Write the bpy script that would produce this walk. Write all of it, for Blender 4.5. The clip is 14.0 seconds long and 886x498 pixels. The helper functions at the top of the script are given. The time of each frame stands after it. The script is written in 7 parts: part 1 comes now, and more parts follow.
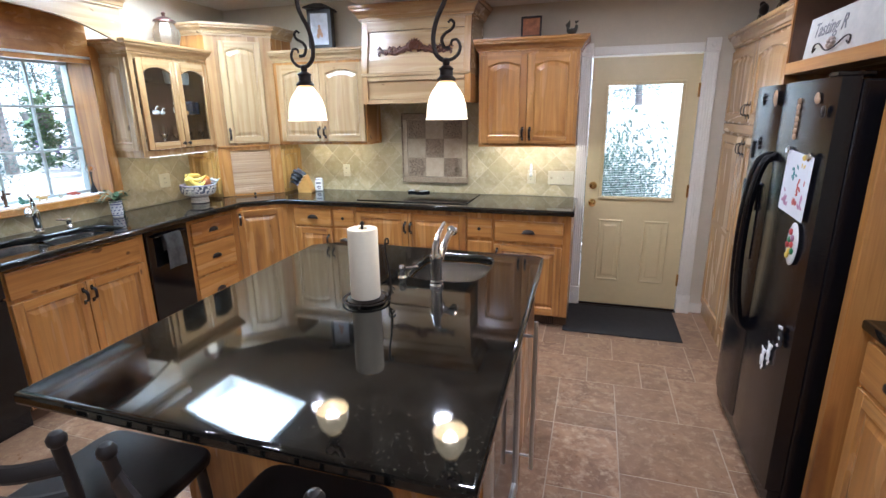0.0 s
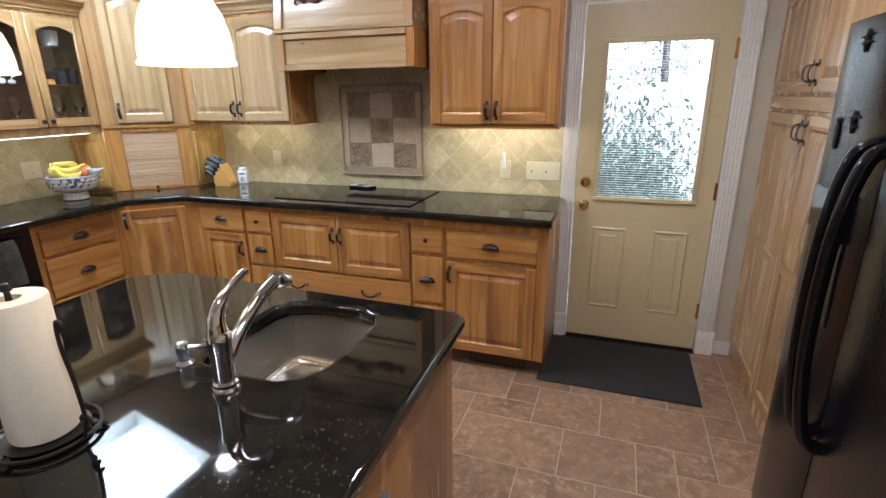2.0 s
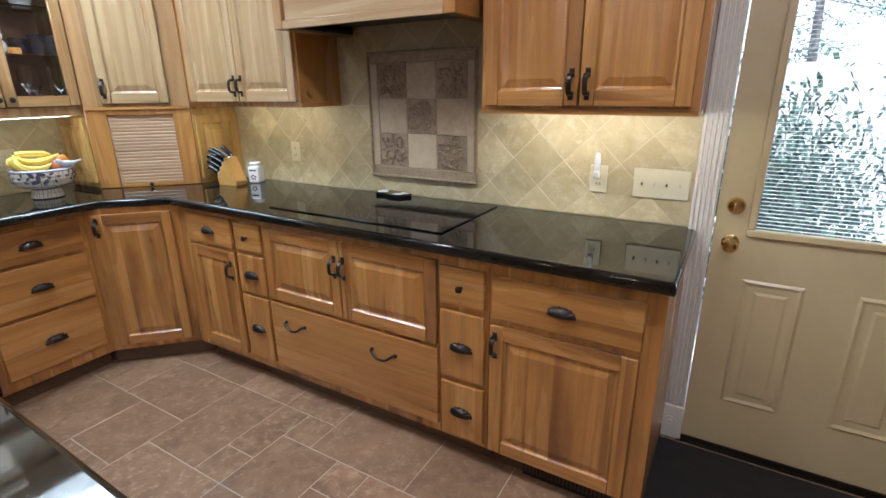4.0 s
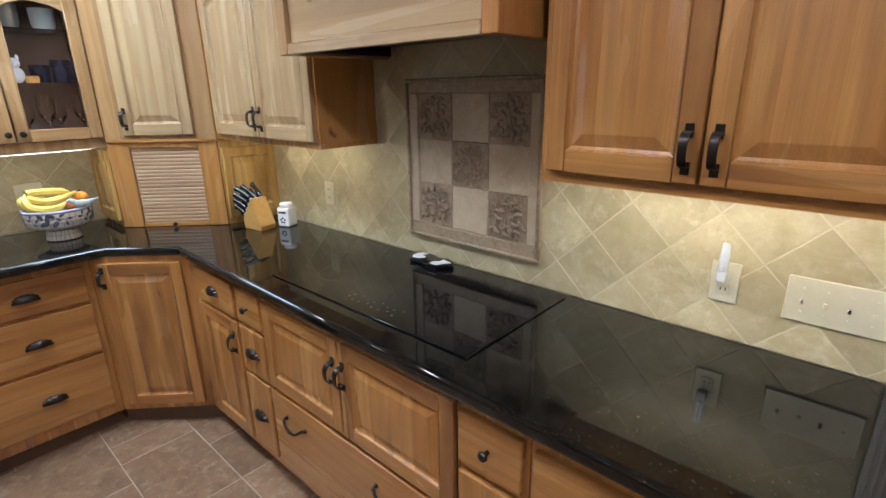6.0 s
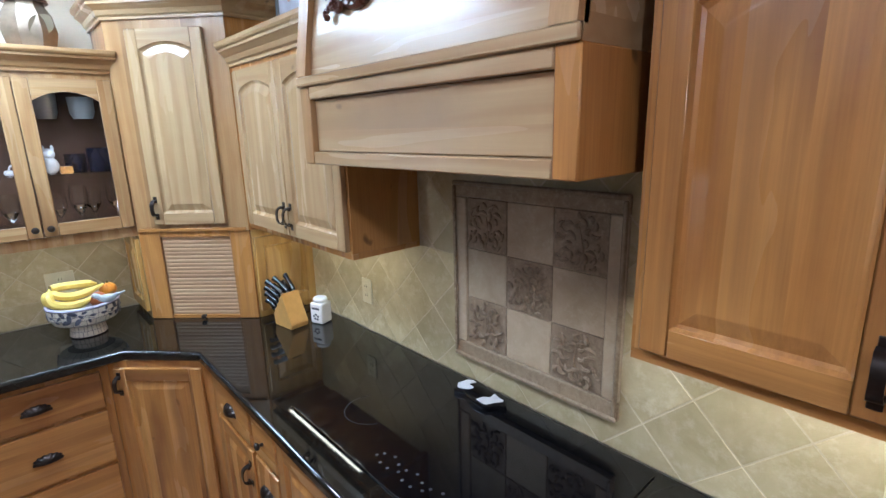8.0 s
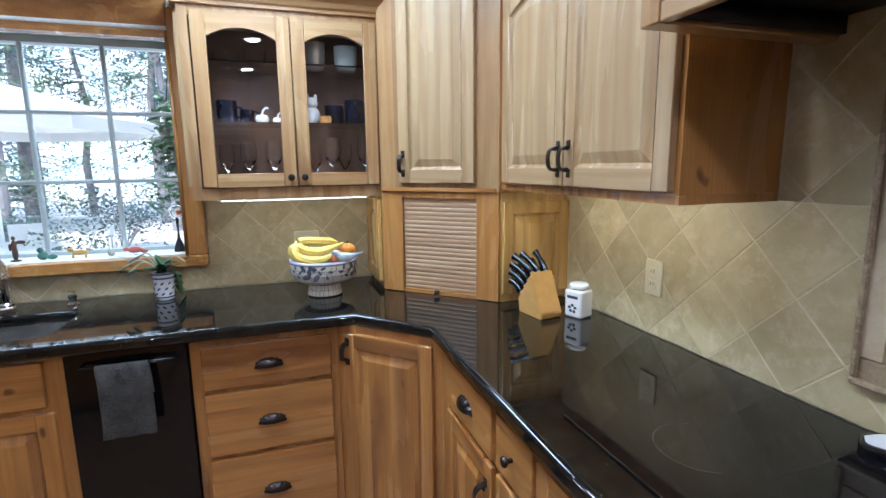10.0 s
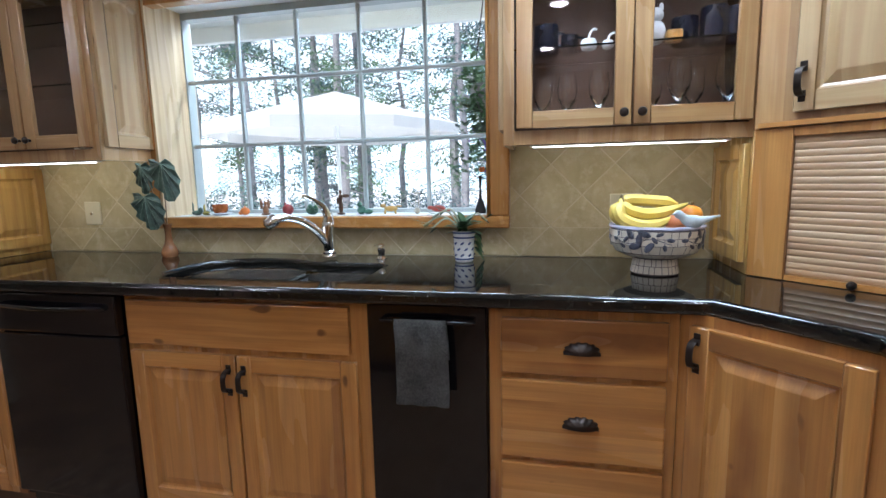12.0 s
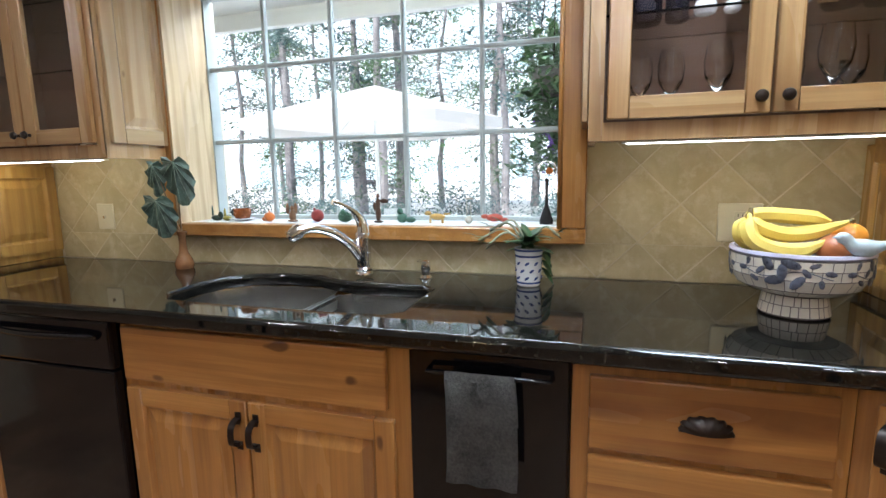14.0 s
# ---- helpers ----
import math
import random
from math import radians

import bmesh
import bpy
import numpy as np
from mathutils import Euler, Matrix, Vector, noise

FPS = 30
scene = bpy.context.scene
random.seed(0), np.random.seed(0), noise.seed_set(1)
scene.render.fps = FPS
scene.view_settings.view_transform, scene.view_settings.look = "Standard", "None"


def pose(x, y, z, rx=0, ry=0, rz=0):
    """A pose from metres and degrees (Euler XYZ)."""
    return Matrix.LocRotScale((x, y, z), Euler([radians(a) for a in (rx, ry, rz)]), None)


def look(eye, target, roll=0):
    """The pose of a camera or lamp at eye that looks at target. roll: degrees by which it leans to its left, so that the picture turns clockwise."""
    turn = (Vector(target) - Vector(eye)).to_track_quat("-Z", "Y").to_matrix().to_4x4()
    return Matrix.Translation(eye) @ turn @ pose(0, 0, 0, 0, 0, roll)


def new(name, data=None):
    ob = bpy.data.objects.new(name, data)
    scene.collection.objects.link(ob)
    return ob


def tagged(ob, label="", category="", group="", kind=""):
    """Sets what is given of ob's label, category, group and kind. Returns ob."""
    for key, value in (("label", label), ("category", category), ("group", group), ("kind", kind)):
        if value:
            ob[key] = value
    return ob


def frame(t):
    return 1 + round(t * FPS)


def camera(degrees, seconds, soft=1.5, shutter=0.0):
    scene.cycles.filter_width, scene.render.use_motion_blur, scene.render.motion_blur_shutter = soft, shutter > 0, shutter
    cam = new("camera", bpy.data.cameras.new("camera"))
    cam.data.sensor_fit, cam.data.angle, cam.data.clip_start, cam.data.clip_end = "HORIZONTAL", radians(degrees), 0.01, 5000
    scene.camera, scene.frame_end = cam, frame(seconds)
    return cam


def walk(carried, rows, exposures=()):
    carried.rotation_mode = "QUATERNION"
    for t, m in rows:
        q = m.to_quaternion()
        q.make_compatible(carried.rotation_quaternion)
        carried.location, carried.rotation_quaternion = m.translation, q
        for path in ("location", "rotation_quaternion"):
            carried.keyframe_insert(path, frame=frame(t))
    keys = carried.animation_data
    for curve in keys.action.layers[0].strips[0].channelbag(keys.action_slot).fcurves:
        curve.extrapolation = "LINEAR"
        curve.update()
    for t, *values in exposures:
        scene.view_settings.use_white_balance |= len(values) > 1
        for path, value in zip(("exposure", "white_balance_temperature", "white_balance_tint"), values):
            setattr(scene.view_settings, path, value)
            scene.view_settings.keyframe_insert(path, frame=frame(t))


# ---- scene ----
cam = camera(83.8, 14.0)
PATH = [
    (0, (2.102, 4.021, 1.637), (1.538, 5.865, 1.107), -0.8),
    (0.5, (2.18, 4.248, 1.616), (1.612, 6.086, 1.071), -0.9),
    (1, (2.202, 4.573, 1.586), (1.625, 6.403, 1.023), -0.7),
    (1.5, (2.248, 4.851, 1.565), (1.651, 6.671, 0.989), -0.8),
    (2, (2.277, 5.146, 1.557), (1.641, 6.947, 0.966), -0.7),
    (2.5, (2.245, 5.438, 1.519), (1.527, 7.208, 0.926), -0.6),
    (2.7, (2.226, 5.541, 1.497), (1.477, 7.301, 0.914), -0.4),
    (4.8, (2.005, 6.563, 1.468), (0.915, 8.111, 0.825), -1.0),
    (5, (1.991, 6.635, 1.478), (0.875, 8.166, 0.838), -0.9),
    (5.5, (1.948, 6.787, 1.523), (0.738, 8.25, 0.893), -1.0),
    (6, (1.862, 6.891, 1.599), (0.584, 8.302, 0.985), -0.9),
    (6.5, (1.793, 6.969, 1.728), (0.474, 8.35, 1.135), -0.8),
    (7, (1.746, 7.029, 1.841), (0.402, 8.397, 1.274), -0.8),
    (7.2, (1.726, 7.071, 1.878), (0.369, 8.437, 1.337), -0.9),
    (9.5, (1.222, 7.214, 1.518), (-0.532, 8.121, 1.196), -0.4),
    (10, (1.06, 7.201, 1.474), (-0.811, 7.825, 1.143), -0.7),
    (10.5, (0.894, 7.177, 1.462), (-1.062, 7.436, 1.138), -1.0),
    (11, (0.756, 7.11, 1.371), (-1.22, 7.022, 1.071), -1.0),
    (11.5, (0.648, 7.076, 1.28), (-1.305, 6.758, 0.989), -1.2),
    (12, (0.594, 7.046, 1.256), (-1.34, 6.624, 0.967), -1.3),
    (12.5, (0.573, 7.04, 1.251), (-1.347, 6.56, 0.966), -1.2),
    (13, (0.552, 7.017, 1.248), (-1.36, 6.509, 0.955), -1.1),
    (13.5, (0.43, 6.954, 1.263), (-1.475, 6.42, 0.971), -0.9),
    (14, (0.263, 6.904, 1.28), (-1.632, 6.34, 0.977), -1.0),
]
walk(cam, [(t, look(eye, target, roll)) for t, eye, target, roll in PATH],
     ((0, 1.42, 5600, 10), (2.5, 1.06, 6050, 10), (5.0, 1.0, 5850, 10), (6.0, 0.95, 5850, 10), (7.2, 0.90, 5500, 10), (9.5, 1.08, 5400, 10), (10.5, 0.90, 5400, 10), (12.0, 0.90, 5700, 10), (14.0, 1.07, 6150, 10)))

# ---- light ----
world = bpy.data.worlds.new("world")
scene.world = world
world.use_nodes = True
wn = world.node_tree.nodes
sky = wn.new("ShaderNodeTexSky")
sky.sky_type = "NISHITA"
sky.sun_disc = False
sky.sun_elevation = radians(60)
sky.sun_rotation = radians(114)
wn["Background"].inputs[1].default_value = 0.15
world.node_tree.links.new(sky.outputs[0], wn["Background"].inputs[0])


def lamp(name, kind, m, energy, color, size=None, size_y=None):
    data = bpy.data.lights.new(name, kind)
    data.energy, data.color = energy, color
    if kind == "AREA":
        data.shape = "RECTANGLE" if size_y else "DISK"
        data.size = size
        if size_y:
            data.size_y = size_y
    elif kind == "SUN":
        data.angle = size
    elif size is not None:
        data.shadow_soft_size = size
    ob = new(name, data)
    ob.matrix_world = m
    return ob


WARM = (1.0, 0.80, 0.58)
NEUTRAL = (0.93, 0.92, 1.0)
DAY = (0.76, 0.88, 1.0)
lamp("sun", "SUN", look((0, 0, 0), (-0.45, 0.20, -0.85)), 4.0, (1.0, 0.95, 0.86), radians(0.5))
# Unseen lamp under the eave, added to stand in for window daylight
lamp("eave_daylight", "AREA", look((-1.80, 6.09, 2.24), (-1.0, 6.09, 1.5)), 12, DAY, 1.6, 0.16)
lamp("skylight_daylight", "AREA", pose(-0.57, 7.025, 2.71, 0, 0, -14.5), 22, DAY, 0.94, 0.55)
# First two placed by their reflections; the other five are added, unseen fill lights
CANS_AND_FILL = [(0.04, 7.19, 2.6), (1.14, 7.1, 2.46), (2.4, 7.0, 2.46), (2.4, 5.2, 2.46), (0.9, 3.2, 2.46), (2.4, 3.2, 2.46), (-0.2, 5.2, 2.6)]
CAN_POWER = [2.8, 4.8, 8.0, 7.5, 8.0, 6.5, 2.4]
for (cx, cy, cz), power in zip(CANS_AND_FILL, CAN_POWER):
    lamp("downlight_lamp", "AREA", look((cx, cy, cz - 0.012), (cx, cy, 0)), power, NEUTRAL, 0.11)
PENDANTS = [(0.963, 5.872), (1.561, 5.862)]
for px, py in PENDANTS:
    lamp("pendant_lamp", "POINT", pose(px, py, 1.66), 2.2, WARM, 0.03)
STRIPS = [(pose(1.57, 8.075, 1.377), 0.66), (pose(-0.2, 8.045, 1.390), 0.62), (pose(-1.10, 7.28, 1.343, 0, 0, 90), 0.6), (pose(-1.10, 4.95, 1.343, 0, 0, 90), 0.6)]
for (m, w), power, tint in zip(STRIPS, (1.6, 0.9, 0.30, 0.42), (0.82, 0.68, 0.62, 0.62)):
    lamp("cabinet_strip_lamp", "AREA", m @ pose(0, 0, 0, 42), power, (1.0, 0.74 + 0.25 * tint, tint), w, 0.03)

# ---- materials ----
class Mat:
    """A small writer of node materials."""

    def __init__(self, name):
        self.m = bpy.data.materials.new(name)
        self.m.use_nodes = True
        self.t = self.m.node_tree
        self.b = self.t.nodes["Principled BSDF"]

    def put(self, value, socket):
        if isinstance(value, bpy.types.NodeSocket):
            self.t.links.new(value, socket)
        elif value is not None:
            socket.default_value = value

    def node(self, kind, out=0, props=(), **ins):
        n = self.t.nodes.new("ShaderNode" + kind)
        for k, v in dict(props).items():
            setattr(n, k, v)
        for k, v in ins.items():
            key = int(k[1:]) if k[0] == "i" and k[1:].isdigit() else k.replace("_", " ")
            self.put(v, n.inputs[key])
        return n.outputs[out]

    def coords(self, scale=(1, 1, 1), which="Object", shift=True):
        co = self.node("TexCoord", which)
        if shift:
            r = self.node("ObjectInfo", "Random")
            r = self.node("Math", 0, {"operation": "MULTIPLY"}, i0=r, i1=7.0)
            co = self.node("VectorMath", 0, {"operation": "ADD"}, i0=co, i1=self.node("CombineXYZ", 0, (), X=r, Y=r, Z=r))
        return self.node("Mapping", 0, (), Vector=co, Scale=scale)

    def noise(self, co, scale, detail=4, rough=0.55, dist=0.0, out=0):
        return self.node("TexNoise", out, (), Vector=co, Scale=scale, Detail=detail, Roughness=rough, Distortion=dist)

    def ramp(self, fac, stops):
        n = self.t.nodes.new("ShaderNodeValToRGB")
        self.put(fac, n.inputs[0])
        e = n.color_ramp.elements
        while len(e) < len(stops):
            e.new(0.5)
        for k, (p, c) in zip(e, stops):
            k.position, k.color = p, (*c, 1) if len(c) == 3 else c
        return n.outputs[0]

    def mix(self, fac, a, b, how="MIX"):
        n = self.t.nodes.new("ShaderNodeMix")
        n.data_type, n.blend_type = "RGBA", how
        self.put(fac, n.inputs[0])
        for v, i in ((a, 6), (b, 7)):
            self.put((*v, 1) if isinstance(v, tuple) and len(v) == 3 else v, n.inputs[i])
        return n.outputs[2]

    def rng(self, v, a, b, lo, hi):
        return self.node("MapRange", 0, (), i0=v, i1=a, i2=b, i3=lo, i4=hi)

    def bump(self, height, strength=0.3, dist=0.002):
        self.put(self.node("Bump", 0, (), Height=height, Strength=strength, Distance=dist), self.b.inputs["Normal"])

    def done(self, color=None, rough=None, metal=None, **more):
        if isinstance(color, tuple) and len(color) == 3:
            color = (*color, 1)
        self.put(color, self.b.inputs["Base Color"])
        self.put(rough, self.b.inputs["Roughness"])
        self.put(metal, self.b.inputs["Metallic"])
        for k, v in more.items():
            self.put(v, self.b.inputs[k.replace("_", " ")])
        return self.m


def wood(name, axis, light=(0.57, 0.290, 0.080), mid=(0.42, 0.175, 0.041), dark=(0.17, 0.060, 0.018), gloss=0.24):
    """Rustic hickory: boards of uneven colour, cathedral grain, streaks and a few knots."""
    w = Mat(name)
    def sc(a, b):
        return (a, a, b) if axis == "z" else (b, a, a)
    co = w.coords(sc(1.0, 0.16))
    sep = w.node("SeparateXYZ", "X" if axis == "z" else "Z", (), Vector=w.coords((1, 1, 1)))
    wob = w.noise(w.coords(sc(1.0, 0.3)), 1.5, 2, 0.5)
    cell = w.node("Math", 0, {"operation": "FLOOR"}, i0=w.node("Math", 0, {"operation": "MULTIPLY_ADD"}, i0=sep, i1=11.0, i2=w.node("Math", 0, {"operation": "MULTIPLY"}, i0=wob, i1=0.05)))
    board = w.node("TexWhiteNoise", "Value", {"noise_dimensions": "1D"}, W=cell)
    shift = w.node("VectorMath", 0, {"operation": "ADD"}, i0=co, i1=w.node("CombineXYZ", 0, (), X=w.node("Math", 0, {"operation": "MULTIPLY"}, i0=board, i1=9.0), Y=board, Z=board))
    rings = w.node("TexWave", 0, {"wave_type": "BANDS", "bands_direction": "X" if axis == "z" else "Z"}, Vector=shift, Scale=5.5, Distortion=9.0, Detail=2.5, Detail_Scale=1.1, Detail_Roughness=0.6)
    broad = w.noise(shift, 6.0, 3, 0.55, 0.8)
    fine = w.noise(w.coords(sc(170, 4)), 1.0, 3, 0.65)
    mottle = w.noise(w.coords((1, 1, 1)), 14.0, 3, 0.6)
    col = w.mix(w.rng(broad, 0.34, 0.64, 0, 1), mid, light)
    col = w.mix(w.rng(board, 0.0, 1.0, 0.0, 0.55), col, tuple(0.3 * a + 0.7 * b for a, b in zip(light, mid)))
    col = w.mix(w.rng(rings, 0.45, 1.0, 0.0, 0.36), col, (0.28, 0.115, 0.035))
    heart = w.node("Math", 0, {"operation": "MULTIPLY"}, i0=w.rng(w.noise(shift, 4.2, 2, 0.5, 1.0), 0.54, 0.66, 0, 0.9), i1=w.rng(board, 0.25, 0.65, 0.15, 1.0))
    col = w.mix(heart, col, dark)
    knot = w.noise(w.coords(sc(13, 7)), 1.2, 1, 0.4)
    col = w.mix(w.rng(knot, 0.77, 0.81, 0, 0.85), col, (0.07, 0.028, 0.012))
    col = w.mix(w.rng(fine, 0.35, 0.72, 0.0, 0.30), col, dark)
    col = w.mix(w.rng(mottle, 0.3, 0.7, 0.0, 0.12), col, light)
    w.bump(fine, 0.10, 0.0008)
    return w.done(col, w.rng(broad, 0.3, 0.7, gloss - 0.03, gloss + 0.06), 0.0, Coat_Weight=0.6, Coat_Roughness=0.32)


WOOD, WOODX = wood("maple_upright", "z"), wood("maple_across", "x")
# Paler hickory copies: daylight and glare on the upper fronts put into colour
PALE_LIT, PALE_LITX = (wood("pale_lit_hickory_" + n, a, (0.49, 0.345, 0.180), (0.44, 0.295, 0.145), (0.33, 0.205, 0.095)) for n, a in (("upright", "z"), ("across", "x")))
MILD, MILDX = (wood("light_hickory_" + n, a, (0.51, 0.335, 0.155), (0.41, 0.225, 0.088), (0.20, 0.10, 0.04)) for n, a in (("upright", "z"), ("across", "x")))
TONE = {"z": WOOD, "x": WOODX}


def timber(z, x):
    """Chooses the wood of the cabinets that follow, plain or with daylight put in."""
    TONE["z"], TONE["x"] = z, x


YELLOW = wood("maple_yellow", "z", (0.62, 0.39, 0.12), (0.50, 0.28, 0.07), (0.24, 0.12, 0.03))


def granite():
    g = Mat("black_granite")
    co = g.coords((1, 1, 1), shift=False)
    v = g.node("TexVoronoi", "Distance", {"feature": "F1"}, Vector=co, Scale=170.0)
    n = g.noise(co, 22, 5, 0.7)
    n2 = g.noise(co, 130, 2, 0.5)
    col = g.mix(g.rng(n, 0.42, 0.66, 0, 1), (0.003, 0.003, 0.003), (0.015, 0.014, 0.011))
    col = g.mix(g.rng(n2, 0.60, 0.74, 0, 0.6), col, (0.062, 0.055, 0.038))
    col = g.mix(g.node("Math", 0, {"operation": "MULTIPLY"}, i0=g.rng(v, 0.02, 0.22, 1, 0), i1=g.rng(n, 0.54, 0.62, 0, 0.6)), col, (0.080, 0.084, 0.064))
    return g.done(col, g.rng(n2, 0.3, 0.7, 0.03, 0.06), 0.0, IOR=1.52)


def plain(name, color, rough=0.5, metal=0.0, vary=0.12, scale=30.0, bumpy=0.0, **more):
    p = Mat(name)
    co = p.coords((1, 1, 1))
    n = p.noise(co, scale, 4, 0.6)
    big = p.noise(co, scale / 9, 2, 0.5)
    f = p.node("Math", 0, {"operation": "ADD"}, i0=p.rng(n, 0.3, 0.7, -vary / 2, vary / 2), i1=p.rng(big, 0.3, 0.7, 1 - vary / 2, 1 + vary / 2))
    col = p.node("VectorMath", 0, {"operation": "MULTIPLY"}, i0=tuple(color), i1=p.node("CombineXYZ", 0, (), X=f, Y=f, Z=f))
    if bumpy:
        p.bump(n, 0.5, bumpy)
    return p.done(col, p.rng(n, 0.3, 0.7, max(0.02, rough - 0.05), min(1, rough + 0.05)), metal, **more)


def stone(name, a, b, c, scale, rough, bumpy, spread=0.12):
    p = Mat(name)
    co = p.coords((1, 1, 1))
    n = p.noise(co, scale, 6, 0.65, 0.8)
    v = p.noise(co, scale * 3.1, 5, 0.7)
    col = p.mix(p.rng(n, 0.36, 0.64, 0, 1), a, b)
    col = p.mix(p.rng(v, 0.5, 0.72, 0, 0.8), col, c)
    r = p.node("ObjectInfo", "Random")
    col = p.mix(p.rng(r, 0, 1, 0.0, 0.55), col, tuple(0.5 * (x + y) * 0.8 for x, y in zip(a, b)))
    f = p.rng(p.node("TexWhiteNoise", "Value", {"noise_dimensions": "1D"}, W=r), 0, 1, 1 - spread, 1 + spread)
    col = p.node("VectorMath", 0, {"operation": "MULTIPLY"}, i0=col, i1=p.node("CombineXYZ", 0, (), X=f, Y=f, Z=f))
    p.bump(p.node("Math", 0, {"operation": "ADD"}, i0=n, i1=v), 0.5, bumpy)
    return p.done(col, p.rng(v, 0.3, 0.7, rough - 0.08, rough + 0.1), 0.0)


def glowing(name, color, strength):
    p = Mat(name)
    return p.done(color, 0.4, 0.0, Emission_Color=(*color, 1), Emission_Strength=strength)


GRANITE = granite()
FLOORTILE = stone("floor_tile", (0.180, 0.096, 0.053), (0.345, 0.205, 0.115), (0.53, 0.40, 0.27), 8, 0.34, 0.0018, 0.17)
GROUT = plain("floor_grout", (0.46, 0.37, 0.28), 0.85, vary=0.2, scale=60)
SPLASH = stone("travertine_tile", (0.43, 0.345, 0.180), (0.59, 0.50, 0.295), (0.70, 0.63, 0.44), 7, 0.40, 0.0006, 0.10)
SPLASHGROUT = plain("splash_grout", (0.58, 0.50, 0.335), 0.9, vary=0.15, scale=80)
BORDERSTONE = stone("carved_border", (0.26, 0.175, 0.10), (0.42, 0.32, 0.20), (0.56, 0.46, 0.32), 30, 0.5, 0.0012)
MEDAL = stone("medallion_stone", (0.46, 0.34, 0.21), (0.57, 0.45, 0.30), (0.64, 0.53, 0.38), 11, 0.6, 0.0008)
MEDALD = stone("medallion_relief", (0.24, 0.17, 0.105), (0.40, 0.295, 0.19), (0.55, 0.43, 0.29), 24, 0.65, 0.0015)
WALL = plain("beige_wall_paint", (0.56, 0.49, 0.37), 0.75, vary=0.05, scale=90, bumpy=0.0006)
CEILING = plain("white_ceiling_paint", (0.72, 0.70, 0.66), 0.85, vary=0.05, scale=120, bumpy=0.001)
DOORPAINT = plain("cream_door_paint", (0.56, 0.45, 0.25), 0.38, vary=0.05, scale=20)
TRIM = plain("white_trim_paint", (0.72, 0.67, 0.58), 0.4, vary=0.05, scale=20)
WHITE = plain("white_vinyl", (0.78, 0.80, 0.78), 0.35, vary=0.04, scale=20)
GREYVINYL = plain("grey_green_vinyl", (0.42, 0.47, 0.46), 0.35, vary=0.06, scale=20)
BLACK = plain("black_enamel", (0.005, 0.005, 0.006), 0.10, vary=0.2, scale=40)
FRIDGE = plain("black_textured_enamel", (0.005, 0.005, 0.007), 0.15, vary=0.2, scale=110, bumpy=0.0022)
BLACKGLASS = plain("black_ceramic_glass", (0.004, 0.004, 0.005), 0.04, vary=0.1)
RUBBER = plain("black_rubber", (0.014, 0.013, 0.013), 0.8, vary=0.4, scale=200, bumpy=0.003)
BRONZE = plain("dark_bronze", (0.045, 0.035, 0.030), 0.36, 0.85, vary=0.3, scale=60)
IRON = plain("dark_iron", (0.03, 0.022, 0.018), 0.5, 0.6, vary=0.4, scale=70)
g = Mat("sink_steel")
gn = g.noise(g.coords((60, 60, 0.6)), 1.0, 2, 0.5)
BOWLSTEEL = g.done(g.mix(g.rng(gn, 0.3, 0.7, 0, 1), (0.43, 0.415, 0.39), (0.48, 0.46, 0.43)), 0.27, 1.0)
CHROME = plain("chrome", (0.82, 0.83, 0.84), 0.06, 1.0, vary=0.02)
STEEL = plain("brushed_steel", (0.60, 0.60, 0.60), 0.34, 1.0, vary=0.08, scale=90)
BRASS = plain("brass", (0.75, 0.52, 0.22), 0.18, 1.0, vary=0.05)
IVORY = plain("ivory_plastic", (0.68, 0.62, 0.44), 0.35, vary=0.04)
PAPER = plain("paper_towel", (0.82, 0.73, 0.56), 0.9, vary=0.04, scale=50, bumpy=0.001)
DARKWOOD = plain("black_painted_wood", (0.014, 0.011, 0.010), 0.42, vary=0.3, scale=60)
CARVED = plain("carved_walnut", (0.105, 0.040, 0.024), 0.30, vary=0.4, scale=50)
HOODLINER = plain("dark_metal_liner", (0.04, 0.04, 0.045), 0.35, 0.8, vary=0.2)
# Inside wood darkened: the shade behind doors and slats is in its colour
SHADED_INSIDE = plain("shaded_inside_wood", (0.11, 0.055, 0.028), 0.5, vary=0.2)
g = Mat("clear_glass")
GLASS = g.done((1, 1, 1), 0.0, 0.0, Transmission_Weight=1.0, IOR=1.4)
g = Mat("drinking_glass")
CRYSTAL = g.done((1, 1, 1), 0.0, 0.0, Transmission_Weight=1.0, IOR=1.45)
STRIPGLOW = glowing("strip_light_glow", (0.95, 0.97, 1.0), 6)
CANGLOW = glowing("downlight_glow", (1.0, 0.9, 0.75), 5)
SHADE = Mat("opal_glass_lit").done((0.42, 0.36, 0.26), 0.3, 0.0, Emission_Color=(1.0, 0.80, 0.50, 1), Emission_Strength=0.85)
SHADETOP = glowing("opal_glass_amber", (1.0, 0.62, 0.26), 0.42)

# ---- builders ----
def mesh_ob(name, bm, mat, smooth=False):
    me = bpy.data.meshes.new(name)
    bmesh.ops.recalc_face_normals(bm, faces=bm.faces)
    bm.to_mesh(me)
    bm.free()
    me.materials.append(mat)
    if smooth:
        me.shade_smooth()
        me.set_sharp_from_angle(angle=radians(38))
        area = sorted(p.area for p in me.polygons)
        usual = area[len(area) // 2]
        for p in me.polygons:
            if name == "slab" and len(area) > 40 and abs(p.normal.z) > 0.999 or p.area > 12 * usual and max(abs(c) for c in p.normal) > 0.98:
                p.use_smooth = False
    return new(name, me)


def part(name, bm, mat, parent, label="", kind="", smooth=True):
    ob = mesh_ob(name, bm, mat, smooth)
    ob.parent = parent
    return tagged(ob, label=label, kind=kind)


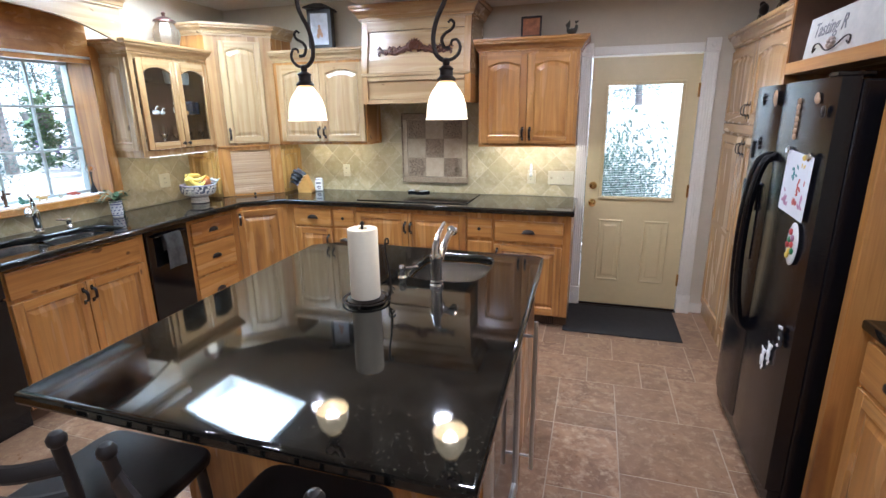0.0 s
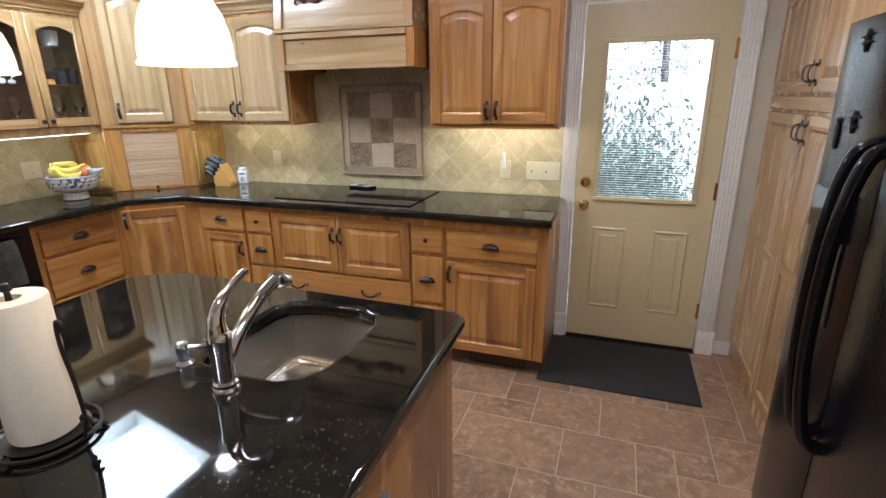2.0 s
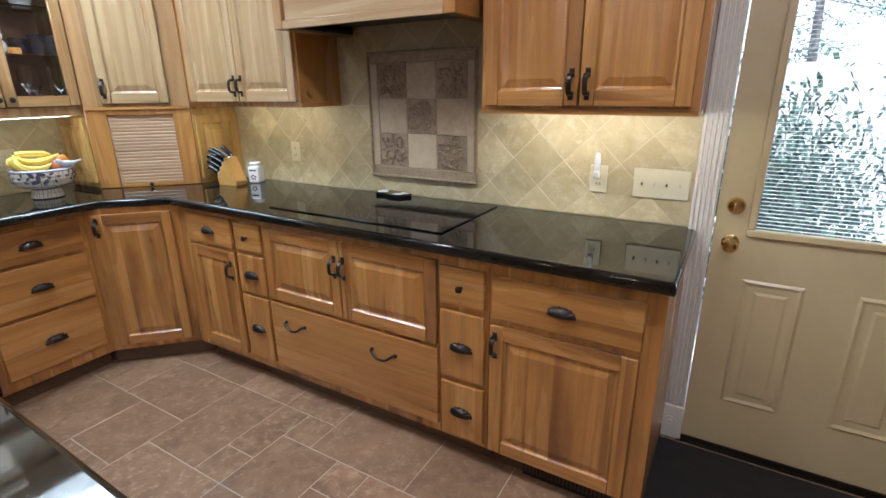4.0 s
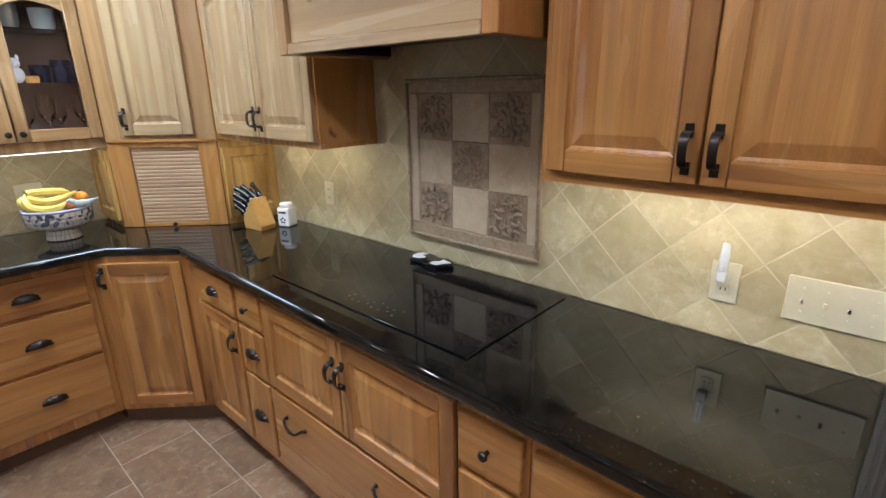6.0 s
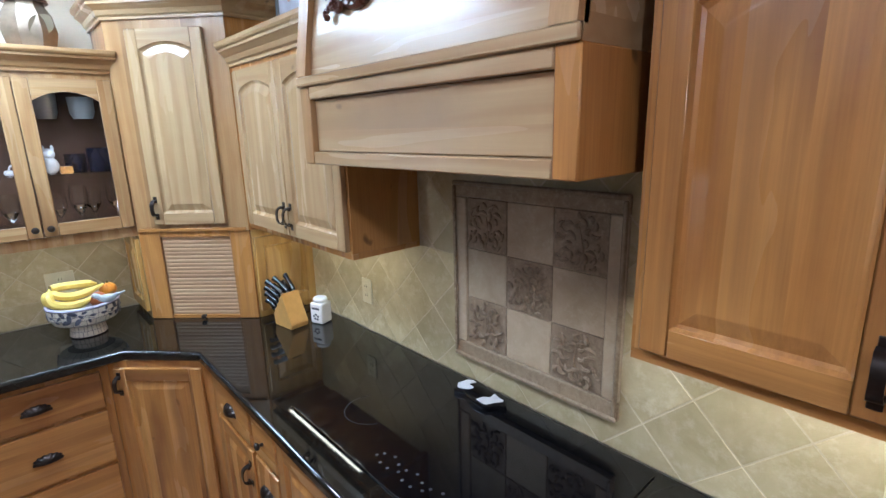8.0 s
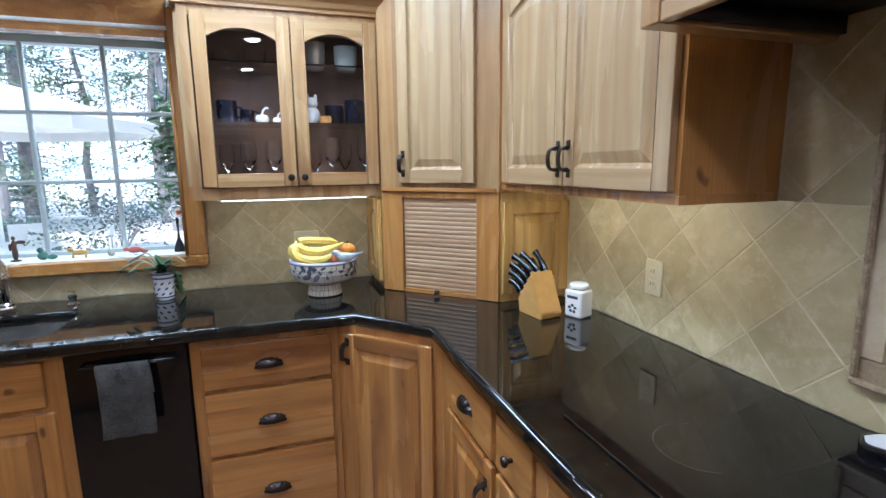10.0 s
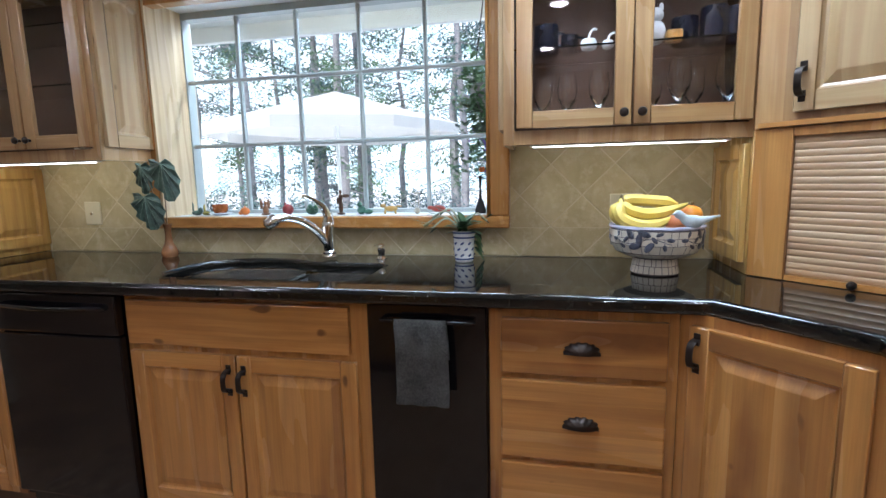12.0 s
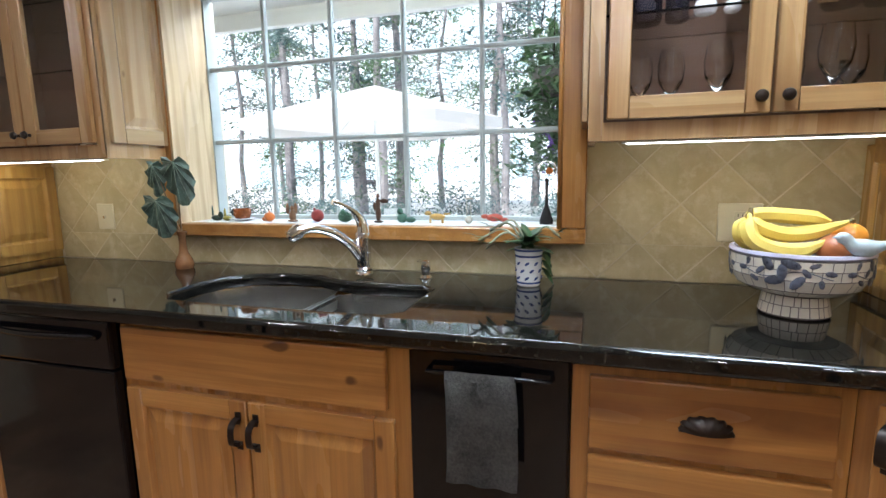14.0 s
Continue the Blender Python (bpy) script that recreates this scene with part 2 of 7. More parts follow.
def thing(name, label, category, m=None, group=""):
    ob = new(name)
    ob.empty_display_size = 0.05
    if m is not None:
        ob.matrix_world = m
    return tagged(ob, label, category, group)


def setting(name, bm, mat, smooth=False):
    return tagged(mesh_ob(name, bm, mat, smooth), kind="structure")


def B(*boxes, bev=0.0, seg=1, bm=None):
    """Boxes (x0, x1, y0, y1, z0, z1) in one bmesh, their edges bevelled."""
    bm = bm or bmesh.new()
    made = []
    for x0, x1, y0, y1, z0, z1 in boxes:
        v = [bm.verts.new(p) for p in ((x0, y0, z0), (x1, y0, z0), (x1, y1, z0), (x0, y1, z0), (x0, y0, z1), (x1, y0, z1), (x1, y1, z1), (x0, y1, z1))]
        fs = [bm.faces.new([v[i] for i in f]) for f in ((3, 2, 1, 0), (4, 5, 6, 7), (0, 1, 5, 4), (1, 2, 6, 5), (2, 3, 7, 6), (3, 0, 4, 7))]
        made += list({e for f in fs for e in f.edges})
    if bev:
        bmesh.ops.bevel(bm, geom=made, offset=bev, segments=seg, affect="EDGES", profile=0.5)
    return bm


def lathe(profile, n=24, bm=None, m=None, caps=True):
    """Turns (radius, height) pairs about z."""
    bm = bm or bmesh.new()
    m = m or Matrix()
    rings = []
    for r, z in profile:
        rings.append([bm.verts.new(m @ Vector((r * math.cos(a), r * math.sin(a), z))) for a in (2 * math.pi * k / n for k in range(n))])
    for a, b in zip(rings, rings[1:]):
        for k in range(n):
            bm.faces.new((a[k], a[(k + 1) % n], b[(k + 1) % n], b[k]))
    if caps:
        for r in (rings[0][::-1], rings[-1]):
            bm.faces.new(r)
    return bm


def tube(points, radius, n=8, bm=None, flat=1.0):
    """A round bar along points; radius may be a list."""
    bm = bm or bmesh.new()
    pts = [Vector(p) for p in points]
    rad = radius if isinstance(radius, (list, tuple)) else [radius] * len(pts)
    up, rings = Vector((0.123, 0.456, 0.881)), []
    for i, p in enumerate(pts):
        d = (pts[min(i + 1, len(pts) - 1)] - pts[max(i - 1, 0)]).normalized()
        u = (up - d * up.dot(d)).normalized()
        up = u
        w = d.cross(u)
        rings.append([bm.verts.new(p + (u * math.cos(a) + w * math.sin(a) * flat) * rad[i]) for a in (2 * math.pi * k / n for k in range(n))])
    for a, b in zip(rings, rings[1:]):
        for k in range(n):
            bm.faces.new((a[k], a[(k + 1) % n], b[(k + 1) % n], b[k]))
    bm.faces.new(rings[0][::-1])
    bm.faces.new(rings[-1])
    return bm


def arc(cx, cy, r, a0, a1, n, f=lambda u, v: (u, v, 0)):
    return [f(cx + r * math.cos(radians(a0 + (a1 - a0) * k / n)), cy + r * math.sin(radians(a0 + (a1 - a0) * k / n))) for k in range(n + 1)]


def smooth_path(pts, k=6):
    """Catmull-Rom through points."""
    p = [Vector(q) for q in pts]
    p = [2 * p[0] - p[1]] + p + [2 * p[-1] - p[-2]]
    out = []
    for i in range(1, len(p) - 2):
        for j in range(k):
            t = j / k
            out.append(0.5 * (2 * p[i] + (p[i + 1] - p[i - 1]) * t + (2 * p[i - 1] - 5 * p[i] + 4 * p[i + 1] - p[i + 2]) * t * t + (3 * p[i] - p[i - 1] - 3 * p[i + 1] + p[i + 2]) * t ** 3))
    return out + [p[-2]]


def prism(outline, z0, z1, bev=0.0, seg=3, holes=(), bm=None):
    """A slab from an outline (x, y) with holes."""
    bm = bm or bmesh.new()
    edges = []
    for loop in (outline, *holes):
        v = [bm.verts.new((x, y, z0)) for x, y in loop]
        edges += [bm.edges.new((v[i], v[(i + 1) % len(v)])) for i in range(len(v))]
    if holes:
        bmesh.ops.triangle_fill(bm, edges=edges, use_beauty=True)
    else:
        bm.faces.new(v)
    low = bm.faces[:]
    ext = bmesh.ops.extrude_face_region(bm, geom=low)
    top = [g for g in ext["geom"] if isinstance(g, bmesh.types.BMVert)]
    bmesh.ops.translate(bm, verts=top, vec=(0, 0, z1 - z0))
    bmesh.ops.recalc_face_normals(bm, faces=bm.faces)
    if bev:
        sharp = [e for e in bm.edges if len(e.link_faces) == 2 and abs(e.verts[0].co.z - e.verts[1].co.z) < 1e-6 and e.link_faces[0].normal.dot(e.link_faces[1].normal) < 0.5]
        bmesh.ops.bevel(bm, geom=sharp, offset=bev, segments=seg, affect="EDGES", profile=0.5)
    return bm


def sweep(profile, path, bm=None):
    """A moulding: profile (out, z) along a level path of (x, y); out is to the path's right."""
    bm = bm or bmesh.new()
    p = [Vector(q) for q in path]
    rows = []
    for i, q in enumerate(p):
        d0 = (q - p[i - 1]).normalized() if i else (p[1] - q).normalized()
        d1 = (p[i + 1] - q).normalized() if i < len(p) - 1 else d0
        n0, n1 = Vector((d0.y, -d0.x)), Vector((d1.y, -d1.x))
        n = (n0 + n1).normalized()
        n /= max(0.3, n.dot(n0))
        rows.append([bm.verts.new((q.x + n.x * o, q.y + n.y * o, z)) for o, z in profile])
    k = len(profile)
    for a, b in zip(rows, rows[1:]):
        for j in range(k):
            bm.faces.new((a[j], b[j], b[(j + 1) % k], a[(j + 1) % k]))
    bm.faces.new(rows[0])
    bm.faces.new(rows[-1][::-1])
    return bm


# ---- cabinet parts: x along the front, y into the wall, z up ----
def contour(x0, x1, z0, z1, d, arch, n=10):
    """Inner outline, inset by d, its top an arch that rises by arch."""
    pts = [(x0 + d, z0 + d), (x1 - d, z0 + d)]
    for k in range(n + 1):
        u = 1 - 2 * k / n
        rise = arch * (1 - (u * u)) if arch else 0
        pts.append(((x0 + x1) / 2 + u * ((x1 - x0) / 2 - d), z1 - arch + rise - d))
    return pts


def raised_panel(x0, x1, z0, z1, arch, y=-0.020):
    bm = bmesh.new()
    big = min(x1 - x0, z1 - z0) > 0.11
    steps = [(0.0, y + 0.001), (0.005, y + 0.008), (0.012, y + 0.011), (0.040 if big else 0.022, y + 0.002), (0.043 if big else 0.025, y + 0.0015)]
    rings = [[bm.verts.new((px, yy, pz)) for px, pz in contour(x0, x1, z0, z1, d, arch)] for d, yy in steps]
    for a, b in zip(rings, rings[1:]):
        for k in range(len(a)):
            bm.faces.new((a[k], a[(k + 1) % len(a)], b[(k + 1) % len(a)], b[k]))
    bm.faces.new(rings[-1])
    return bm


def top_rail(x0, x1, z0, z1, arch, y0, y1, n=10):
    bm = bmesh.new()
    low = [((x0 + x1) / 2 - (1 - 2 * k / n) * (x1 - x0) / 2, z0 - arch + arch * (1 - (1 - 2 * k / n) ** 2)) for k in range(n + 1)]
    rows = []
    for px, pz in low:
        rows.append([bm.verts.new(p) for p in ((px, y0, pz), (px, y0, z1), (px, y1, z1), (px, y1, pz))])
    for a, b in zip(rows, rows[1:]):
        for k in range(4):
            bm.faces.new((a[k], b[k], b[(k + 1) % 4], a[(k + 1) % 4]))
    bm.faces.new(rows[0])
    bm.faces.new(rows[-1][::-1])
    return bm


def strap_pull(parent, x, z, y=-0.020, turn=False, length=0.105):
    """An upright strap handle of dark bronze."""
    h = length / 2
    bm = B((x - 0.009, x + 0.009, y - 0.003, y, z + h - 0.024, z + h), (x - 0.009, x + 0.009, y - 0.003, y, z - h, z - h + 0.024), bev=0.001)
    pts = smooth_path([(x, y - 0.003, z + h - 0.016), (x, y - 0.020, z + h - 0.020), (x, y - 0.031, z + h * 0.4), (x, y - 0.034, z), (x, y - 0.031, z - h * 0.4), (x, y - 0.020, z - h + 0.020), (x, y - 0.003, z - h + 0.016)], 4)
    rows = []
    for k, p in enumerate(pts):
        d = (pts[min(k + 1, len(pts) - 1)] - pts[max(k - 1, 0)]).normalized()
        nn = Vector((0, d.z, -d.y)) * 0.0016
        hw = 0.0085 + 0.0015 * abs(2 * k / (len(pts) - 1) - 1)
        rows.append([bm.verts.new(p + Vector((sx * hw, 0, 0)) + nn * sn) for sx, sn in ((-1, -1), (1, -1), (1, 1), (-1, 1))])
    for a, b in zip(rows, rows[1:]):
        for k in range(4):
            bm.faces.new((a[k], a[(k + 1) % 4], b[(k + 1) % 4], b[k]))
    bm.faces.new(rows[0]), bm.faces.new(rows[-1][::-1])
    for s in (1, -1):
        tube([(x - 0.0105, y - 0.010, z + s * (h - 0.024)), (x + 0.0105, y - 0.010, z + s * (h - 0.024))], 0.0048, 8, bm)
    return part("handle", bm, BRONZE, parent, "dark bronze strap handle")


def cup_pull(parent, x, z, y=-0.020):
    """A ribbed half-oval bin pull."""
    bm = bmesh.new()
    n, m = 24, 6
    rows = []
    for j in range(m + 1):
        b = math.pi / 2 * j / m
        row = []
        for i in range(n + 1):
            a = math.pi * i / n
            r = math.cos(b) * (1 + 0.07 * math.cos(a * 14) * math.cos(b))
            row.append(bm.verts.new((x - 0.046 * math.cos(a) * r, y - 0.022 * math.sin(b), z - 0.012 + 0.029 * math.sin(a) ** 0.8 * r)))
        rows.append(row)
    for a, b in zip(rows, rows[1:]):
        for i in range(n):
            bm.faces.new((a[i], a[i + 1], b[i + 1], b[i]))
    bmesh.ops.remove_doubles(bm, verts=bm.verts, dist=0.0003)
    bmesh.ops.solidify(bm, geom=bm.faces[:], thickness=0.002)
    tube([(x - 0.049, y - 0.003, z - 0.014), (x + 0.049, y - 0.003, z - 0.014)], 0.003, 8, bm)
    return part("cup_pull", bm, BRONZE, parent, "dark bronze shell cup pull")


def knob(parent, x, z, y=-0.020, r=0.014):
    m = pose(x, y, z, 90, 0, 0)
    bm = lathe([(0.006, 0), (0.005, 0.012), (r * 0.8, 0.015), (r, 0.020), (r * 0.8, 0.026), (0.002, 0.029)], 16, None, m)
    return part("knob", bm, BRONZE, parent, "round dark bronze knob")


def bail_pull(parent, x, z, y=-0.020):
    pts = smooth_path([(x - 0.062, y, z + 0.012), (x - 0.056, y - 0.018, z + 0.014), (x - 0.030, y - 0.026, z - 0.006), (x, y - 0.028, z - 0.012), (x + 0.030, y - 0.026, z - 0.006), (x + 0.056, y - 0.018, z + 0.014), (x + 0.062, y, z + 0.012)], 5)
    bm = tube(pts, [0.0055] * len(pts), 8)
    for s in (-1, 1):
        lathe([(0.009, 0), (0.009, 0.003), (0.005, 0.008)], 12, bm, pose(x + s * 0.062, y, z + 0.012, 90))
    return part("bail_pull", bm, BRONZE, parent, "dark bronze bail handle")


def door(parent, x0, x1, z0, z1, arch=0.0, rail=0.052, pull=None, glass=False, name="door", panel=None, y=-0.020):
    """A framed door with a raised panel or a pane."""
    d = new(name, None)
    d.parent = parent
    d.empty_display_size = 0.02
    g = 0.0006
    t, yb = y, -0.0005
    part("stile", B((x0, x0 + rail - g, t, yb, z0, z1), bev=0.003), TONE["z"], d)
    part("stile", B((x1 - rail + g, x1, t, yb, z0, z1), bev=0.003), TONE["z"], d)
    part("rail", B((x0 + rail, x1 - rail, t + 0.0006, yb, z0, z0 + rail), bev=0.001), TONE["x"], d)
    part("rail", top_rail(x0 + rail, x1 - rail, z1 - rail, z1, arch, t + 0.0006, yb), TONE["x"], d, smooth=False)
    if glass:
        bm = bmesh.new()
        loops = [[bm.verts.new((px, yy, pz)) for px, pz in contour(x0 + rail - 0.003, x1 - rail + 0.003, z0 + rail - 0.003, z1 - rail + 0.003, 0, arch)] for yy in (t + 0.009, t + 0.012)]
        for k in range(len(loops[0])):
            bm.faces.new((loops[0][k], loops[0][k - 1], loops[1][k - 1], loops[1][k]))
        bm.faces.new(loops[0]), bm.faces.new(loops[1][::-1])
        part("pane", bm, GLASS, d, "clear glass pane", smooth=False).visible_shadow = False
    else:
        part("panel", raised_panel(x0 + rail, x1 - rail, z0 + rail, z1 - rail, arch, t), panel or TONE["z"], d, smooth=False)
    if pull:
        kind, px, pz = pull
        {"strap": strap_pull, "knob": knob}[kind](d, px, pz)
    return d


def drawer(parent, x0, x1, z0, z1, pull="cup"):
    d = new("drawer", None)
    d.parent = parent
    d.empty_display_size = 0.02
    part("front", B((x0, x1, -0.020, -0.0005, z0, z1), bev=0.005, seg=2), TONE["x"] if x1 - x0 > z1 - z0 else TONE["z"], d)
    cx, cz = (x0 + x1) / 2, (z0 + z1) / 2
    if pull == "cup":
        cup_pull(d, cx, cz)
    elif pull == "knob":
        knob(d, cx, cz)
    elif pull == "bails":
        bail_pull(d, x0 + (x1 - x0) * 0.17, z1 - 0.10)
        bail_pull(d, x0 + (x1 - x0) * 0.72, z1 - 0.10)
    return d


CROWN = [(0.0, 0.0), (0.012, 0.0), (0.012, 0.012), (0.020, 0.018), (0.026, 0.036), (0.044, 0.052), (0.050, 0.056), (0.050, 0.066), (0.058, 0.070), (0.062, 0.078), (0.062, 0.092), (0.0, 0.092)]


def crown(parent, path, z, scale=1.0):
    return part("crown", sweep([(o * scale, z + h * scale) for o, h in CROWN], path), TONE["x"], parent, "stepped wooden crown moulding", smooth=False)


def carcase(parent, w, d, z0, z1, inside=False, kick=0.0, hollow=False):
    """A cabinet's box; with kick its toe space."""
    if inside:
        t = 0.018
        part("body", B((0, t, 0.0, d, z0, z1), (w - t, w, 0.0, d, z0, z1), (t, w - t, 0.0, 0.018, z0, z0 + 0.018), (t, w - t, 0.018, d, z0 + 0.012, z0 + 0.012 + t), (t, w - t, 0.0, d, z1 - t, z1)), TONE["z"], parent, smooth=False)
        # thin dark sheets added over the wood to shade the inside
        part("lining", B((t + 0.0005, t + 0.004, 0.006, d - 0.013, z0 + 0.031, z1 - t - 0.001), (w - t - 0.004, w - t - 0.0005, 0.006, d - 0.013, z0 + 0.031, z1 - t - 0.001)), SHADED_INSIDE, parent, smooth=False)
        part("back", B((t, w - t, d - 0.012, d - 0.002, z0 + 0.0305, z1 - t - 0.0005)), SHADED_INSIDE, parent, smooth=False)
        part("face_frame", B((0, 0.035, -0.0004, 0.004, z0, z1), (w - 0.035, w, -0.0004, 0.004, z0, z1), (0.035, w - 0.035, -0.0004, 0.004, z0, z0 + 0.045), (0.035, w - 0.035, -0.0004, 0.004, z1 - 0.045, z1)), TONE["z"], parent, smooth=False)
    else:
        if hollow:
            part("body", B((0, 0.018, 0, d, z0 + kick, z1), (w - 0.018, w, 0, d, z0 + kick, z1), (0.018, w - 0.018, 0, 0.018, z0 + kick, z1), (0.018, w - 0.018, d - 0.012, d, z0 + kick, z1), (0.018, w - 0.018, 0.018, d - 0.012, z0 + kick, z0 + kick + 0.018)), TONE["z"], parent, smooth=False)
        elif z0 > 1:
            part("body", B((0, w, 0, d, z0 + 0.020, z1)), TONE["z"], parent)
            part("light_rail", B((0, w, 0.0, 0.018, z0, z0 + 0.0195), (0, 0.018, 0.0185, d, z0, z0 + 0.0195), (w - 0.018, w, 0.0185, d, z0, z0 + 0.0195)), TONE["x"], parent, smooth=False)
        else:
            part("body", B((0, w, 0, d, z0 + kick, z1), bev=0.0015), TONE["z"], parent)
        if kick:
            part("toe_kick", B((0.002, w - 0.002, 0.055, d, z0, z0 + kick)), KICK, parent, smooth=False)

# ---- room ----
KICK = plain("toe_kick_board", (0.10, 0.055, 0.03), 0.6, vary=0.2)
XL, YB, XR, CZ = -1.35, 8.30, 3.65, 2.46
setting("floor", B((-1.6, 3.9, -0.6, 8.5, -0.12, -0.0016)), GROUT)
setting("wall_north", B((-1.60, 2.03, 8.31, 8.46, -0.1, 3.1), (2.83, 3.85, 8.31, 8.46, -0.1, 3.1), (2.03, 2.83, 8.31, 8.46, 2.05, 3.1), (2.03, 2.83, 8.31, 8.46, -0.1, -0.002)), WALL)
setting("wall_west", B((-1.60, -1.36, 3.82, 5.35, -0.1, 3.1), (-1.60, -1.36, 6.82, 8.31, -0.1, 3.1), (-1.60, -1.36, 5.35, 6.82, -0.1, 1.085), (-1.60, -1.36, 5.35, 6.82, 2.05, 3.1)), WALL)
setting("wall_east", B((3.66, 3.85, -0.6, 8.31, -0.1, 3.1)), WALL)
setting("wall_south", B((-1.6, 3.85, -0.75, -0.6, -0.1, 3.1)), WALL)
setting("wall_stub", B((-1.60, 0.1, 3.82, 3.96, -0.1, 3.1)), WALL)
setting("wall_southwest", B((-1.75, -1.6, -0.75, 3.82, -0.1, 3.1)), WALL)
setting("ceiling", B((0.27, 3.66, -0.6, 8.31, CZ, CZ + 0.15)), CEILING)
SKY = [(-1.04, 6.86), (-0.10, 6.62), (-0.10, 7.20), (-1.04, 7.42)]
setting("ceiling_raised", prism([(-1.6, -0.6), (0.27, -0.6), (0.27, 8.31), (-1.6, 8.31)], 2.60, 2.72, holes=[SKY]), CEILING)
well = thing("skylight", "ceiling skylight with a white frame and a pane glowing in place of sky", "skylight")
rim = [(-1.065, 6.84), (-0.075, 6.59), (-0.075, 7.225), (-1.065, 7.445)]
part("frame", prism(rim, 2.588, 2.5995, holes=[SKY]), WHITE, well, smooth=False)
# opaque pane that glows instead of letting the sky through
part("pane", prism(rim, 2.7205, 2.73), glowing("skylight_pane_glow", (0.70, 0.90, 1.0), 3.2), well)
# Unseen slab added above the ceilings to keep the sun out
setting("roof", B((-2.1, 4.3, -1.2, 8.95, 3.12, 3.2)), CEILING)


def can(x, y, z):
    c = thing("downlight_or_fill", "round recessed ceiling light with a white rim, known or added as fill", "ceiling light", pose(x, y, z), "recessed ceiling lights")
    part("rim", lathe([(0.070, 0), (0.085, -0.001), (0.088, -0.004), (0.072, -0.006), (0.066, -0.003)], 28, caps=False), WHITE, c)
    part("lens", lathe([(0.068, -0.001), (0.068, -0.003)], 24), CANGLOW, c)
    return c


# the added fill lights get fittings as well
for spot in CANS_AND_FILL:
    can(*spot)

# window: casing, jambs, sash with muntins
win = tagged(new("window_1"), kind="structure")
WY0, WY1, WZ0, WZ1, WX = 5.35, 6.82, 1.10, 2.03, -1.53
part("window_frame", B((WX - 0.04, WX + 0.012, WY0 + 0.0, WY0 + 0.018, WZ0, WZ1), (WX - 0.04, WX + 0.012, WY1 - 0.018, WY1, WZ0, WZ1), (WX - 0.04, WX + 0.012, WY0 + 0.018, WY1 - 0.018, WZ0, WZ0 + 0.02), (WX - 0.04, WX + 0.012, WY0 + 0.018, WY1 - 0.018, WZ1 - 0.03, WZ1)), GREYVINYL, win)
for k in range(1, 5):
    y = WY0 + (WY1 - WY0) * k / 5
    part("muntin", B((WX - 0.012, WX + 0.010, y - 0.009, y + 0.009, WZ0 + 0.02, WZ1 - 0.03), bev=0.004), GREYVINYL, win)
for z in (1.425, 1.72, 2.0):
    if z < 1.99:
        part("muntin", B((WX - 0.011, WX + 0.009, WY0 + 0.018, WY1 - 0.018, z - 0.009, z + 0.009), bev=0.004), GREYVINYL, win)
pane = part("pane", B((WX - 0.026, WX - 0.022, WY0 + 0.01, WY1 - 0.01, WZ0 + 0.01, WZ1 - 0.01)), GLASS, win, smooth=False)
pane.visible_shadow = False
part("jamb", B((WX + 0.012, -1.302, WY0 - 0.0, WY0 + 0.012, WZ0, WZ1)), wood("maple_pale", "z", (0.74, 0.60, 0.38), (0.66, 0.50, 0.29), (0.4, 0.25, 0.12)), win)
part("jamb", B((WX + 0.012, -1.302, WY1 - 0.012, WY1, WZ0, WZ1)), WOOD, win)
part("head", B((WX + 0.012, -1.302, WY0, WY1, WZ1, WZ1 + 0.015)), WHITE, win)
part("window_sill", B((WX + 0.012, -1.3555, WY0 + 0.012, WY1 - 0.012, WZ0 - 0.014, WZ0 + 0.004)), WHITE, win)
part("casing", B((-1.355, -1.300, WY0 - 0.055, WY1 + 0.075, 1.055, WZ0 + 0.0035), bev=0.004), WOODX, win)
part("casing", B((-1.355, -1.301, WY1 - 0.0, WY1 + 0.074, WZ0 + 0.004, 2.12), bev=0.004), WOOD, win)
part("casing", B((-1.355, -1.301, WY0 - 0.055, WY0 + 0.0, WZ0 + 0.004, 2.12), bev=0.004), WOOD, win)
part("header", B((-1.355, -1.303, WY0, WY1, WZ1 - 0.03, 2.42)), WOODX, win)

# door in the north wall
dr = tagged(new("door_1"), kind="structure")
DX0, DX1 = 2.045, 2.822
part("slab", B((DX0, 2.170, 8.282, 8.325, 0.006, 2.035), (2.708, DX1, 8.282, 8.325, 0.006, 2.035), (2.170, 2.708, 8.282, 8.325, 0.006, 0.955), (2.170, 2.708, 8.282, 8.325, 1.835, 2.035)), DOORPAINT, dr, smooth=False)
part("lite_frame", B((2.150, 2.728, 8.268, 8.2815, 0.935, 0.962), (2.150, 2.728, 8.268, 8.2815, 1.828, 1.855), (2.150, 2.177, 8.268, 8.2815, 0.962, 1.828), (2.701, 2.728, 8.268, 8.2815, 0.962, 1.828), bev=0.004), DOORPAINT, dr)
pane = part("pane", B((2.168, 2.710, 8.296, 8.300, 0.95, 1.84)), GLASS, dr)
pane.visible_shadow = False
for a, b in ((2.165, 2.362), (2.515, 2.712)):
    bm = bmesh.new()
    z0, z1 = 0.235, 0.768
    steps = [(0, 8.2815), (0.010, 8.274), (0.022, 8.2805), (0.045, 8.2810), (0.055, 8.276)]
    rings = [[bm.verts.new(p) for p in ((a + d, y, z0 + d), (b - d, y, z0 + d), (b - d, y, z1 - d), (a + d, y, z1 - d))] for d, y in steps]
    for r, q in zip(rings, rings[1:]):
        for k in range(4):
            bm.faces.new((r[k], r[(k + 1) % 4], q[(k + 1) % 4], q[k]))
    bm.faces.new(rings[-1])
    part("panel", bm, DOORPAINT, dr, smooth=False)
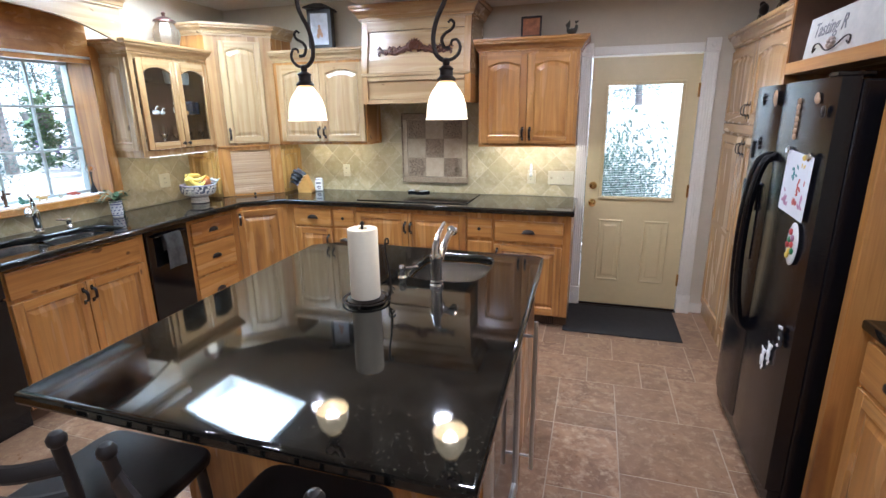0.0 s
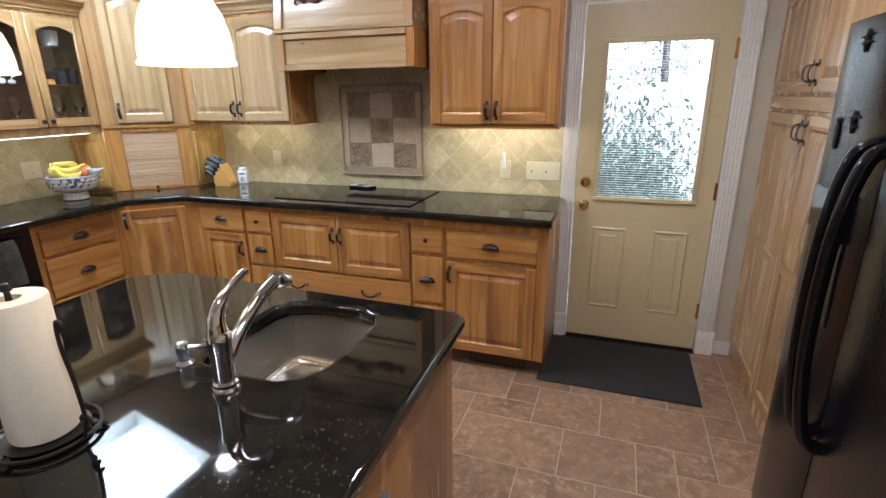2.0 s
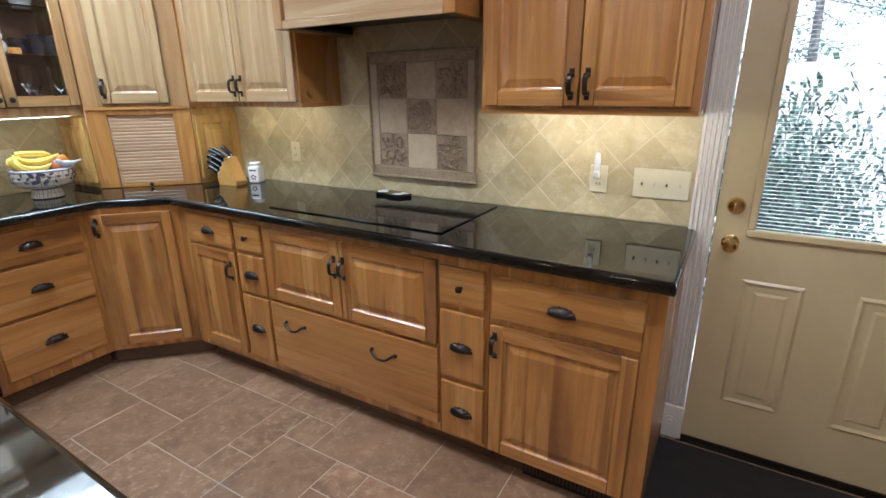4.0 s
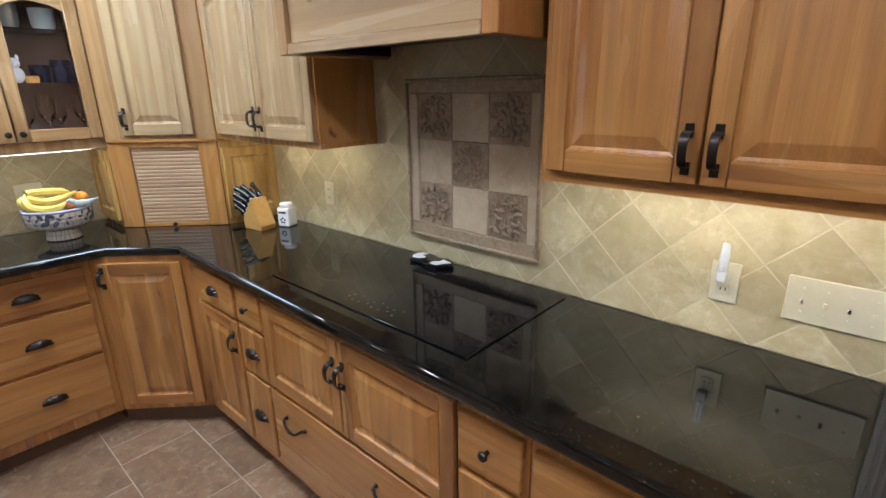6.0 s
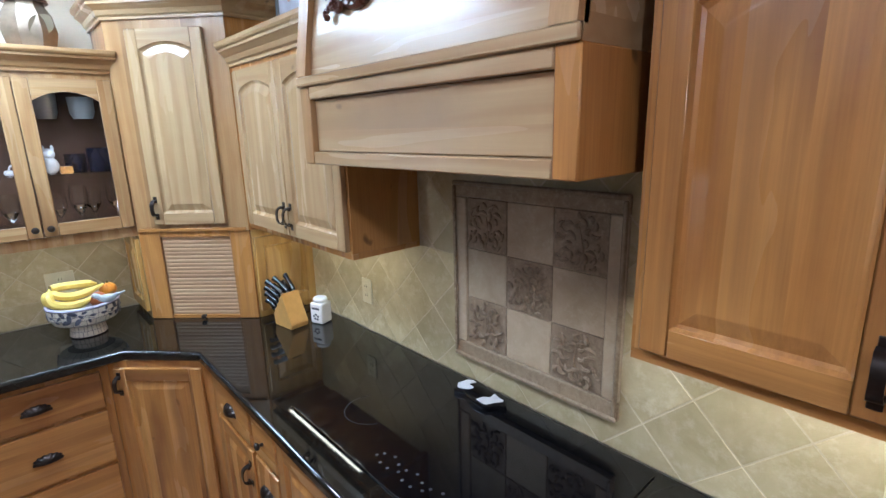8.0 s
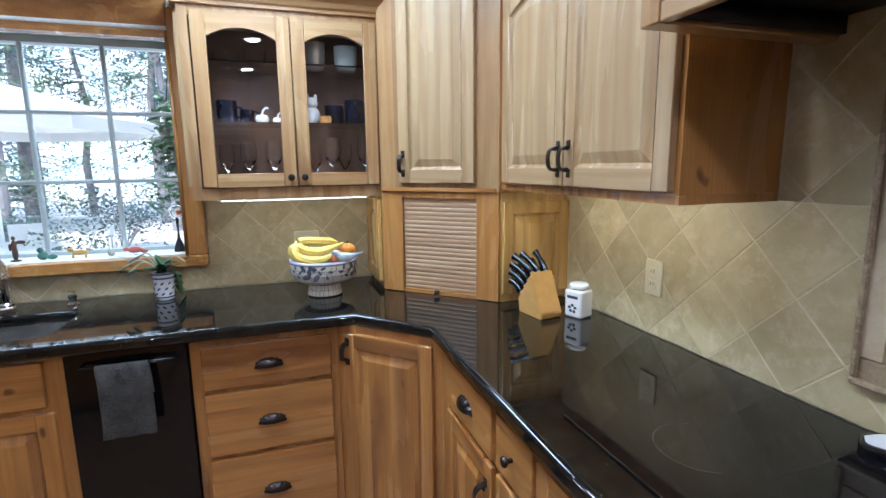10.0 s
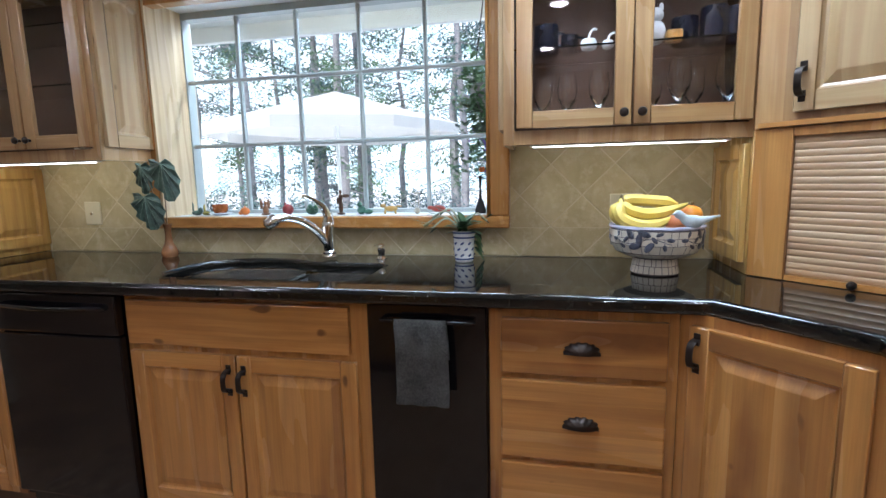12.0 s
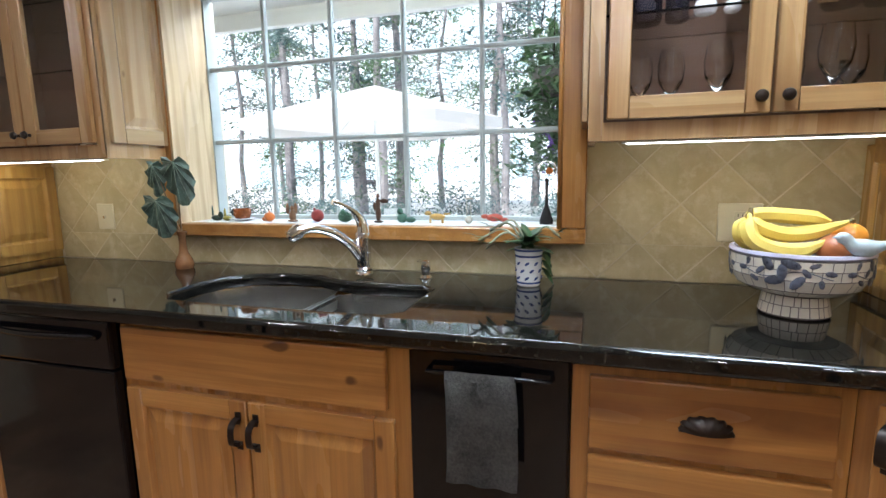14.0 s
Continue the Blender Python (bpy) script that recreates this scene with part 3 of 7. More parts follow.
for z in (0.905, 1.045):
    bm = lathe([(0.030, 0), (0.030, 0.004), (0.024, 0.008), (0.011, 0.012), (0.011, 0.030), (0.020, 0.036), (0.028, 0.046), (0.029, 0.055), (0.022, 0.066), (0.004, 0.070)] if z < 1 else [(0.031, 0), (0.031, 0.006), (0.026, 0.014), (0.010, 0.016), (0.010, 0.018)], 28, None, pose(2.104, 8.282, z, 90))
    if z > 1:
        B((2.098, 2.110, 8.250, 8.268, 1.027, 1.063), bev=0.003, bm=bm)
    part("door_knob" if z < 1 else "deadbolt", bm, BRASS, dr, "polished brass " + ("knob" if z < 1 else "deadbolt turn"))
for z in (0.28, 1.02, 1.78):
    part("hinge", B((DX1 - 0.012, DX1 + 0.004, 8.272, 8.2815, z - 0.05, z + 0.05), bev=0.001), BRASS, dr)
part("sweep", B((DX0, DX1, 8.272, 8.2815, 0.004, 0.022)), BRONZE, dr)
for i in range(62):
    z = 0.965 + i * 0.0139
    if z < 1.83:
        part("blind_slat", B((2.172, 2.706, 8.304, 8.318, z, z + 0.0012)), WHITE, dr, smooth=False)
case = tagged(new("trim"), kind="structure")


def fluted(x0, x1, z0, z1):
    bm = B((x0, x1, 8.272, 8.31, z0, z1))
    n = 5
    for i in range(n):
        c = x0 + (x1 - x0) * (i + 0.5) / n
        B((c - 0.0052, c + 0.0052, 8.2665, 8.2718, z0 + 0.002, z1 - 0.002), bev=0.0025, bm=bm)
    return bm


part("casing", fluted(1.957, 2.040, 0.16, 2.045), TRIM, case)
part("casing", fluted(2.830, 2.925, 0.16, 2.045), TRIM, case)
part("casing", B((2.045, 2.825, 8.270, 8.31, 2.048, 2.112), bev=0.004), TRIM, case)
for cx in (1.996, 2.880):
    part("rosette", lathe([(0.030, 0), (0.030, 0.006), (0.020, 0.004), (0.012, 0.009), (0.004, 0.010)], 24, B((cx - 0.048, cx + 0.048, 8.264, 8.31, 2.046, 2.140), bev=0.003), pose(cx, 8.265, 2.093, 90)), TRIM, case)
    part("plinth_block", lathe([(0.022, 0), (0.022, 0.005), (0.013, 0.003), (0.004, 0.008)], 24, B((cx - 0.050, cx + 0.050, 8.262, 8.31, 0.0, 0.158), bev=0.003), pose(cx, 8.263, 0.085, 90)), TRIM, case)
setting("baseboard", B((2.931, 3.03, 8.296, 8.31, 0.0, 0.085), bev=0.004), TRIM)
setting("threshold", B((2.03, 2.83, 8.255, 8.40, -0.002, 0.005)), BRONZE)

# ---- cabinets ----
LOWER = "honey-toned wooden base cabinet"


def base(name, m, w, label, fill, depth=0.60, kick=0.09, group="base cabinets", hollow=False):
    c = thing(name, label, "cabinet", m, group)
    carcase(c, w, depth, 0.0, 0.897, kick=kick, hollow=hollow)
    fill(c)
    return c


def north(x):
    return pose(x, 7.70, 0)


def west(y):
    return pose(-0.765, y, 0, 0, 0, 90)


# north run, from the corner to the door
base("base_cabinet", north(-0.385), 0.395, LOWER + " with one drawer and a narrow door", lambda c: (
    drawer(c, 0.025, 0.375, 0.720, 0.872), door(c, 0.025, 0.375, 0.135, 0.700, pull=("strap", 0.345, 0.60))))
base("base_cabinet", north(0.012), 0.203, LOWER + " with three narrow drawers", lambda c: (
    drawer(c, 0.006, 0.192, 0.725, 0.868, "knob"), drawer(c, 0.006, 0.192, 0.505, 0.705), drawer(c, 0.006, 0.192, 0.145, 0.487)))
base("base_cabinet", north(0.217), 0.958, LOWER + " under the cooktop, two doors, wide drawer", lambda c: (
    door(c, 0.004, 0.470, 0.510, 0.862, pull=("strap", 0.447, 0.745)), door(c, 0.476, 0.955, 0.510, 0.862, pull=("strap", 0.497, 0.745)),
    drawer(c, 0.004, 0.955, 0.140, 0.490, "bails")))
base("base_cabinet", north(1.177), 0.210, LOWER + " with three narrow knotty drawers", lambda c: (
    drawer(c, 0.010, 0.198, 0.695, 0.848, "knob"), drawer(c, 0.010, 0.198, 0.385, 0.668), drawer(c, 0.010, 0.198, 0.115, 0.360)))
base("base_cabinet", north(1.389), 0.580, LOWER + " with a wide drawer over a door", lambda c: (
    drawer(c, 0.014, 0.525, 0.680, 0.842), door(c, 0.010, 0.520, 0.105, 0.652, pull=("strap", 0.032, 0.575))))
c = thing("floor_vent", "dark bronze slatted vent grille in the toe kick", "vent", pose(1.53, 7.737, 0.008))
part("frame", B((0, 0.34, -0.004, 0, 0, 0.010), (0, 0.34, -0.004, 0, 0.066, 0.076), (0, 0.010, -0.004, 0, 0.0101, 0.0659), (0.33, 0.34, -0.004, 0, 0.0101, 0.0659)), BRONZE, c)
for k in range(21):
    part("slat", B((0.018 + k * 0.015, 0.024 + k * 0.015, -0.003, 0, 0.0105, 0.0655)), BRONZE, c)
# diagonal corner
S2 = math.sqrt(0.5)
c = thing("corner_base_cabinet", "honey-toned diagonal corner base cabinet with one door", "cabinet", None, "base cabinets")
part("body", prism([(-0.765, 7.385), (-0.45, 7.70), (-0.387, 7.70), (-0.387, 8.298), (-1.348, 8.298), (-1.348, 7.385)], 0.09, 0.897), WOOD, c, smooth=False)
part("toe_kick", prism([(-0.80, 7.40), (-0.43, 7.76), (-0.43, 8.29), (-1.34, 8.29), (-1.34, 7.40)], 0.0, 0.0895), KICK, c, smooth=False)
d = new("corner_door")
d.parent = c
d.matrix_basis = pose(-0.765, 7.385, 0, 0, 0, 45)
door(d, 0.035, 0.410, 0.125, 0.868, pull=("strap", 0.058, 0.80))
# west run
base("base_cabinet", west(6.878), 0.506, LOWER + " with three cup-pull drawers", lambda c: (
    drawer(c, 0.036, 0.477, 0.702, 0.864), drawer(c, 0.036, 0.477, 0.450, 0.685), drawer(c, 0.036, 0.477, 0.150, 0.432)))
base("sink_cabinet", west(5.646), 0.866, LOWER + " under the sink with two doors", lambda c: (
    drawer(c, 0.018, 0.812, 0.724, 0.876, "none"), door(c, 0.018, 0.414, 0.155, 0.702, pull=("strap", 0.390, 0.620)),
    door(c, 0.420, 0.828, 0.155, 0.702, pull=("strap", 0.444, 0.620))), depth=0.59, hollow=True)
base("base_cabinet", west(4.80), 0.304, LOWER + " beside the black dishwasher", lambda c: (
    drawer(c, 0.03, 0.296, 0.720, 0.872), door(c, 0.03, 0.296, 0.130, 0.700, pull=("strap", 0.270, 0.61))))
c = thing("corner_base_cabinet", "honey-toned diagonal corner base cabinet with one door", "cabinet", None, "base cabinets")
part("body", prism([(-0.765, 4.798), (-1.348, 4.798), (-1.348, 3.965), (-0.40, 3.965), (-0.40, 4.50), (-0.467, 4.50)], 0.09, 0.897), WOOD, c, smooth=False)
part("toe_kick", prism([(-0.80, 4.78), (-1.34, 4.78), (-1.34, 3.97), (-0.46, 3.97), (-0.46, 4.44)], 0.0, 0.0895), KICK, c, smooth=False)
d = new("corner_door")
d.parent = c
d.matrix_basis = pose(-0.467, 4.50, 0, 0, 0, 135)
door(d, 0.03, 0.39, 0.125, 0.868)

# dishwasher and trash compactor
c = thing("dishwasher", "black dishwasher with a curved bar handle", "dishwasher", west(5.106))
part("body", B((0.004, 0.536, 0.0, 0.58, 0.10, 0.896)), BLACK, c)
part("door", B((0.006, 0.534, -0.030, -0.001, 0.13, 0.745), bev=0.006, seg=2), BLACK, c)
part("control_panel", B((0.006, 0.534, -0.034, -0.001, 0.750, 0.893), bev=0.008, seg=2), BLACK, c)
part("handle", tube(smooth_path([(0.05, -0.034, 0.845), (0.08, -0.052, 0.850), (0.27, -0.064, 0.846), (0.46, -0.052, 0.850), (0.49, -0.034, 0.845)], 6), 0.009, 10), BLACK, c)
part("kick_plate", B((0.004, 0.536, 0.02, 0.03, 0.0, 0.099)), BLACK, c)
c = thing("trash_compactor", "black built-in trash compactor with a slim towel bar", "trash compactor", west(6.514))
part("body", B((0.003, 0.361, 0.0, 0.58, 0.10, 0.896)), BLACK, c)
part("front", B((0.004, 0.360, -0.020, -0.001, 0.12, 0.892), bev=0.003), BLACK, c)
part("handle", tube([(0.055, -0.021, 0.848), (0.055, -0.046, 0.850), (0.19, -0.052, 0.852), (0.325, -0.046, 0.850), (0.325, -0.021, 0.848)], 0.006, 10), BLACK, c)
part("kick_plate", B((0.003, 0.361, 0.02, 0.03, 0.0, 0.099)), BLACK, c)

# worktop with the sink opening
SINK = [(-0.835, 5.76), (-0.824, 5.95), (-0.824, 6.20), (-0.828, 6.42), (-0.86, 6.455), (-1.10, 6.458), (-1.135, 6.42), (-1.14, 6.18), (-1.165, 6.10), (-1.205, 6.02), (-1.212, 5.90), (-1.185, 5.78), (-1.12, 5.715), (-1.02, 5.69), (-0.90, 5.70)]
top = thing("worktop", "polished black granite worktop with brown and green flecks", "worktop")
part("slab", prism([(-1.349, 3.962), (-0.38, 3.962), (-0.38, 4.57), (-0.43, 4.57), (-0.705, 4.84), (-0.705, 7.442), (-0.462, 7.662), (1.990, 7.640), (1.990, 8.303), (-1.349, 8.303)], 0.897, 0.94, 0.013, 3, [SINK]), GRANITE, top)

# wall cabinets on the north wall
def hanging(name, m, w, label, fill, z0=1.372, z1=2.085, depth=0.295, inside=False):
    c = thing(name, label, "cabinet", m, "wall cabinets")
    carcase(c, w, depth, z0, z1, inside)
    fill(c)
    return c


c = hanging("wall_cabinet", pose(1.195, 8.012, 0), 0.760, "honey-toned wooden wall cabinet with two arched doors", lambda c: (
    door(c, 0.022, 0.378, 1.402, 2.060, 0.032, pull=("strap", 0.352, 1.475)), door(c, 0.382, 0.738, 1.402, 2.060, 0.032, pull=("strap", 0.408, 1.475))), depth=0.286)
crown(c, [(0, 0.286), (0, 0), (0.760, 0), (0.760, 0.286)], 2.082)
part("top", B((0.0, 0.76, 0.0, 0.286, 2.086, 2.170)), WOOD, c, smooth=False)
timber(PALE_LIT, PALE_LITX)
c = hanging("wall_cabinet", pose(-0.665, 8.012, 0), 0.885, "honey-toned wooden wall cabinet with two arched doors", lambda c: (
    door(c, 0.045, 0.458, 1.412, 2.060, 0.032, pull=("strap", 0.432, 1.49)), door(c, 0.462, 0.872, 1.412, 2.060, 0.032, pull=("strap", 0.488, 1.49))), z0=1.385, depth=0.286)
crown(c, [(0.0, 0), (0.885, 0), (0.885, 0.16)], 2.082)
part("top", B((0.0, 0.885, 0.0, 0.286, 2.086, 2.170)), PALE_LIT, c, smooth=False)
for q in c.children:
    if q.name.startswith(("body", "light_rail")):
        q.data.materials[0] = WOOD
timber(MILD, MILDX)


def glazed(y, w, label, side, a, h):
    c = thing("glass_cabinet", label, "cabinet", pose(-1.052, y, 0, 0, 0, 90), "glass-fronted cabinets")
    carcase(c, w, 0.306, 1.352, 2.075, True)
    door(c, a, h - 0.002, 1.402, 2.045, 0.036, pull=("knob", h - 0.026, 1.437), glass=True)
    door(c, h + 0.002, w - 0.030, 1.402, 2.045, 0.036, pull=("knob", h + 0.026, 1.437), glass=True)
    for z in (1.650, 1.880):
        part("shelf", B((0.019, w - 0.019, 0.03, 0.290, z, z + 0.006)), GLASS, c, "glass shelf", smooth=False).visible_shadow = False
    s = new("side_door")
    s.parent = c
    s.matrix_basis = pose(0, 0.306, 0, 0, 0, -90) if side < 0 else pose(w, 0, 0, 0, 0, 90)
    timber(PALE_LIT, PALE_LITX)
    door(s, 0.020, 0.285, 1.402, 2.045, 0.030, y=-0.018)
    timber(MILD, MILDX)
    crown(c, [(0, 0.306), (0, 0), (w, 0)] if side < 0 else [(0, 0), (w, 0), (w, 0.306)], 2.070)
    part("top", B((0.0, w, 0.0, 0.306, 2.076, 2.158)), WOOD, c, smooth=False)
    return c


timber(MILD, MILDX)
glazed(6.896, 0.754, "wooden wall cabinet with two glazed doors and crockery inside", -1, 0.042, 0.3915)
glazed(4.64, 0.684, "wooden wall cabinet with two glazed doors, nearly empty inside", 1, 0.030, 0.345)


TAMBOUR = wood("tambour_wood", "x", (0.54, 0.37, 0.205), (0.46, 0.28, 0.135), (0.34, 0.19, 0.09), 0.5)
timber(PALE_LIT, PALE_LITX)
# corner cabinets: a tall one above an appliance garage
def corner(m, label):
    c = thing("corner_cabinet", label, "cabinet", m, "corner cabinets")
    w = 0.530
    out = [(0, 0), (w, 0), (w + 0.235, 0.235), (w / 2, 0.725), (-0.235, 0.235)]
    part("body", prism(out, 1.372, 2.300), WOOD, c, smooth=False)
    part("garage_body", prism([(0.045, 0.014), (w - 0.045, 0.014), (w + 0.20, 0.235), (w / 2, 0.715), (-0.20, 0.235)], 0.942, 1.371), SHADED_INSIDE, c, smooth=False)
    part("face_frame", B((0, 0.100, -0.002, 0.012, 0.942, 1.371), (w - 0.095, w, -0.002, 0.012, 0.942, 1.371), (0.100, w - 0.095, -0.001, 0.012, 1.345, 1.371), bev=0.002), WOOD, c)
    part("face_frame", B((0.0, w, -0.003, -0.0002, 1.372, 2.298)), MILD, c, smooth=False)
    d = door(c, 0.100, w - 0.095, 1.408, 2.245, 0.030, pull=("strap", 0.120, 1.485), y=-0.022)
    part("ledge", B((0.010, w - 0.010, -0.012, -0.0035, 1.372, 1.388), bev=0.002), WOODX, c)
    crown(c, [(-0.235, 0.235), (0, 0), (w, 0), (w + 0.235, 0.235)], 2.285)
    part("top", prism(out, 2.3005, 2.372), WOOD, c, smooth=False)
    t = new("tambour")
    t.parent = c
    for i in range(21):
        z = 0.967 + i * 0.0184
        part("slat", lathe([(0.0096, 0.101), (0.0096, w - 0.096)], 10, None, pose(0, 0.013, z, 0, 90, 0) @ Matrix.Diagonal((1, 0.28, 1, 1))), TAMBOUR, t)
    part("bottom_rail", B((0.101, w - 0.096, 0.002, 0.013, 0.942, 0.958)), WOODX, t)
    knob(t, w / 2, 0.956, 0.002, 0.012)
    for px, ang in ((0, 135), (w, -135 + 180)):
        s = new("side_panel")
        s.parent = c
        s.matrix_basis = pose(-0.222, 0.222, 0, 0, 0, -45) if px == 0 else pose(w + 0.006, 0.006, 0, 0, 0, 45)
        part("board", B((0, 0.305, 0.001, 0.018, 0.942, 1.371)), YELLOW, s)
        part("stile", B((0.004, 0.044, -0.018, 0, 0.975, 1.335), bev=0.002), YELLOW, s)
        part("stile", B((0.250, 0.290, -0.018, 0, 0.975, 1.335), bev=0.002), YELLOW, s)
        part("rail", B((0.044, 0.250, -0.0175, 0, 0.975, 1.020)), YELLOW, s)
        part("rail", B((0.044, 0.250, -0.0175, 0, 1.290, 1.335)), YELLOW, s)
        part("panel", raised_panel(0.044, 0.250, 1.020, 1.290, 0, -0.018), YELLOW, s, smooth=False)
    return c


corner(pose(-1.035, 7.628, 0, 0, 0, 45), "tall diagonal wooden corner cabinet above a tambour garage")
corner(pose(-0.673, 4.272, 0, 0, 0, 135), "tall diagonal wooden corner cabinet above a tambour garage")

# range hood
timber(MILD, MILDX)
c = thing("range_hood", "wooden range hood with framed panels and a carved leaf ornament", "range hood", pose(0.266, 7.85, 0))
W = 0.902
# the hood's fronts take the pale copy, so glare sits in their colour
for nm, box, mat in (("side", (0, 0.05, 0, 0.45, 1.716, 1.925), MILD), ("side", (W - 0.05, W, 0, 0.45, 1.716, 1.925), WOOD), ("bottom_rail", (0.0505, W - 0.0505, 0.0, 0.02, 1.716, 1.750), PALE_LITX), ("top_rail", (0.0505, W - 0.0505, 0.0, 0.02, 1.890, 1.925), PALE_LITX), ("band_panel", (0.0505, W - 0.0505, 0.016, 0.03, 1.7505, 1.8895), PALE_LITX)):
    part(nm, B(box, bev=0.003), mat, c)
part("trim", B((0.0, W, -0.010, 0.0, 1.925, 1.950), bev=0.003), PALE_LITX, c)
bm = bmesh.new()
cols = []
for z, y in ((1.925, 0.006), (2.05, 0.020), (2.18, 0.045), (2.29, 0.062), (2.335, 0.066)):
    cols.append([bm.verts.new(p) for p in ((0.004, y, z), (W - 0.004, y, z), (W - 0.004, 0.455, z), (0.004, 0.455, z))])
for a, b in zip(cols, cols[1:]):
    for k in range(4):
        bm.faces.new((a[k], a[(k + 1) % 4], b[(k + 1) % 4], b[k]))
bm.faces.new(cols[-1])
part("chimney", bm, PALE_LITX, c, smooth=False)
for x0, x1 in ((0.004, 0.056), (W - 0.056, W - 0.004)):
    bm = bmesh.new()
    seq = [(z, 0.006 + 0.060 * max(0, (z - 1.925) / 0.40) ** 1.1 - 0.018) for z in (1.951, 2.0, 2.1, 2.2, 2.335)]
    for (za, ya), (zb, yb) in zip(seq, seq[1:]):
        v = [bm.verts.new(p) for p in ((x0, ya, za), (x1, ya, za), (x1, ya + 0.03, za), (x0, ya + 0.03, za), (x0, yb, zb), (x1, yb, zb), (x1, yb + 0.03, zb), (x0, yb + 0.03, zb))]
        for f in ((0, 1, 5, 4), (1, 2, 6, 5), (2, 3, 7, 6), (3, 0, 4, 7)):
            bm.faces.new([v[i] for i in f])
    bmesh.ops.remove_doubles(bm, verts=bm.verts, dist=0.0001)
    part("side_frame", bm, MILD, c, smooth=False)
part("top_frame", B((0.056, W - 0.056, 0.040, 0.075, 2.262, 2.334)), PALE_LITX, c)
part("top_box", B((0.0, W, 0.045, 0.455, 2.336, 2.42)), PALE_LITX, c)
crown(c, [(0, 0.455), (0, 0.045), (W, 0.045), (W, 0.455)], 2.345, 1.15)
part("liner", B((0.05, W - 0.05, 0.03, 0.46, 1.760, 1.775), (0.05, 0.062, 0.03, 0.46, 1.725, 1.76), (W - 0.062, W - 0.05, 0.03, 0.46, 1.725, 1.76)), HOODLINER, c)

timber(WOOD, WOODX)
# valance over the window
timber(PALE_LIT, PALE_LITX)
c = thing("valance", "arched wooden valance with crown moulding above the window", "valance", pose(-1.052, 5.326, 0, 0, 0, 90))
VW = 1.568
bm = bmesh.new()
rows = []
for k in range(25):
    u = 2 * k / 24 - 1
    z = 2.105 + 0.155 * (1 - abs(u) ** 2.6)
    x = VW * k / 24
    rows.append([bm.verts.new(p) for p in ((x, 0, z), (x, 0, 2.36), (x, 0.022, 2.36), (x, 0.022, z))])
for a, b in zip(rows, rows[1:]):
    for k in range(4):
        bm.faces.new((a[k], b[k], b[(k + 1) % 4], a[(k + 1) % 4]))
bm.faces.new(rows[0]), bm.faces.new(rows[-1][::-1])
part("board", bm, PALE_LITX, c, smooth=False)
crown(c, [(-0.02, 0), (VW + 0.02, 0)], 2.350)
part("soffit", B((0, VW, 0.0225, 0.30, 2.355, 2.44)), WOODX, c)

timber(MILD, MILDX)
# strip lights under the wall cabinets
for (m, w), depth in zip(STRIPS, (0, 0, 0, 0)):
    s = thing("strip_light", "slim lit strip light under the wall cabinet", "strip light", m @ pose(0, 0, 0.004), "under-cabinet strip lights")
    part("housing", B((-w / 2, w / 2, -0.02, 0.02, 0.0, 0.006 if m.translation.y > 8 else 0.004)), WHITE, s)
    if m.translation.y > 8:
        continue
    part("lens", B((-w / 2 + 0.01, w / 2 - 0.01, -0.006, 0.006, -0.002, -0.0005)), STRIPGLOW, s)

# pantry and the fridge surround
c = thing("pantry_cabinet", "tall wooden pantry cabinet with arched upper doors and long lower doors", "cabinet", pose(3.03, 8.30, 0, 0, 0, -90))
PW = 1.31
part("body", B((0, PW, 0, 0.62, 0.0, 2.07), bev=0.002), MILD, c)
door(c, 0.03, 0.62, 1.555, 2.03, 0.032, pull=("strap", 0.590, 1.63))
door(c, 0.63, 1.22, 1.555, 2.03, 0.032, pull=("strap", 0.660, 1.63))
for a, b, px in ((0.03, 0.62, 0.590), (0.63, 1.22, 0.660)):
    d = door(c, a, b, 0.12, 1.462, 0, pull=("strap", px, 1.39))
    part("mid_rail", B((a + 0.052, b - 0.052, -0.0195, 0, 0.775, 0.830)), MILDX, d)
part("mid_moulding", B((0.0, PW, -0.012, -0.0005, 1.478, 1.540), bev=0.004), MILDX, c)
crown(c, [(0, 0), (PW, 0)], 2.055)
part("top", B((0, PW, 0, 0.6, 2.0705, 2.145)), MILD, c, smooth=False)

timber(WOOD, WOODX)
c = thing("fridge_surround", "wooden refrigerator surround with an open cubby above", "cabinet", pose(2.97, 6.989, 0, 0, 0, -90))
part("end_panel", B((1.005, 1.050, 0, 0.68, 0.0, 2.44), bev=0.003), WOOD, c)
part("end_panel", B((0.0, 0.022, 0.0, 0.055, 0.0, 2.44)), WOOD, c)
part("side_board", B((0.0, 0.022, 0.056, 0.66, 1.80, 2.44)), WOOD, c)
part("shelf", B((0.0225, 1.0045, 0.0, 0.66, 1.795, 1.848), bev=0.002), WOODX, c)
# the cubby's shade is put into its dark back and side sheets
part("cubby_back", B((0.0225, 1.0045, 0.50, 0.52, 1.849, 2.385)), SHADED_INSIDE, c)
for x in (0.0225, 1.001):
    part("cubby_lining", B((x, x + 0.0035, 0.008, 0.499, 1.849, 2.385)), SHADED_INSIDE, c)
part("cubby_top", B((0.0225, 1.0045, 0.0, 0.60, 2.386, 2.44)), WOODX, c)

base("base_cabinet", pose(3.05, 5.936, 0, 0, 0, -90), 0.9, LOWER + " beside the refrigerator with drawers over doors", lambda c: (
    drawer(c, 0.03, 0.44, 0.720, 0.872), door(c, 0.03, 0.44, 0.130, 0.700), drawer(c, 0.46, 0.87, 0.720, 0.872), door(c, 0.46, 0.87, 0.130, 0.700)))
top = thing("worktop", "polished black granite worktop beside the refrigerator", "worktop")
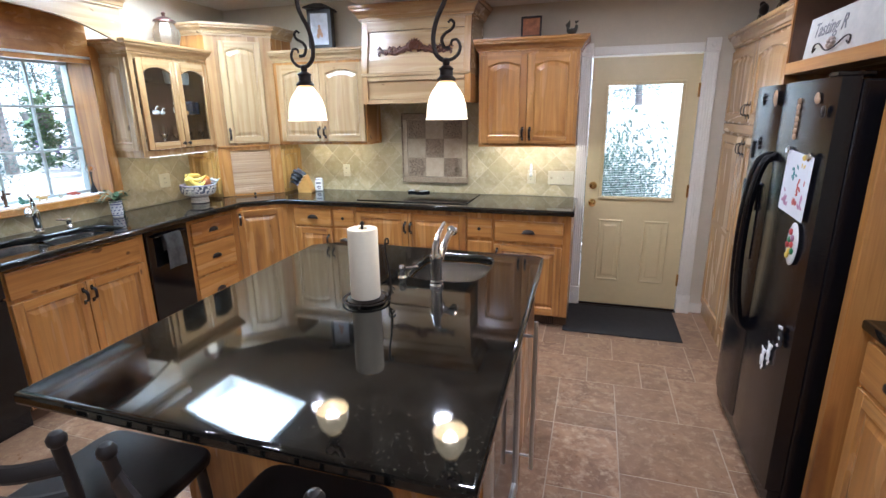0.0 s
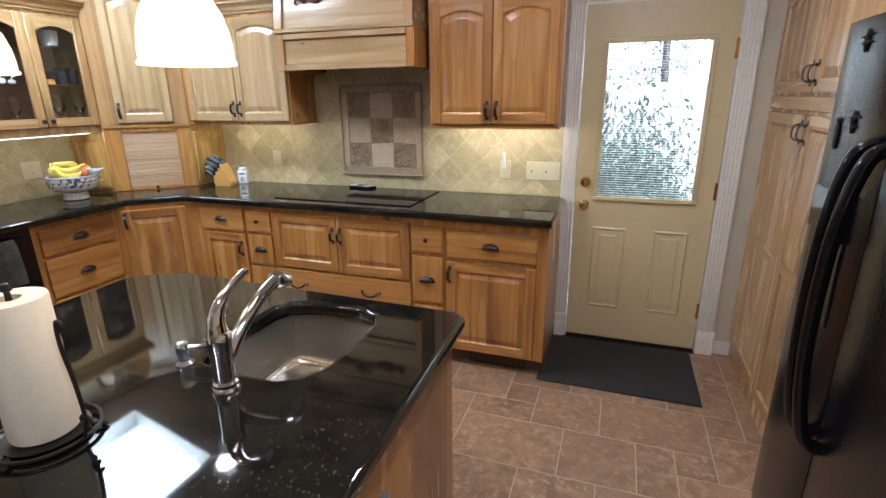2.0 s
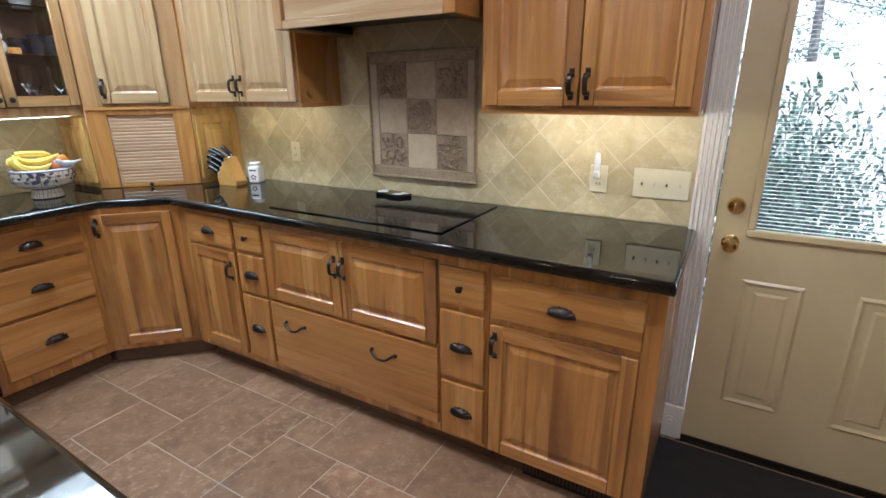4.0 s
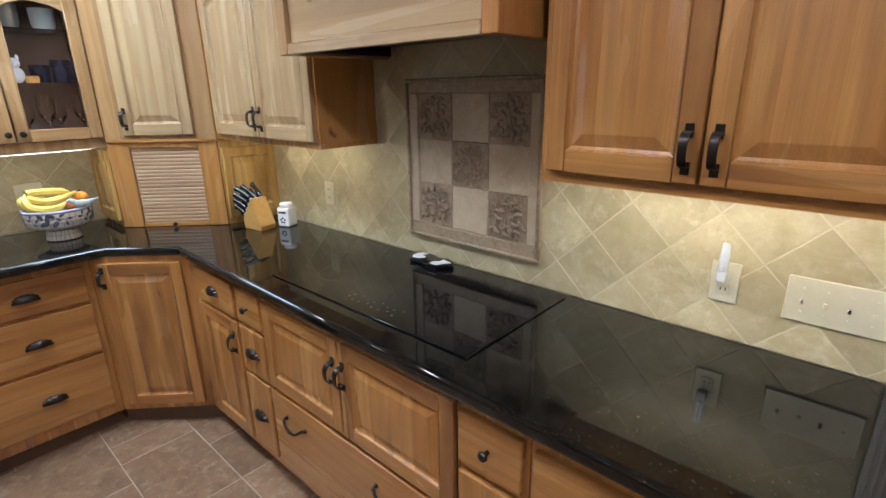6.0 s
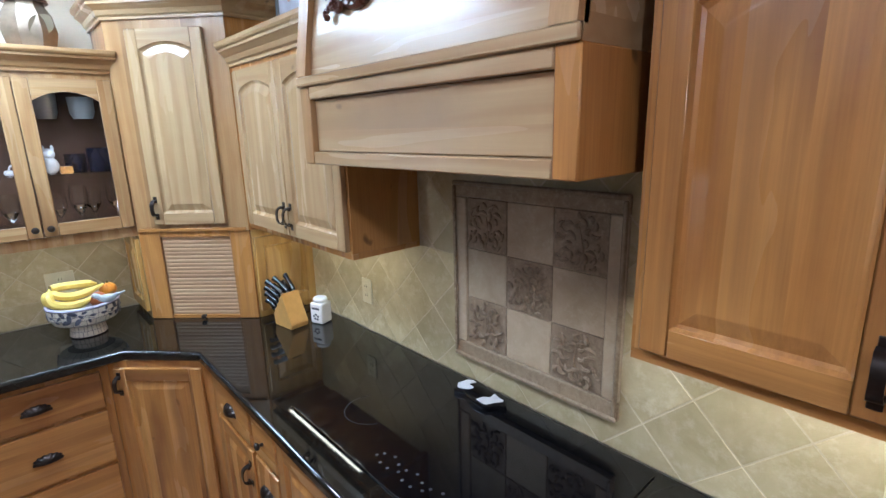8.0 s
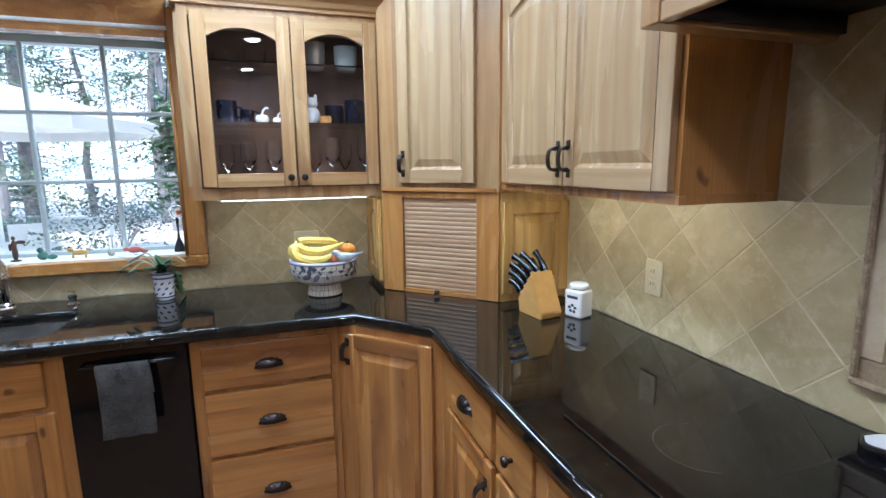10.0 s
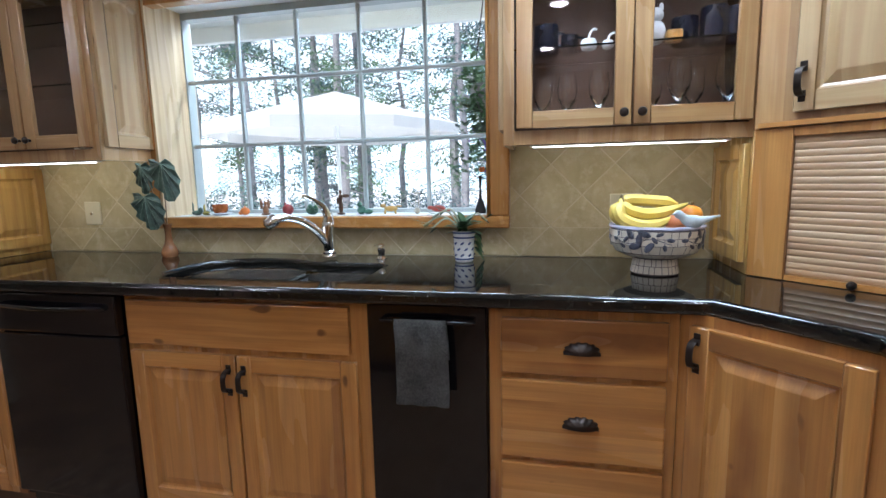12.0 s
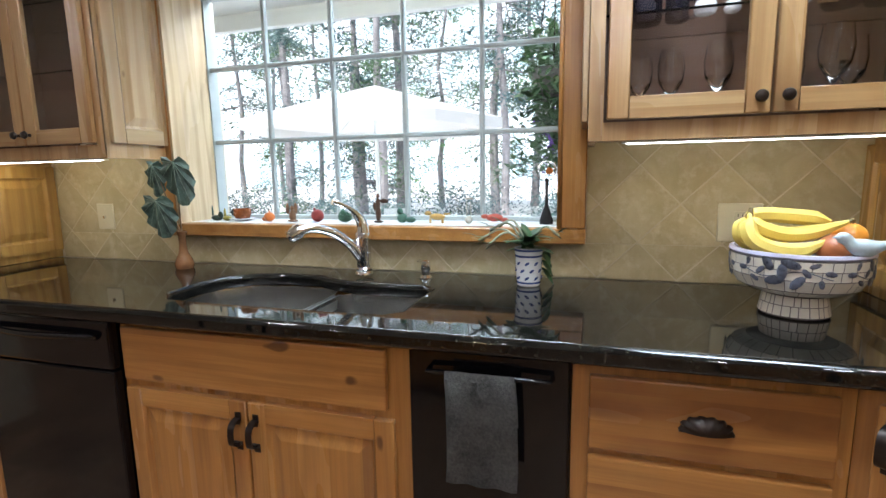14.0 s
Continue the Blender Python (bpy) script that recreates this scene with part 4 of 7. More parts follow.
part("slab", prism([(3.02, 5.04), (3.65, 5.04), (3.65, 5.937), (3.02, 5.937)], 0.898, 0.94, 0.012), GRANITE, top)

# refrigerator
c = thing("refrigerator", "black side-by-side refrigerator with curved handles", "refrigerator", pose(2.854, 6.975, 0, 0, 0, -90))
FW = 0.925
part("body", B((0.0, FW, 0.075, 0.80, 0.02, 1.728), bev=0.006), FRIDGE, c)
part("grille", B((0.01, FW - 0.01, 0.03, 0.074, 0.015, 0.095)), BLACK, c)
def fridge_door(x0, x1):
    bm = bmesh.new()
    n, rings = 12, []
    for z in (0.105, 1.738):
        row = []
        for k in range(n + 1):
            u = 2 * k / n - 1
            row.append(bm.verts.new(((x0 + x1) / 2 + u * (x1 - x0) / 2, 0.016 * abs(u) ** 3, z)))
        row += [bm.verts.new((x1, 0.073, z)), bm.verts.new((x0, 0.073, z))]
        rings.append(row)
    a, b = rings
    k = len(a)
    for i in range(k):
        bm.faces.new((a[i], a[(i + 1) % k], b[(i + 1) % k], b[i]))
    bm.faces.new(a[::-1]), bm.faces.new(b)
    return bm


part("freezer_door", fridge_door(0.002, 0.388), FRIDGE, c)
part("fridge_door", fridge_door(0.394, FW - 0.002), FRIDGE, c)
for x, s in ((0.352, 1), (0.430, -1)):
    part("handle", tube(smooth_path([(x, 0.010, 1.435), (x, -0.035, 1.40), (x + 0.006 * s, -0.062, 1.25), (x + 0.008 * s, -0.070, 1.03), (x + 0.006 * s, -0.062, 0.82), (x, -0.035, 0.66), (x, 0.010, 0.62)], 6), 0.019, 12, flat=0.8), BLACK, c, "arched black handle")
part("dispenser", B((0.075, 0.315, -0.002, 0.006, 0.93, 1.30), (0.075, 0.315, -0.012, 0.0, 1.17, 1.30), bev=0.004), BLACK, c)
part("hinge_cover", B((FW - 0.10, FW - 0.02, 0.01, 0.12, 1.7385, 1.755), bev=0.004), BLACK, c)

# island
c = thing("island", "wooden kitchen island cabinet with a steel-fronted under-counter cooler", "kitchen island")
part("body", B((0.80, 0.82, 5.16, 6.40, 0.09, 0.896), (1.838, 1.858, 5.16, 6.40, 0.09, 0.896), (0.82, 1.838, 5.16, 5.18, 0.09, 0.896), (0.82, 1.838, 6.385, 6.40, 0.09, 0.896), (0.82, 1.838, 5.18, 6.385, 0.09, 0.11)), WOOD, c, smooth=False)
part("toe_kick", B((0.85, 1.80, 5.20, 6.32, 0.0, 0.0895)), KICK, c)
d = new("cooler_door")
d.parent = c
d.matrix_basis = pose(1.859, 5.17, 0, 0, 0, 90)
part("frame", B((0.0, 0.05, -0.022, 0, 0.11, 0.89), (0.56, 0.61, -0.022, 0, 0.11, 0.89), (0.05, 0.56, -0.022, 0, 0.11, 0.17), (0.05, 0.56, -0.022, 0, 0.83, 0.89), bev=0.003), STEEL, d)
part("pane", B((0.05, 0.56, -0.012, -0.004, 0.17, 0.83)), BLACKGLASS, d)
part("handle", lathe([(0.009, 0.20), (0.009, 0.862)], 14, None, pose(0.625, -0.070, 0)), STEEL, d, "brushed steel bar handle")
for z in (0.26, 0.80):
    part("handle_post", lathe([(0.006, 0.0), (0.006, 0.048)], 10, None, pose(0.625, -0.022, z, 90)), STEEL, d)
part("hinge_stile", B((0.612, 0.662, -0.022, 0, 0.11, 0.89), bev=0.002), WOOD, d)
top = thing("island_worktop", "polished black granite island worktop with a small sink opening", "worktop")
ISINK = [(x + 0.045, y) for x, y in ((1.30, 6.345), (1.275, 6.30), (1.268, 6.15), (1.278, 6.03), (1.31, 5.975), (1.38, 5.955), (1.53, 5.958), (1.585, 5.985), (1.612, 6.05), (1.618, 6.20), (1.612, 6.29), (1.59, 6.345), (1.53, 6.368), (1.36, 6.368))]
part("slab", prism([(0.665, 4.80), (1.928, 4.79), (1.894, 6.415), (1.862, 6.445), (0.77, 6.475), (0.615, 6.37)], 0.897, 0.94, 0.014, 3, [ISINK]), GRANITE, top)

# cooktop
c = thing("cooktop", "flush black ceramic glass cooktop with faint burner rings", "cooktop")
part("glass", prism([(0.205, 7.755), (1.155, 7.755), (1.155, 8.268), (0.205, 8.268)], 0.9405, 0.9465, 0.002, 1), BLACKGLASS, c)
PRINT = plain("ring_print", (0.07, 0.07, 0.07), 0.3)
for cx, cy, r in ((0.40, 7.93, 0.085),):
    bm = bmesh.new()
    n = 26
    a = [bm.verts.new((cx + r * math.cos(2.6 + 3.4 * k / n), cy + r * math.sin(2.6 + 3.4 * k / n), 0.9468)) for k in range(n)]
    b = [bm.verts.new((cx + (r - 0.0018) * math.cos(2.6 + 3.4 * k / n), cy + (r - 0.0018) * math.sin(2.6 + 3.4 * k / n), 0.9468)) for k in range(n)]
    for k in range(n - 1):
        bm.faces.new((a[k], a[k + 1], b[k + 1], b[k]))
    part("burner_ring", bm, PRINT, c, smooth=False)
for k in range(16):
    x, y = 0.60 + 0.032 * (k % 8) + 0.010 * (k // 8), 7.80 + 0.030 * (k // 8) + (0.012 if k % 3 == 0 else 0)
    part("touch_key", lathe([(0.0048, 0.9466), (0.0040, 0.9470)], 8, None, Matrix.Translation((x, y, 0))), PRINT, c)

# door mat
c = thing("door_mat", "black rubber mat in front of the door", "mat")
part("mat", B((1.945, 2.802, 7.655, 8.235, 0.001, 0.010), bev=0.003), RUBBER, c)


def pendant(x, y):
    c = thing("pendant_lamp", "lit pendant lamp with opal bell shade and scrolled iron stem", "pendant lamp", pose(x, y, 0), "pendant lamps over the island")
    part("shade", lathe([(0.0785, 1.614), (0.079, 1.619), (0.0755, 1.622), (0.0755, 1.640), (0.072, 1.668), (0.064, 1.696), (0.052, 1.718), (0.038, 1.735), (0.034, 1.742)], 36, caps=False), SHADE, c)
    part("shade_neck", lathe([(0.0355, 1.7425), (0.027, 1.750), (0.024, 1.756)], 30, caps=False), SHADETOP, c)
    part("fitter", lathe([(0.033, 1.752), (0.036, 1.757), (0.030, 1.764), (0.024, 1.770), (0.024, 1.790), (0.029, 1.794), (0.018, 1.802), (0.012, 1.806), (0.014, 1.826), (0.006, 1.832)], 24), IRON, c)
    f = -1 if x < 1.2 else 1
    def bent(*pts):
        return smooth_path([(f * a, 0, b) for a, b in pts], 6)
    main = bent((0.0, 1.822), (-0.022, 1.830), (-0.043, 1.856), (-0.048, 1.905), (-0.034, 1.962), (-0.008, 2.012), (0.006, 2.055), (0.002, 2.14), (0, 2.25), (0, CZ))
    part("stem", tube(main, [0.0085] * len(main), 10), IRON, c)
    for pts in (((0.0, 1.822), (0.026, 1.828), (0.046, 1.845), (0.053, 1.868), (0.042, 1.890), (0.024, 1.890), (0.018, 1.876)),
                ((0.014, 1.864), (-0.006, 1.868), (-0.016, 1.894), (-0.003, 1.914), (0.021, 1.927), (0.031, 1.945), (0.020, 1.958), (0.009, 1.950))):
        q = bent(*pts)
        part("scroll", tube(q, [0.0068 * (1 - k / (2.6 * len(q))) for k in range(len(q))], 8), IRON, c)
    part("canopy", lathe([(0.060, CZ), (0.058, CZ - 0.012), (0.030, CZ - 0.024), (0.012, CZ - 0.03)], 28), IRON, c)
    return c


for px, py in PENDANTS:
    pendant(px, py)

# ---- sinks and taps ----
def bowl(outline, z0, z1, parent, name="bowl", shrink=0.93):
    """A steel basin hanging from an outline, its foot rounded into the floor."""
    bm = bmesh.new()
    cx = (min(p[0] for p in outline) + max(p[0] for p in outline)) / 2
    cy = (min(p[1] for p in outline) + max(p[1] for p in outline)) / 2
    steps = [(1.012, z1), (1.005, z1 - 0.008), (1.0, z1 - 0.04), (0.985, z0 + 0.06)]
    for k in range(6):
        a = math.pi / 2 * k / 5
        steps.append((0.98 - (1 - math.cos(a)) * (1 - shrink + 0.10), z0 + 0.045 * (1 - math.sin(a))))
    steps += [(0.45, z0 - 0.002), (0.12, z0 - 0.004)]
    rings = [[bm.verts.new((cx + (x - cx) * s, cy + (y - cy) * s, z)) for x, y in outline] for s, z in steps]
    for a, b in zip(rings, rings[1:]):
        for k in range(len(a)):
            bm.faces.new((a[k], a[(k + 1) % len(a)], b[(k + 1) % len(a)], b[k]))
    bm.faces.new(rings[-1])
    part("drain", lathe([(0.040, z0 + 0.001), (0.036, z0 + 0.003), (0.020, z0 - 0.001), (0.004, z0)], 24, None, Matrix.Translation((cx, cy, 0))), CHROME, parent)
    return part(name, bm, BOWLSTEEL, parent)


def rounded(pts, r=0.03, n=4):
    out = []
    for i, p in enumerate(pts):
        p, a, b = Vector(p), Vector(pts[i - 1]), Vector(pts[(i + 1) % len(pts)])
        u, v = p + (a - p).normalized() * r, p + (b - p).normalized() * r
        for k in range(n + 1):
            t = k / n
            q = u * (1 - t) ** 2 + p * 2 * t * (1 - t) + v * t * t
            out.append((q.x, q.y))
    return out


c = thing("kitchen_sink", "double stainless steel undermount sink below the window", "sink")
bowl(rounded([(-0.822, 5.69), (-0.822, 6.112), (-1.185, 6.112), (-1.222, 5.98), (-1.20, 5.77), (-1.08, 5.68)], 0.05), 0.715, 0.896, c)
bowl(rounded([(-0.822, 6.138), (-0.822, 6.462), (-1.148, 6.462), (-1.16, 6.138)], 0.05), 0.745, 0.896, c)
part("divider", B((-1.17, -0.826, 6.112, 6.138, 0.80, 0.890), bev=0.006), STEEL, c)
c = thing("island_sink", "small stainless steel undermount sink with a wire grid in its bowl", "sink")
bowl(ISINK, 0.730, 0.896, c)
WIRE = plain("grid_wire", (0.62, 0.52, 0.36), 0.22, 1.0, vary=0.1)
g = new("grid")
g.parent = c
for k in range(8):
    x = 1.375 + k * 0.028
    part("wire", tube([(x, 6.005, 0.765), (x, 6.31, 0.765)], 0.0018, 6), WIRE, g)
for k in range(4):
    y = 6.03 + k * 0.085
    part("wire", tube([(1.36, y, 0.7685), (1.585, y, 0.7685)], 0.0020, 6), WIRE, g)
part("rim", tube([(1.36, 6.005, 0.767), (1.588, 6.005, 0.767), (1.588, 6.31, 0.767), (1.36, 6.31, 0.767), (1.36, 6.005, 0.767)], 0.003, 6), WIRE, g)


def faucet(m, label, spout, head, tilt):
    """Spout towards +y, lever above it."""
    c = thing("faucet", label, "faucet", m)
    part("base", lathe([(0.030, 0.0), (0.030, 0.006), (0.026, 0.012), (0.027, 0.020), (0.023, 0.026)], 28), CHROME, c)
    part("body", lathe([(0.024, 0.0265), (0.0245, 0.10), (0.026, 0.120), (0.0265, 0.132), (0.022, 0.140)], 28), CHROME, c)
    sp = smooth_path(spout, 6)
    part("spout", tube(sp, [0.018 - 0.0035 * min(1, k / 16) for k in range(len(sp))], 16), CHROME, c)
    part("seam", tube([sp[12], sp[12].lerp(sp[13], 0.3)], 0.0172, 16), CHROME, c)
    part("spray_head", lathe([(0.012, -0.014), (0.019, -0.008), (0.022, 0.008), (0.0235, 0.024), (0.021, 0.034), (0.012, 0.037)], 24, None, pose(0, head[0], head[1], tilt, 0, 0) @ pose(0, 0, -0.010)), CHROME, c)
    lv = smooth_path([(0, -0.002, 0.136), (0, 0.000, 0.165), (0, 0.014, 0.195), (0, 0.045, 0.222), (0, 0.085, 0.242), (0, 0.100, 0.246)], 6)
    part("lever", tube(lv, [0.0235 - 0.0145 * min(1, k / 20) for k in range(len(lv))], 14, flat=0.8), CHROME, c)
    return c


faucet(pose(-1.222, 6.185, 0.95, 0, 0, -130), "polished chrome pull-out faucet behind the double sink",
       [(0, 0.008, 0.056), (0, 0.045, 0.104), (0, 0.100, 0.146), (0, 0.160, 0.166), (0, 0.200, 0.164), (0, 0.226, 0.156)], (0.226, 0.154), 58)
faucet(pose(1.500, 5.890, 0.94, 0, 0, -4), "polished chrome pull-out faucet beside the island sink",
       [(0, 0.006, 0.056), (0, 0.040, 0.098), (0, 0.090, 0.142), (0, 0.140, 0.174), (0, 0.180, 0.190), (0, 0.207, 0.191)], (0.207, 0.188), 72)


def dispenser(m, label):
    c = thing("soap_dispenser", label, "soap dispenser", m)
    part("collar", lathe([(0.021, 0), (0.021, 0.004), (0.017, 0.008), (0.013, 0.012), (0.013, 0.026), (0.016, 0.030), (0.0165, 0.050), (0.013, 0.058), (0.005, 0.061)], 22), CHROME, c)
    part("nozzle", tube([(0, 0, 0.043), (0, 0.032, 0.046), (0, 0.064, 0.050), (0, 0.068, 0.047)], [0.0075, 0.006, 0.005, 0.005], 10), CHROME, c)
    return c


dispenser(pose(-1.245, 6.395, 0.94, 0, 0, 130), "small chrome soap dispenser beside the kitchen faucet")
dispenser(pose(1.325, 5.945, 0.94, 0, 0, -70), "small chrome soap dispenser beside the island faucet")

# paper towel holder
c = thing("paper_towel_holder", "black wrought iron stand holding a full white paper towel roll", "paper towel holder", pose(1.290, 5.650, 0.94))
part("base_ring", tube([(0.088 * math.cos(k * math.pi / 18), 0.088 * math.sin(k * math.pi / 18), 0.012) for k in range(37)], 0.004, 8), IRON, c)
part("base_plate", lathe([(0.070, 0.010), (0.072, 0.014), (0.012, 0.018)], 28), IRON, c)
for k in range(3):
    a = radians(40 + 120 * k)
    part("foot", tube([(0.075 * math.cos(a), 0.075 * math.sin(a), 0.011), (0.092 * math.cos(a), 0.092 * math.sin(a), 0.010), (0.098 * math.cos(a), 0.098 * math.sin(a), 0.004)], 0.004, 8), IRON, c)
part("roll", lathe([(0.019, 0.020), (0.055, 0.020), (0.0565, 0.024), (0.0565, 0.284), (0.055, 0.288), (0.019, 0.288), (0.0185, 0.150)], 48, caps=False), PAPER, c, "full white paper towel roll")
part("rod", lathe([(0.005, 0.016), (0.005, 0.300), (0.009, 0.302), (0.006, 0.314), (0.002, 0.316)], 12), IRON, c)
arm = smooth_path([(0.088, 0.010, 0.014), (0.100, 0.012, 0.06), (0.094, 0.012, 0.14), (0.084, 0.012, 0.20), (0.086, 0.012, 0.245), (0.096, 0.012, 0.250), (0.098, 0.012, 0.236), (0.090, 0.012, 0.230)], 6)
part("tension_arm", tube(arm, 0.0038, 8), IRON, c)
for z, r in ((0.050, 0.016), (0.034, 0.012)):
    part("scroll", tube([(0.098 + r * (1 - k / 26) * math.cos(k / 3), 0.012, z + r * (1 - k / 26) * math.sin(k / 3)) for k in range(20)], 0.003, 6), IRON, c)

# ---- things on the worktops ----
def leaf(bm, base, tip, width, sag=0.1, n=6, up=(0, 0, 1), fold=0.15):
    """A leaf blade with a folded midrib."""
    b, t = Vector(base), Vector(tip)
    d = t - b
    side = d.cross(Vector(up)).normalized()
    nrm = side.cross(d).normalized()
    rows = []
    for k in range(n + 1):
        u = k / n
        w = width * 0.5 * math.sin(math.pi * min(1, (u * 0.92 + 0.06))) ** 0.7
        p = b + d * u - Vector((0, 0, 1)) * sag * d.length * u * u
        rows.append([bm.verts.new(p + side * w + nrm * w * fold), bm.verts.new(p), bm.verts.new(p - side * w + nrm * w * fold)])
    for a, q in zip(rows, rows[1:]):
        bm.faces.new((a[0], a[1], q[1], q[0]))
        bm.faces.new((a[1], a[2], q[2], q[1]))
    return bm


GREEN = plain("leaf_green", (0.035, 0.085, 0.030), 0.4, vary=0.5, scale=60)
GREEN2 = plain("begonia_leaf", (0.085, 0.135, 0.105), 0.45, vary=0.9, scale=45)
CERAMIC = plain("white_ceramic", (0.75, 0.75, 0.74), 0.12, vary=0.05)
BLUE = plain("cobalt_glaze", (0.05, 0.08, 0.22), 0.15, vary=0.4)
c = thing("potted_plant", "small green plant in a white and blue painted ceramic pot", "plant", pose(-1.213, 6.733, 0.94))
part("pot", lathe([(0.030, 0.0), (0.034, 0.004), (0.038, 0.04), (0.040, 0.095), (0.043, 0.110), (0.043, 0.116), (0.038, 0.116), (0.036, 0.080), (0.004, 0.078)], 32), CERAMIC, c)
for z in (0.010, 0.090, 0.108):
    r = 0.0352 if z < 0.02 else 0.0402 if z < 0.1 else 0.0432
    part("stripe", lathe([(r, z), (r + 0.0008, z + 0.001), (r + 0.0008, z + 0.005), (r, z + 0.006)], 32, caps=False), BLUE, c)
bm = bmesh.new()
for row in range(3):
    for k in range(9):
        a = 2 * math.pi * (k + row * 0.5) / 9
        z = 0.028 + row * 0.022
        r = 0.0402
        m = Matrix.Rotation(a, 4, "Z") @ Matrix.Translation((r, 0, z)) @ Matrix.Rotation(radians(35), 4, "X") @ Matrix.Diagonal((0.08, 1, 0.45, 1))
        bmesh.ops.create_uvsphere(bm, u_segments=8, v_segments=5, radius=0.0085, matrix=m)
part("painted_leaves", bm, BLUE, c)
part("soil", lathe([(0.036, 0.098), (0.002, 0.103)], 20), plain("potting_soil", (0.03, 0.02, 0.015), 0.95), c)
bm = bmesh.new()
rnd = random.Random(5)
for k in range(30):
    a, e, L = rnd.uniform(0, 6.28), rnd.uniform(0.1, 1.2), rnd.uniform(0.045, 0.095)
    b = Vector((rnd.uniform(-0.02, 0.02), rnd.uniform(-0.02, 0.02), 0.108 + rnd.uniform(0, 0.035)))
    leaf(bm, b, b + Vector((math.cos(a) * math.cos(e), math.sin(a) * math.cos(e), math.sin(e))) * L, rnd.uniform(0.024, 0.042), 0.25)
for k in range(7):
    leaf(bm, (-0.005, 0.040, 0.115 - k * 0.012), (0.010 if k % 2 else -0.025, 0.062 + 0.002 * k, 0.090 - k * 0.013), 0.026, 0.3)
part("foliage", bm, GREEN, c, smooth=False)
bm, tips = bmesh.new(), bmesh.new()
for k, (dy, dz) in enumerate(((-0.150, 0.012), (-0.125, -0.006), (-0.115, 0.045), (-0.085, 0.060), (0.09, 0.03))):
    tube(smooth_path([(0, 0, 0.11), (0.01, dy * 0.5, 0.165 + dz * 0.5), (0.02, dy, 0.125 + dz)], 6), [0.0035] * 13, 6, bm)
    for q in range(3):
        leaf(tips, (0.02, dy * (0.75 + 0.12 * q), 0.135 + dz), (0.02 + 0.02 * (q - 1), dy * (1.05 + 0.12 * q), 0.120 + dz + 0.02 * q), 0.018, 0.2)
part("stems", bm, plain("dry_stem", (0.40, 0.42, 0.30), 0.7), c)
part("leaf_tips", tips, GREEN, c, smooth=False)

c = thing("begonia_vase", "terracotta bud vase with large dark veined leaves", "plant", pose(-1.232, 5.432, 0.94))
part("vase", lathe([(0.030, 0), (0.034, 0.010), (0.034, 0.022), (0.027, 0.040), (0.017, 0.060), (0.013, 0.090), (0.014, 0.125), (0.019, 0.140), (0.016, 0.142), (0.010, 0.12), (0.004, 0.10)], 28), plain("mottled_glaze", (0.19, 0.085, 0.035), 0.15, vary=0.6, scale=30), c)
bm = bmesh.new()
stems = bmesh.new()
veins = bmesh.new()
for bx, dy, dz, wy, hz, tip in ((0.02, -0.078, 0.350, 0.088, 0.135, -0.3), (0.035, 0.036, 0.345, 0.135, 0.180, -1.3), (0.055, -0.040, 0.215, 0.150, 0.160, -1.0)):
    tube(smooth_path([(0, 0, 0.12), (bx * 0.5, dy * 0.5, (0.12 + dz) / 2 + 0.02), (bx, dy, dz + hz * 0.3)], 5), 0.0025, 6, stems)
    n = 28
    top_c = Vector((bx + 0.010, dy, dz + hz * 0.28))
    mids, rim = [], []
    for k in range(n):
        a = 2 * math.pi * k / n
        notch = 1 - 0.45 * max(0, math.cos(a)) ** 14
        point = 1 + 0.22 * max(0, -math.cos(a)) ** 6
        wave = 1 + 0.035 * math.cos(9 * a)
        dx = 0.010 * math.cos(9 * a) + 0.006
        p = Vector((bx + dx - 0.012, dy + 0.5 * wy * math.sin(a) * notch * wave, dz + 0.5 * hz * math.cos(a) * notch * point * wave))
        p.y += tip * 0.02 * math.cos(a)
        rim.append(bm.verts.new(p))
        mids.append(bm.verts.new(top_c.lerp(p, 0.5) + Vector((0.004 if k % 2 else 0.0, 0, 0))))
    ctr = bm.verts.new(top_c)
    for k in range(n):
        q = (k + 1) % n
        bm.faces.new((ctr, mids[k], mids[q]))
        bm.faces.new((mids[k], rim[k], rim[q], mids[q]))
    for k in range(0, n, 3):
        tube([top_c + Vector((0.001, 0, 0)), mids[k].co + Vector((0.0015, 0, 0)), rim[k].co + Vector((0.001, 0, 0))], [0.0014, 0.001, 0.0004], 4, veins)
part("veins", veins, plain("pale_vein", (0.22, 0.30, 0.22), 0.5), c, smooth=False)
part("leaves", bm, GREEN2, c, smooth=False)
part("stems", stems, plain("red_stem", (0.20, 0.12, 0.06), 0.5), c)

# fruit bowl
c = thing("fruit_bowl", "footed white mosaic bowl with dark painted flowers", "bowl", pose(-1.055, 7.372, 0.94))
SHARD = plain("mosaic_shard", (0.80, 0.74, 0.62), 0.22, vary=0.18, scale=14)
part("shell", lathe([(0.066, 0.0), (0.070, 0.004), (0.066, 0.030), (0.062, 0.052), (0.088, 0.058), (0.118, 0.074), (0.132, 0.100), (0.136, 0.145), (0.128, 0.148), (0.122, 0.110), (0.095, 0.080), (0.02, 0.066)], 48), plain("mosaic_grout", (0.20, 0.17, 0.16), 0.8), c)
part("rim", lathe([(0.136, 0.1455), (0.141, 0.150), (0.139, 0.156), (0.130, 0.157), (0.127, 0.1485)], 48, caps=False), plain("lavender_glaze", (0.48, 0.46, 0.56), 0.2), c, "pale lavender glazed rim")
bm = bmesh.new()
rnd = random.Random(11)
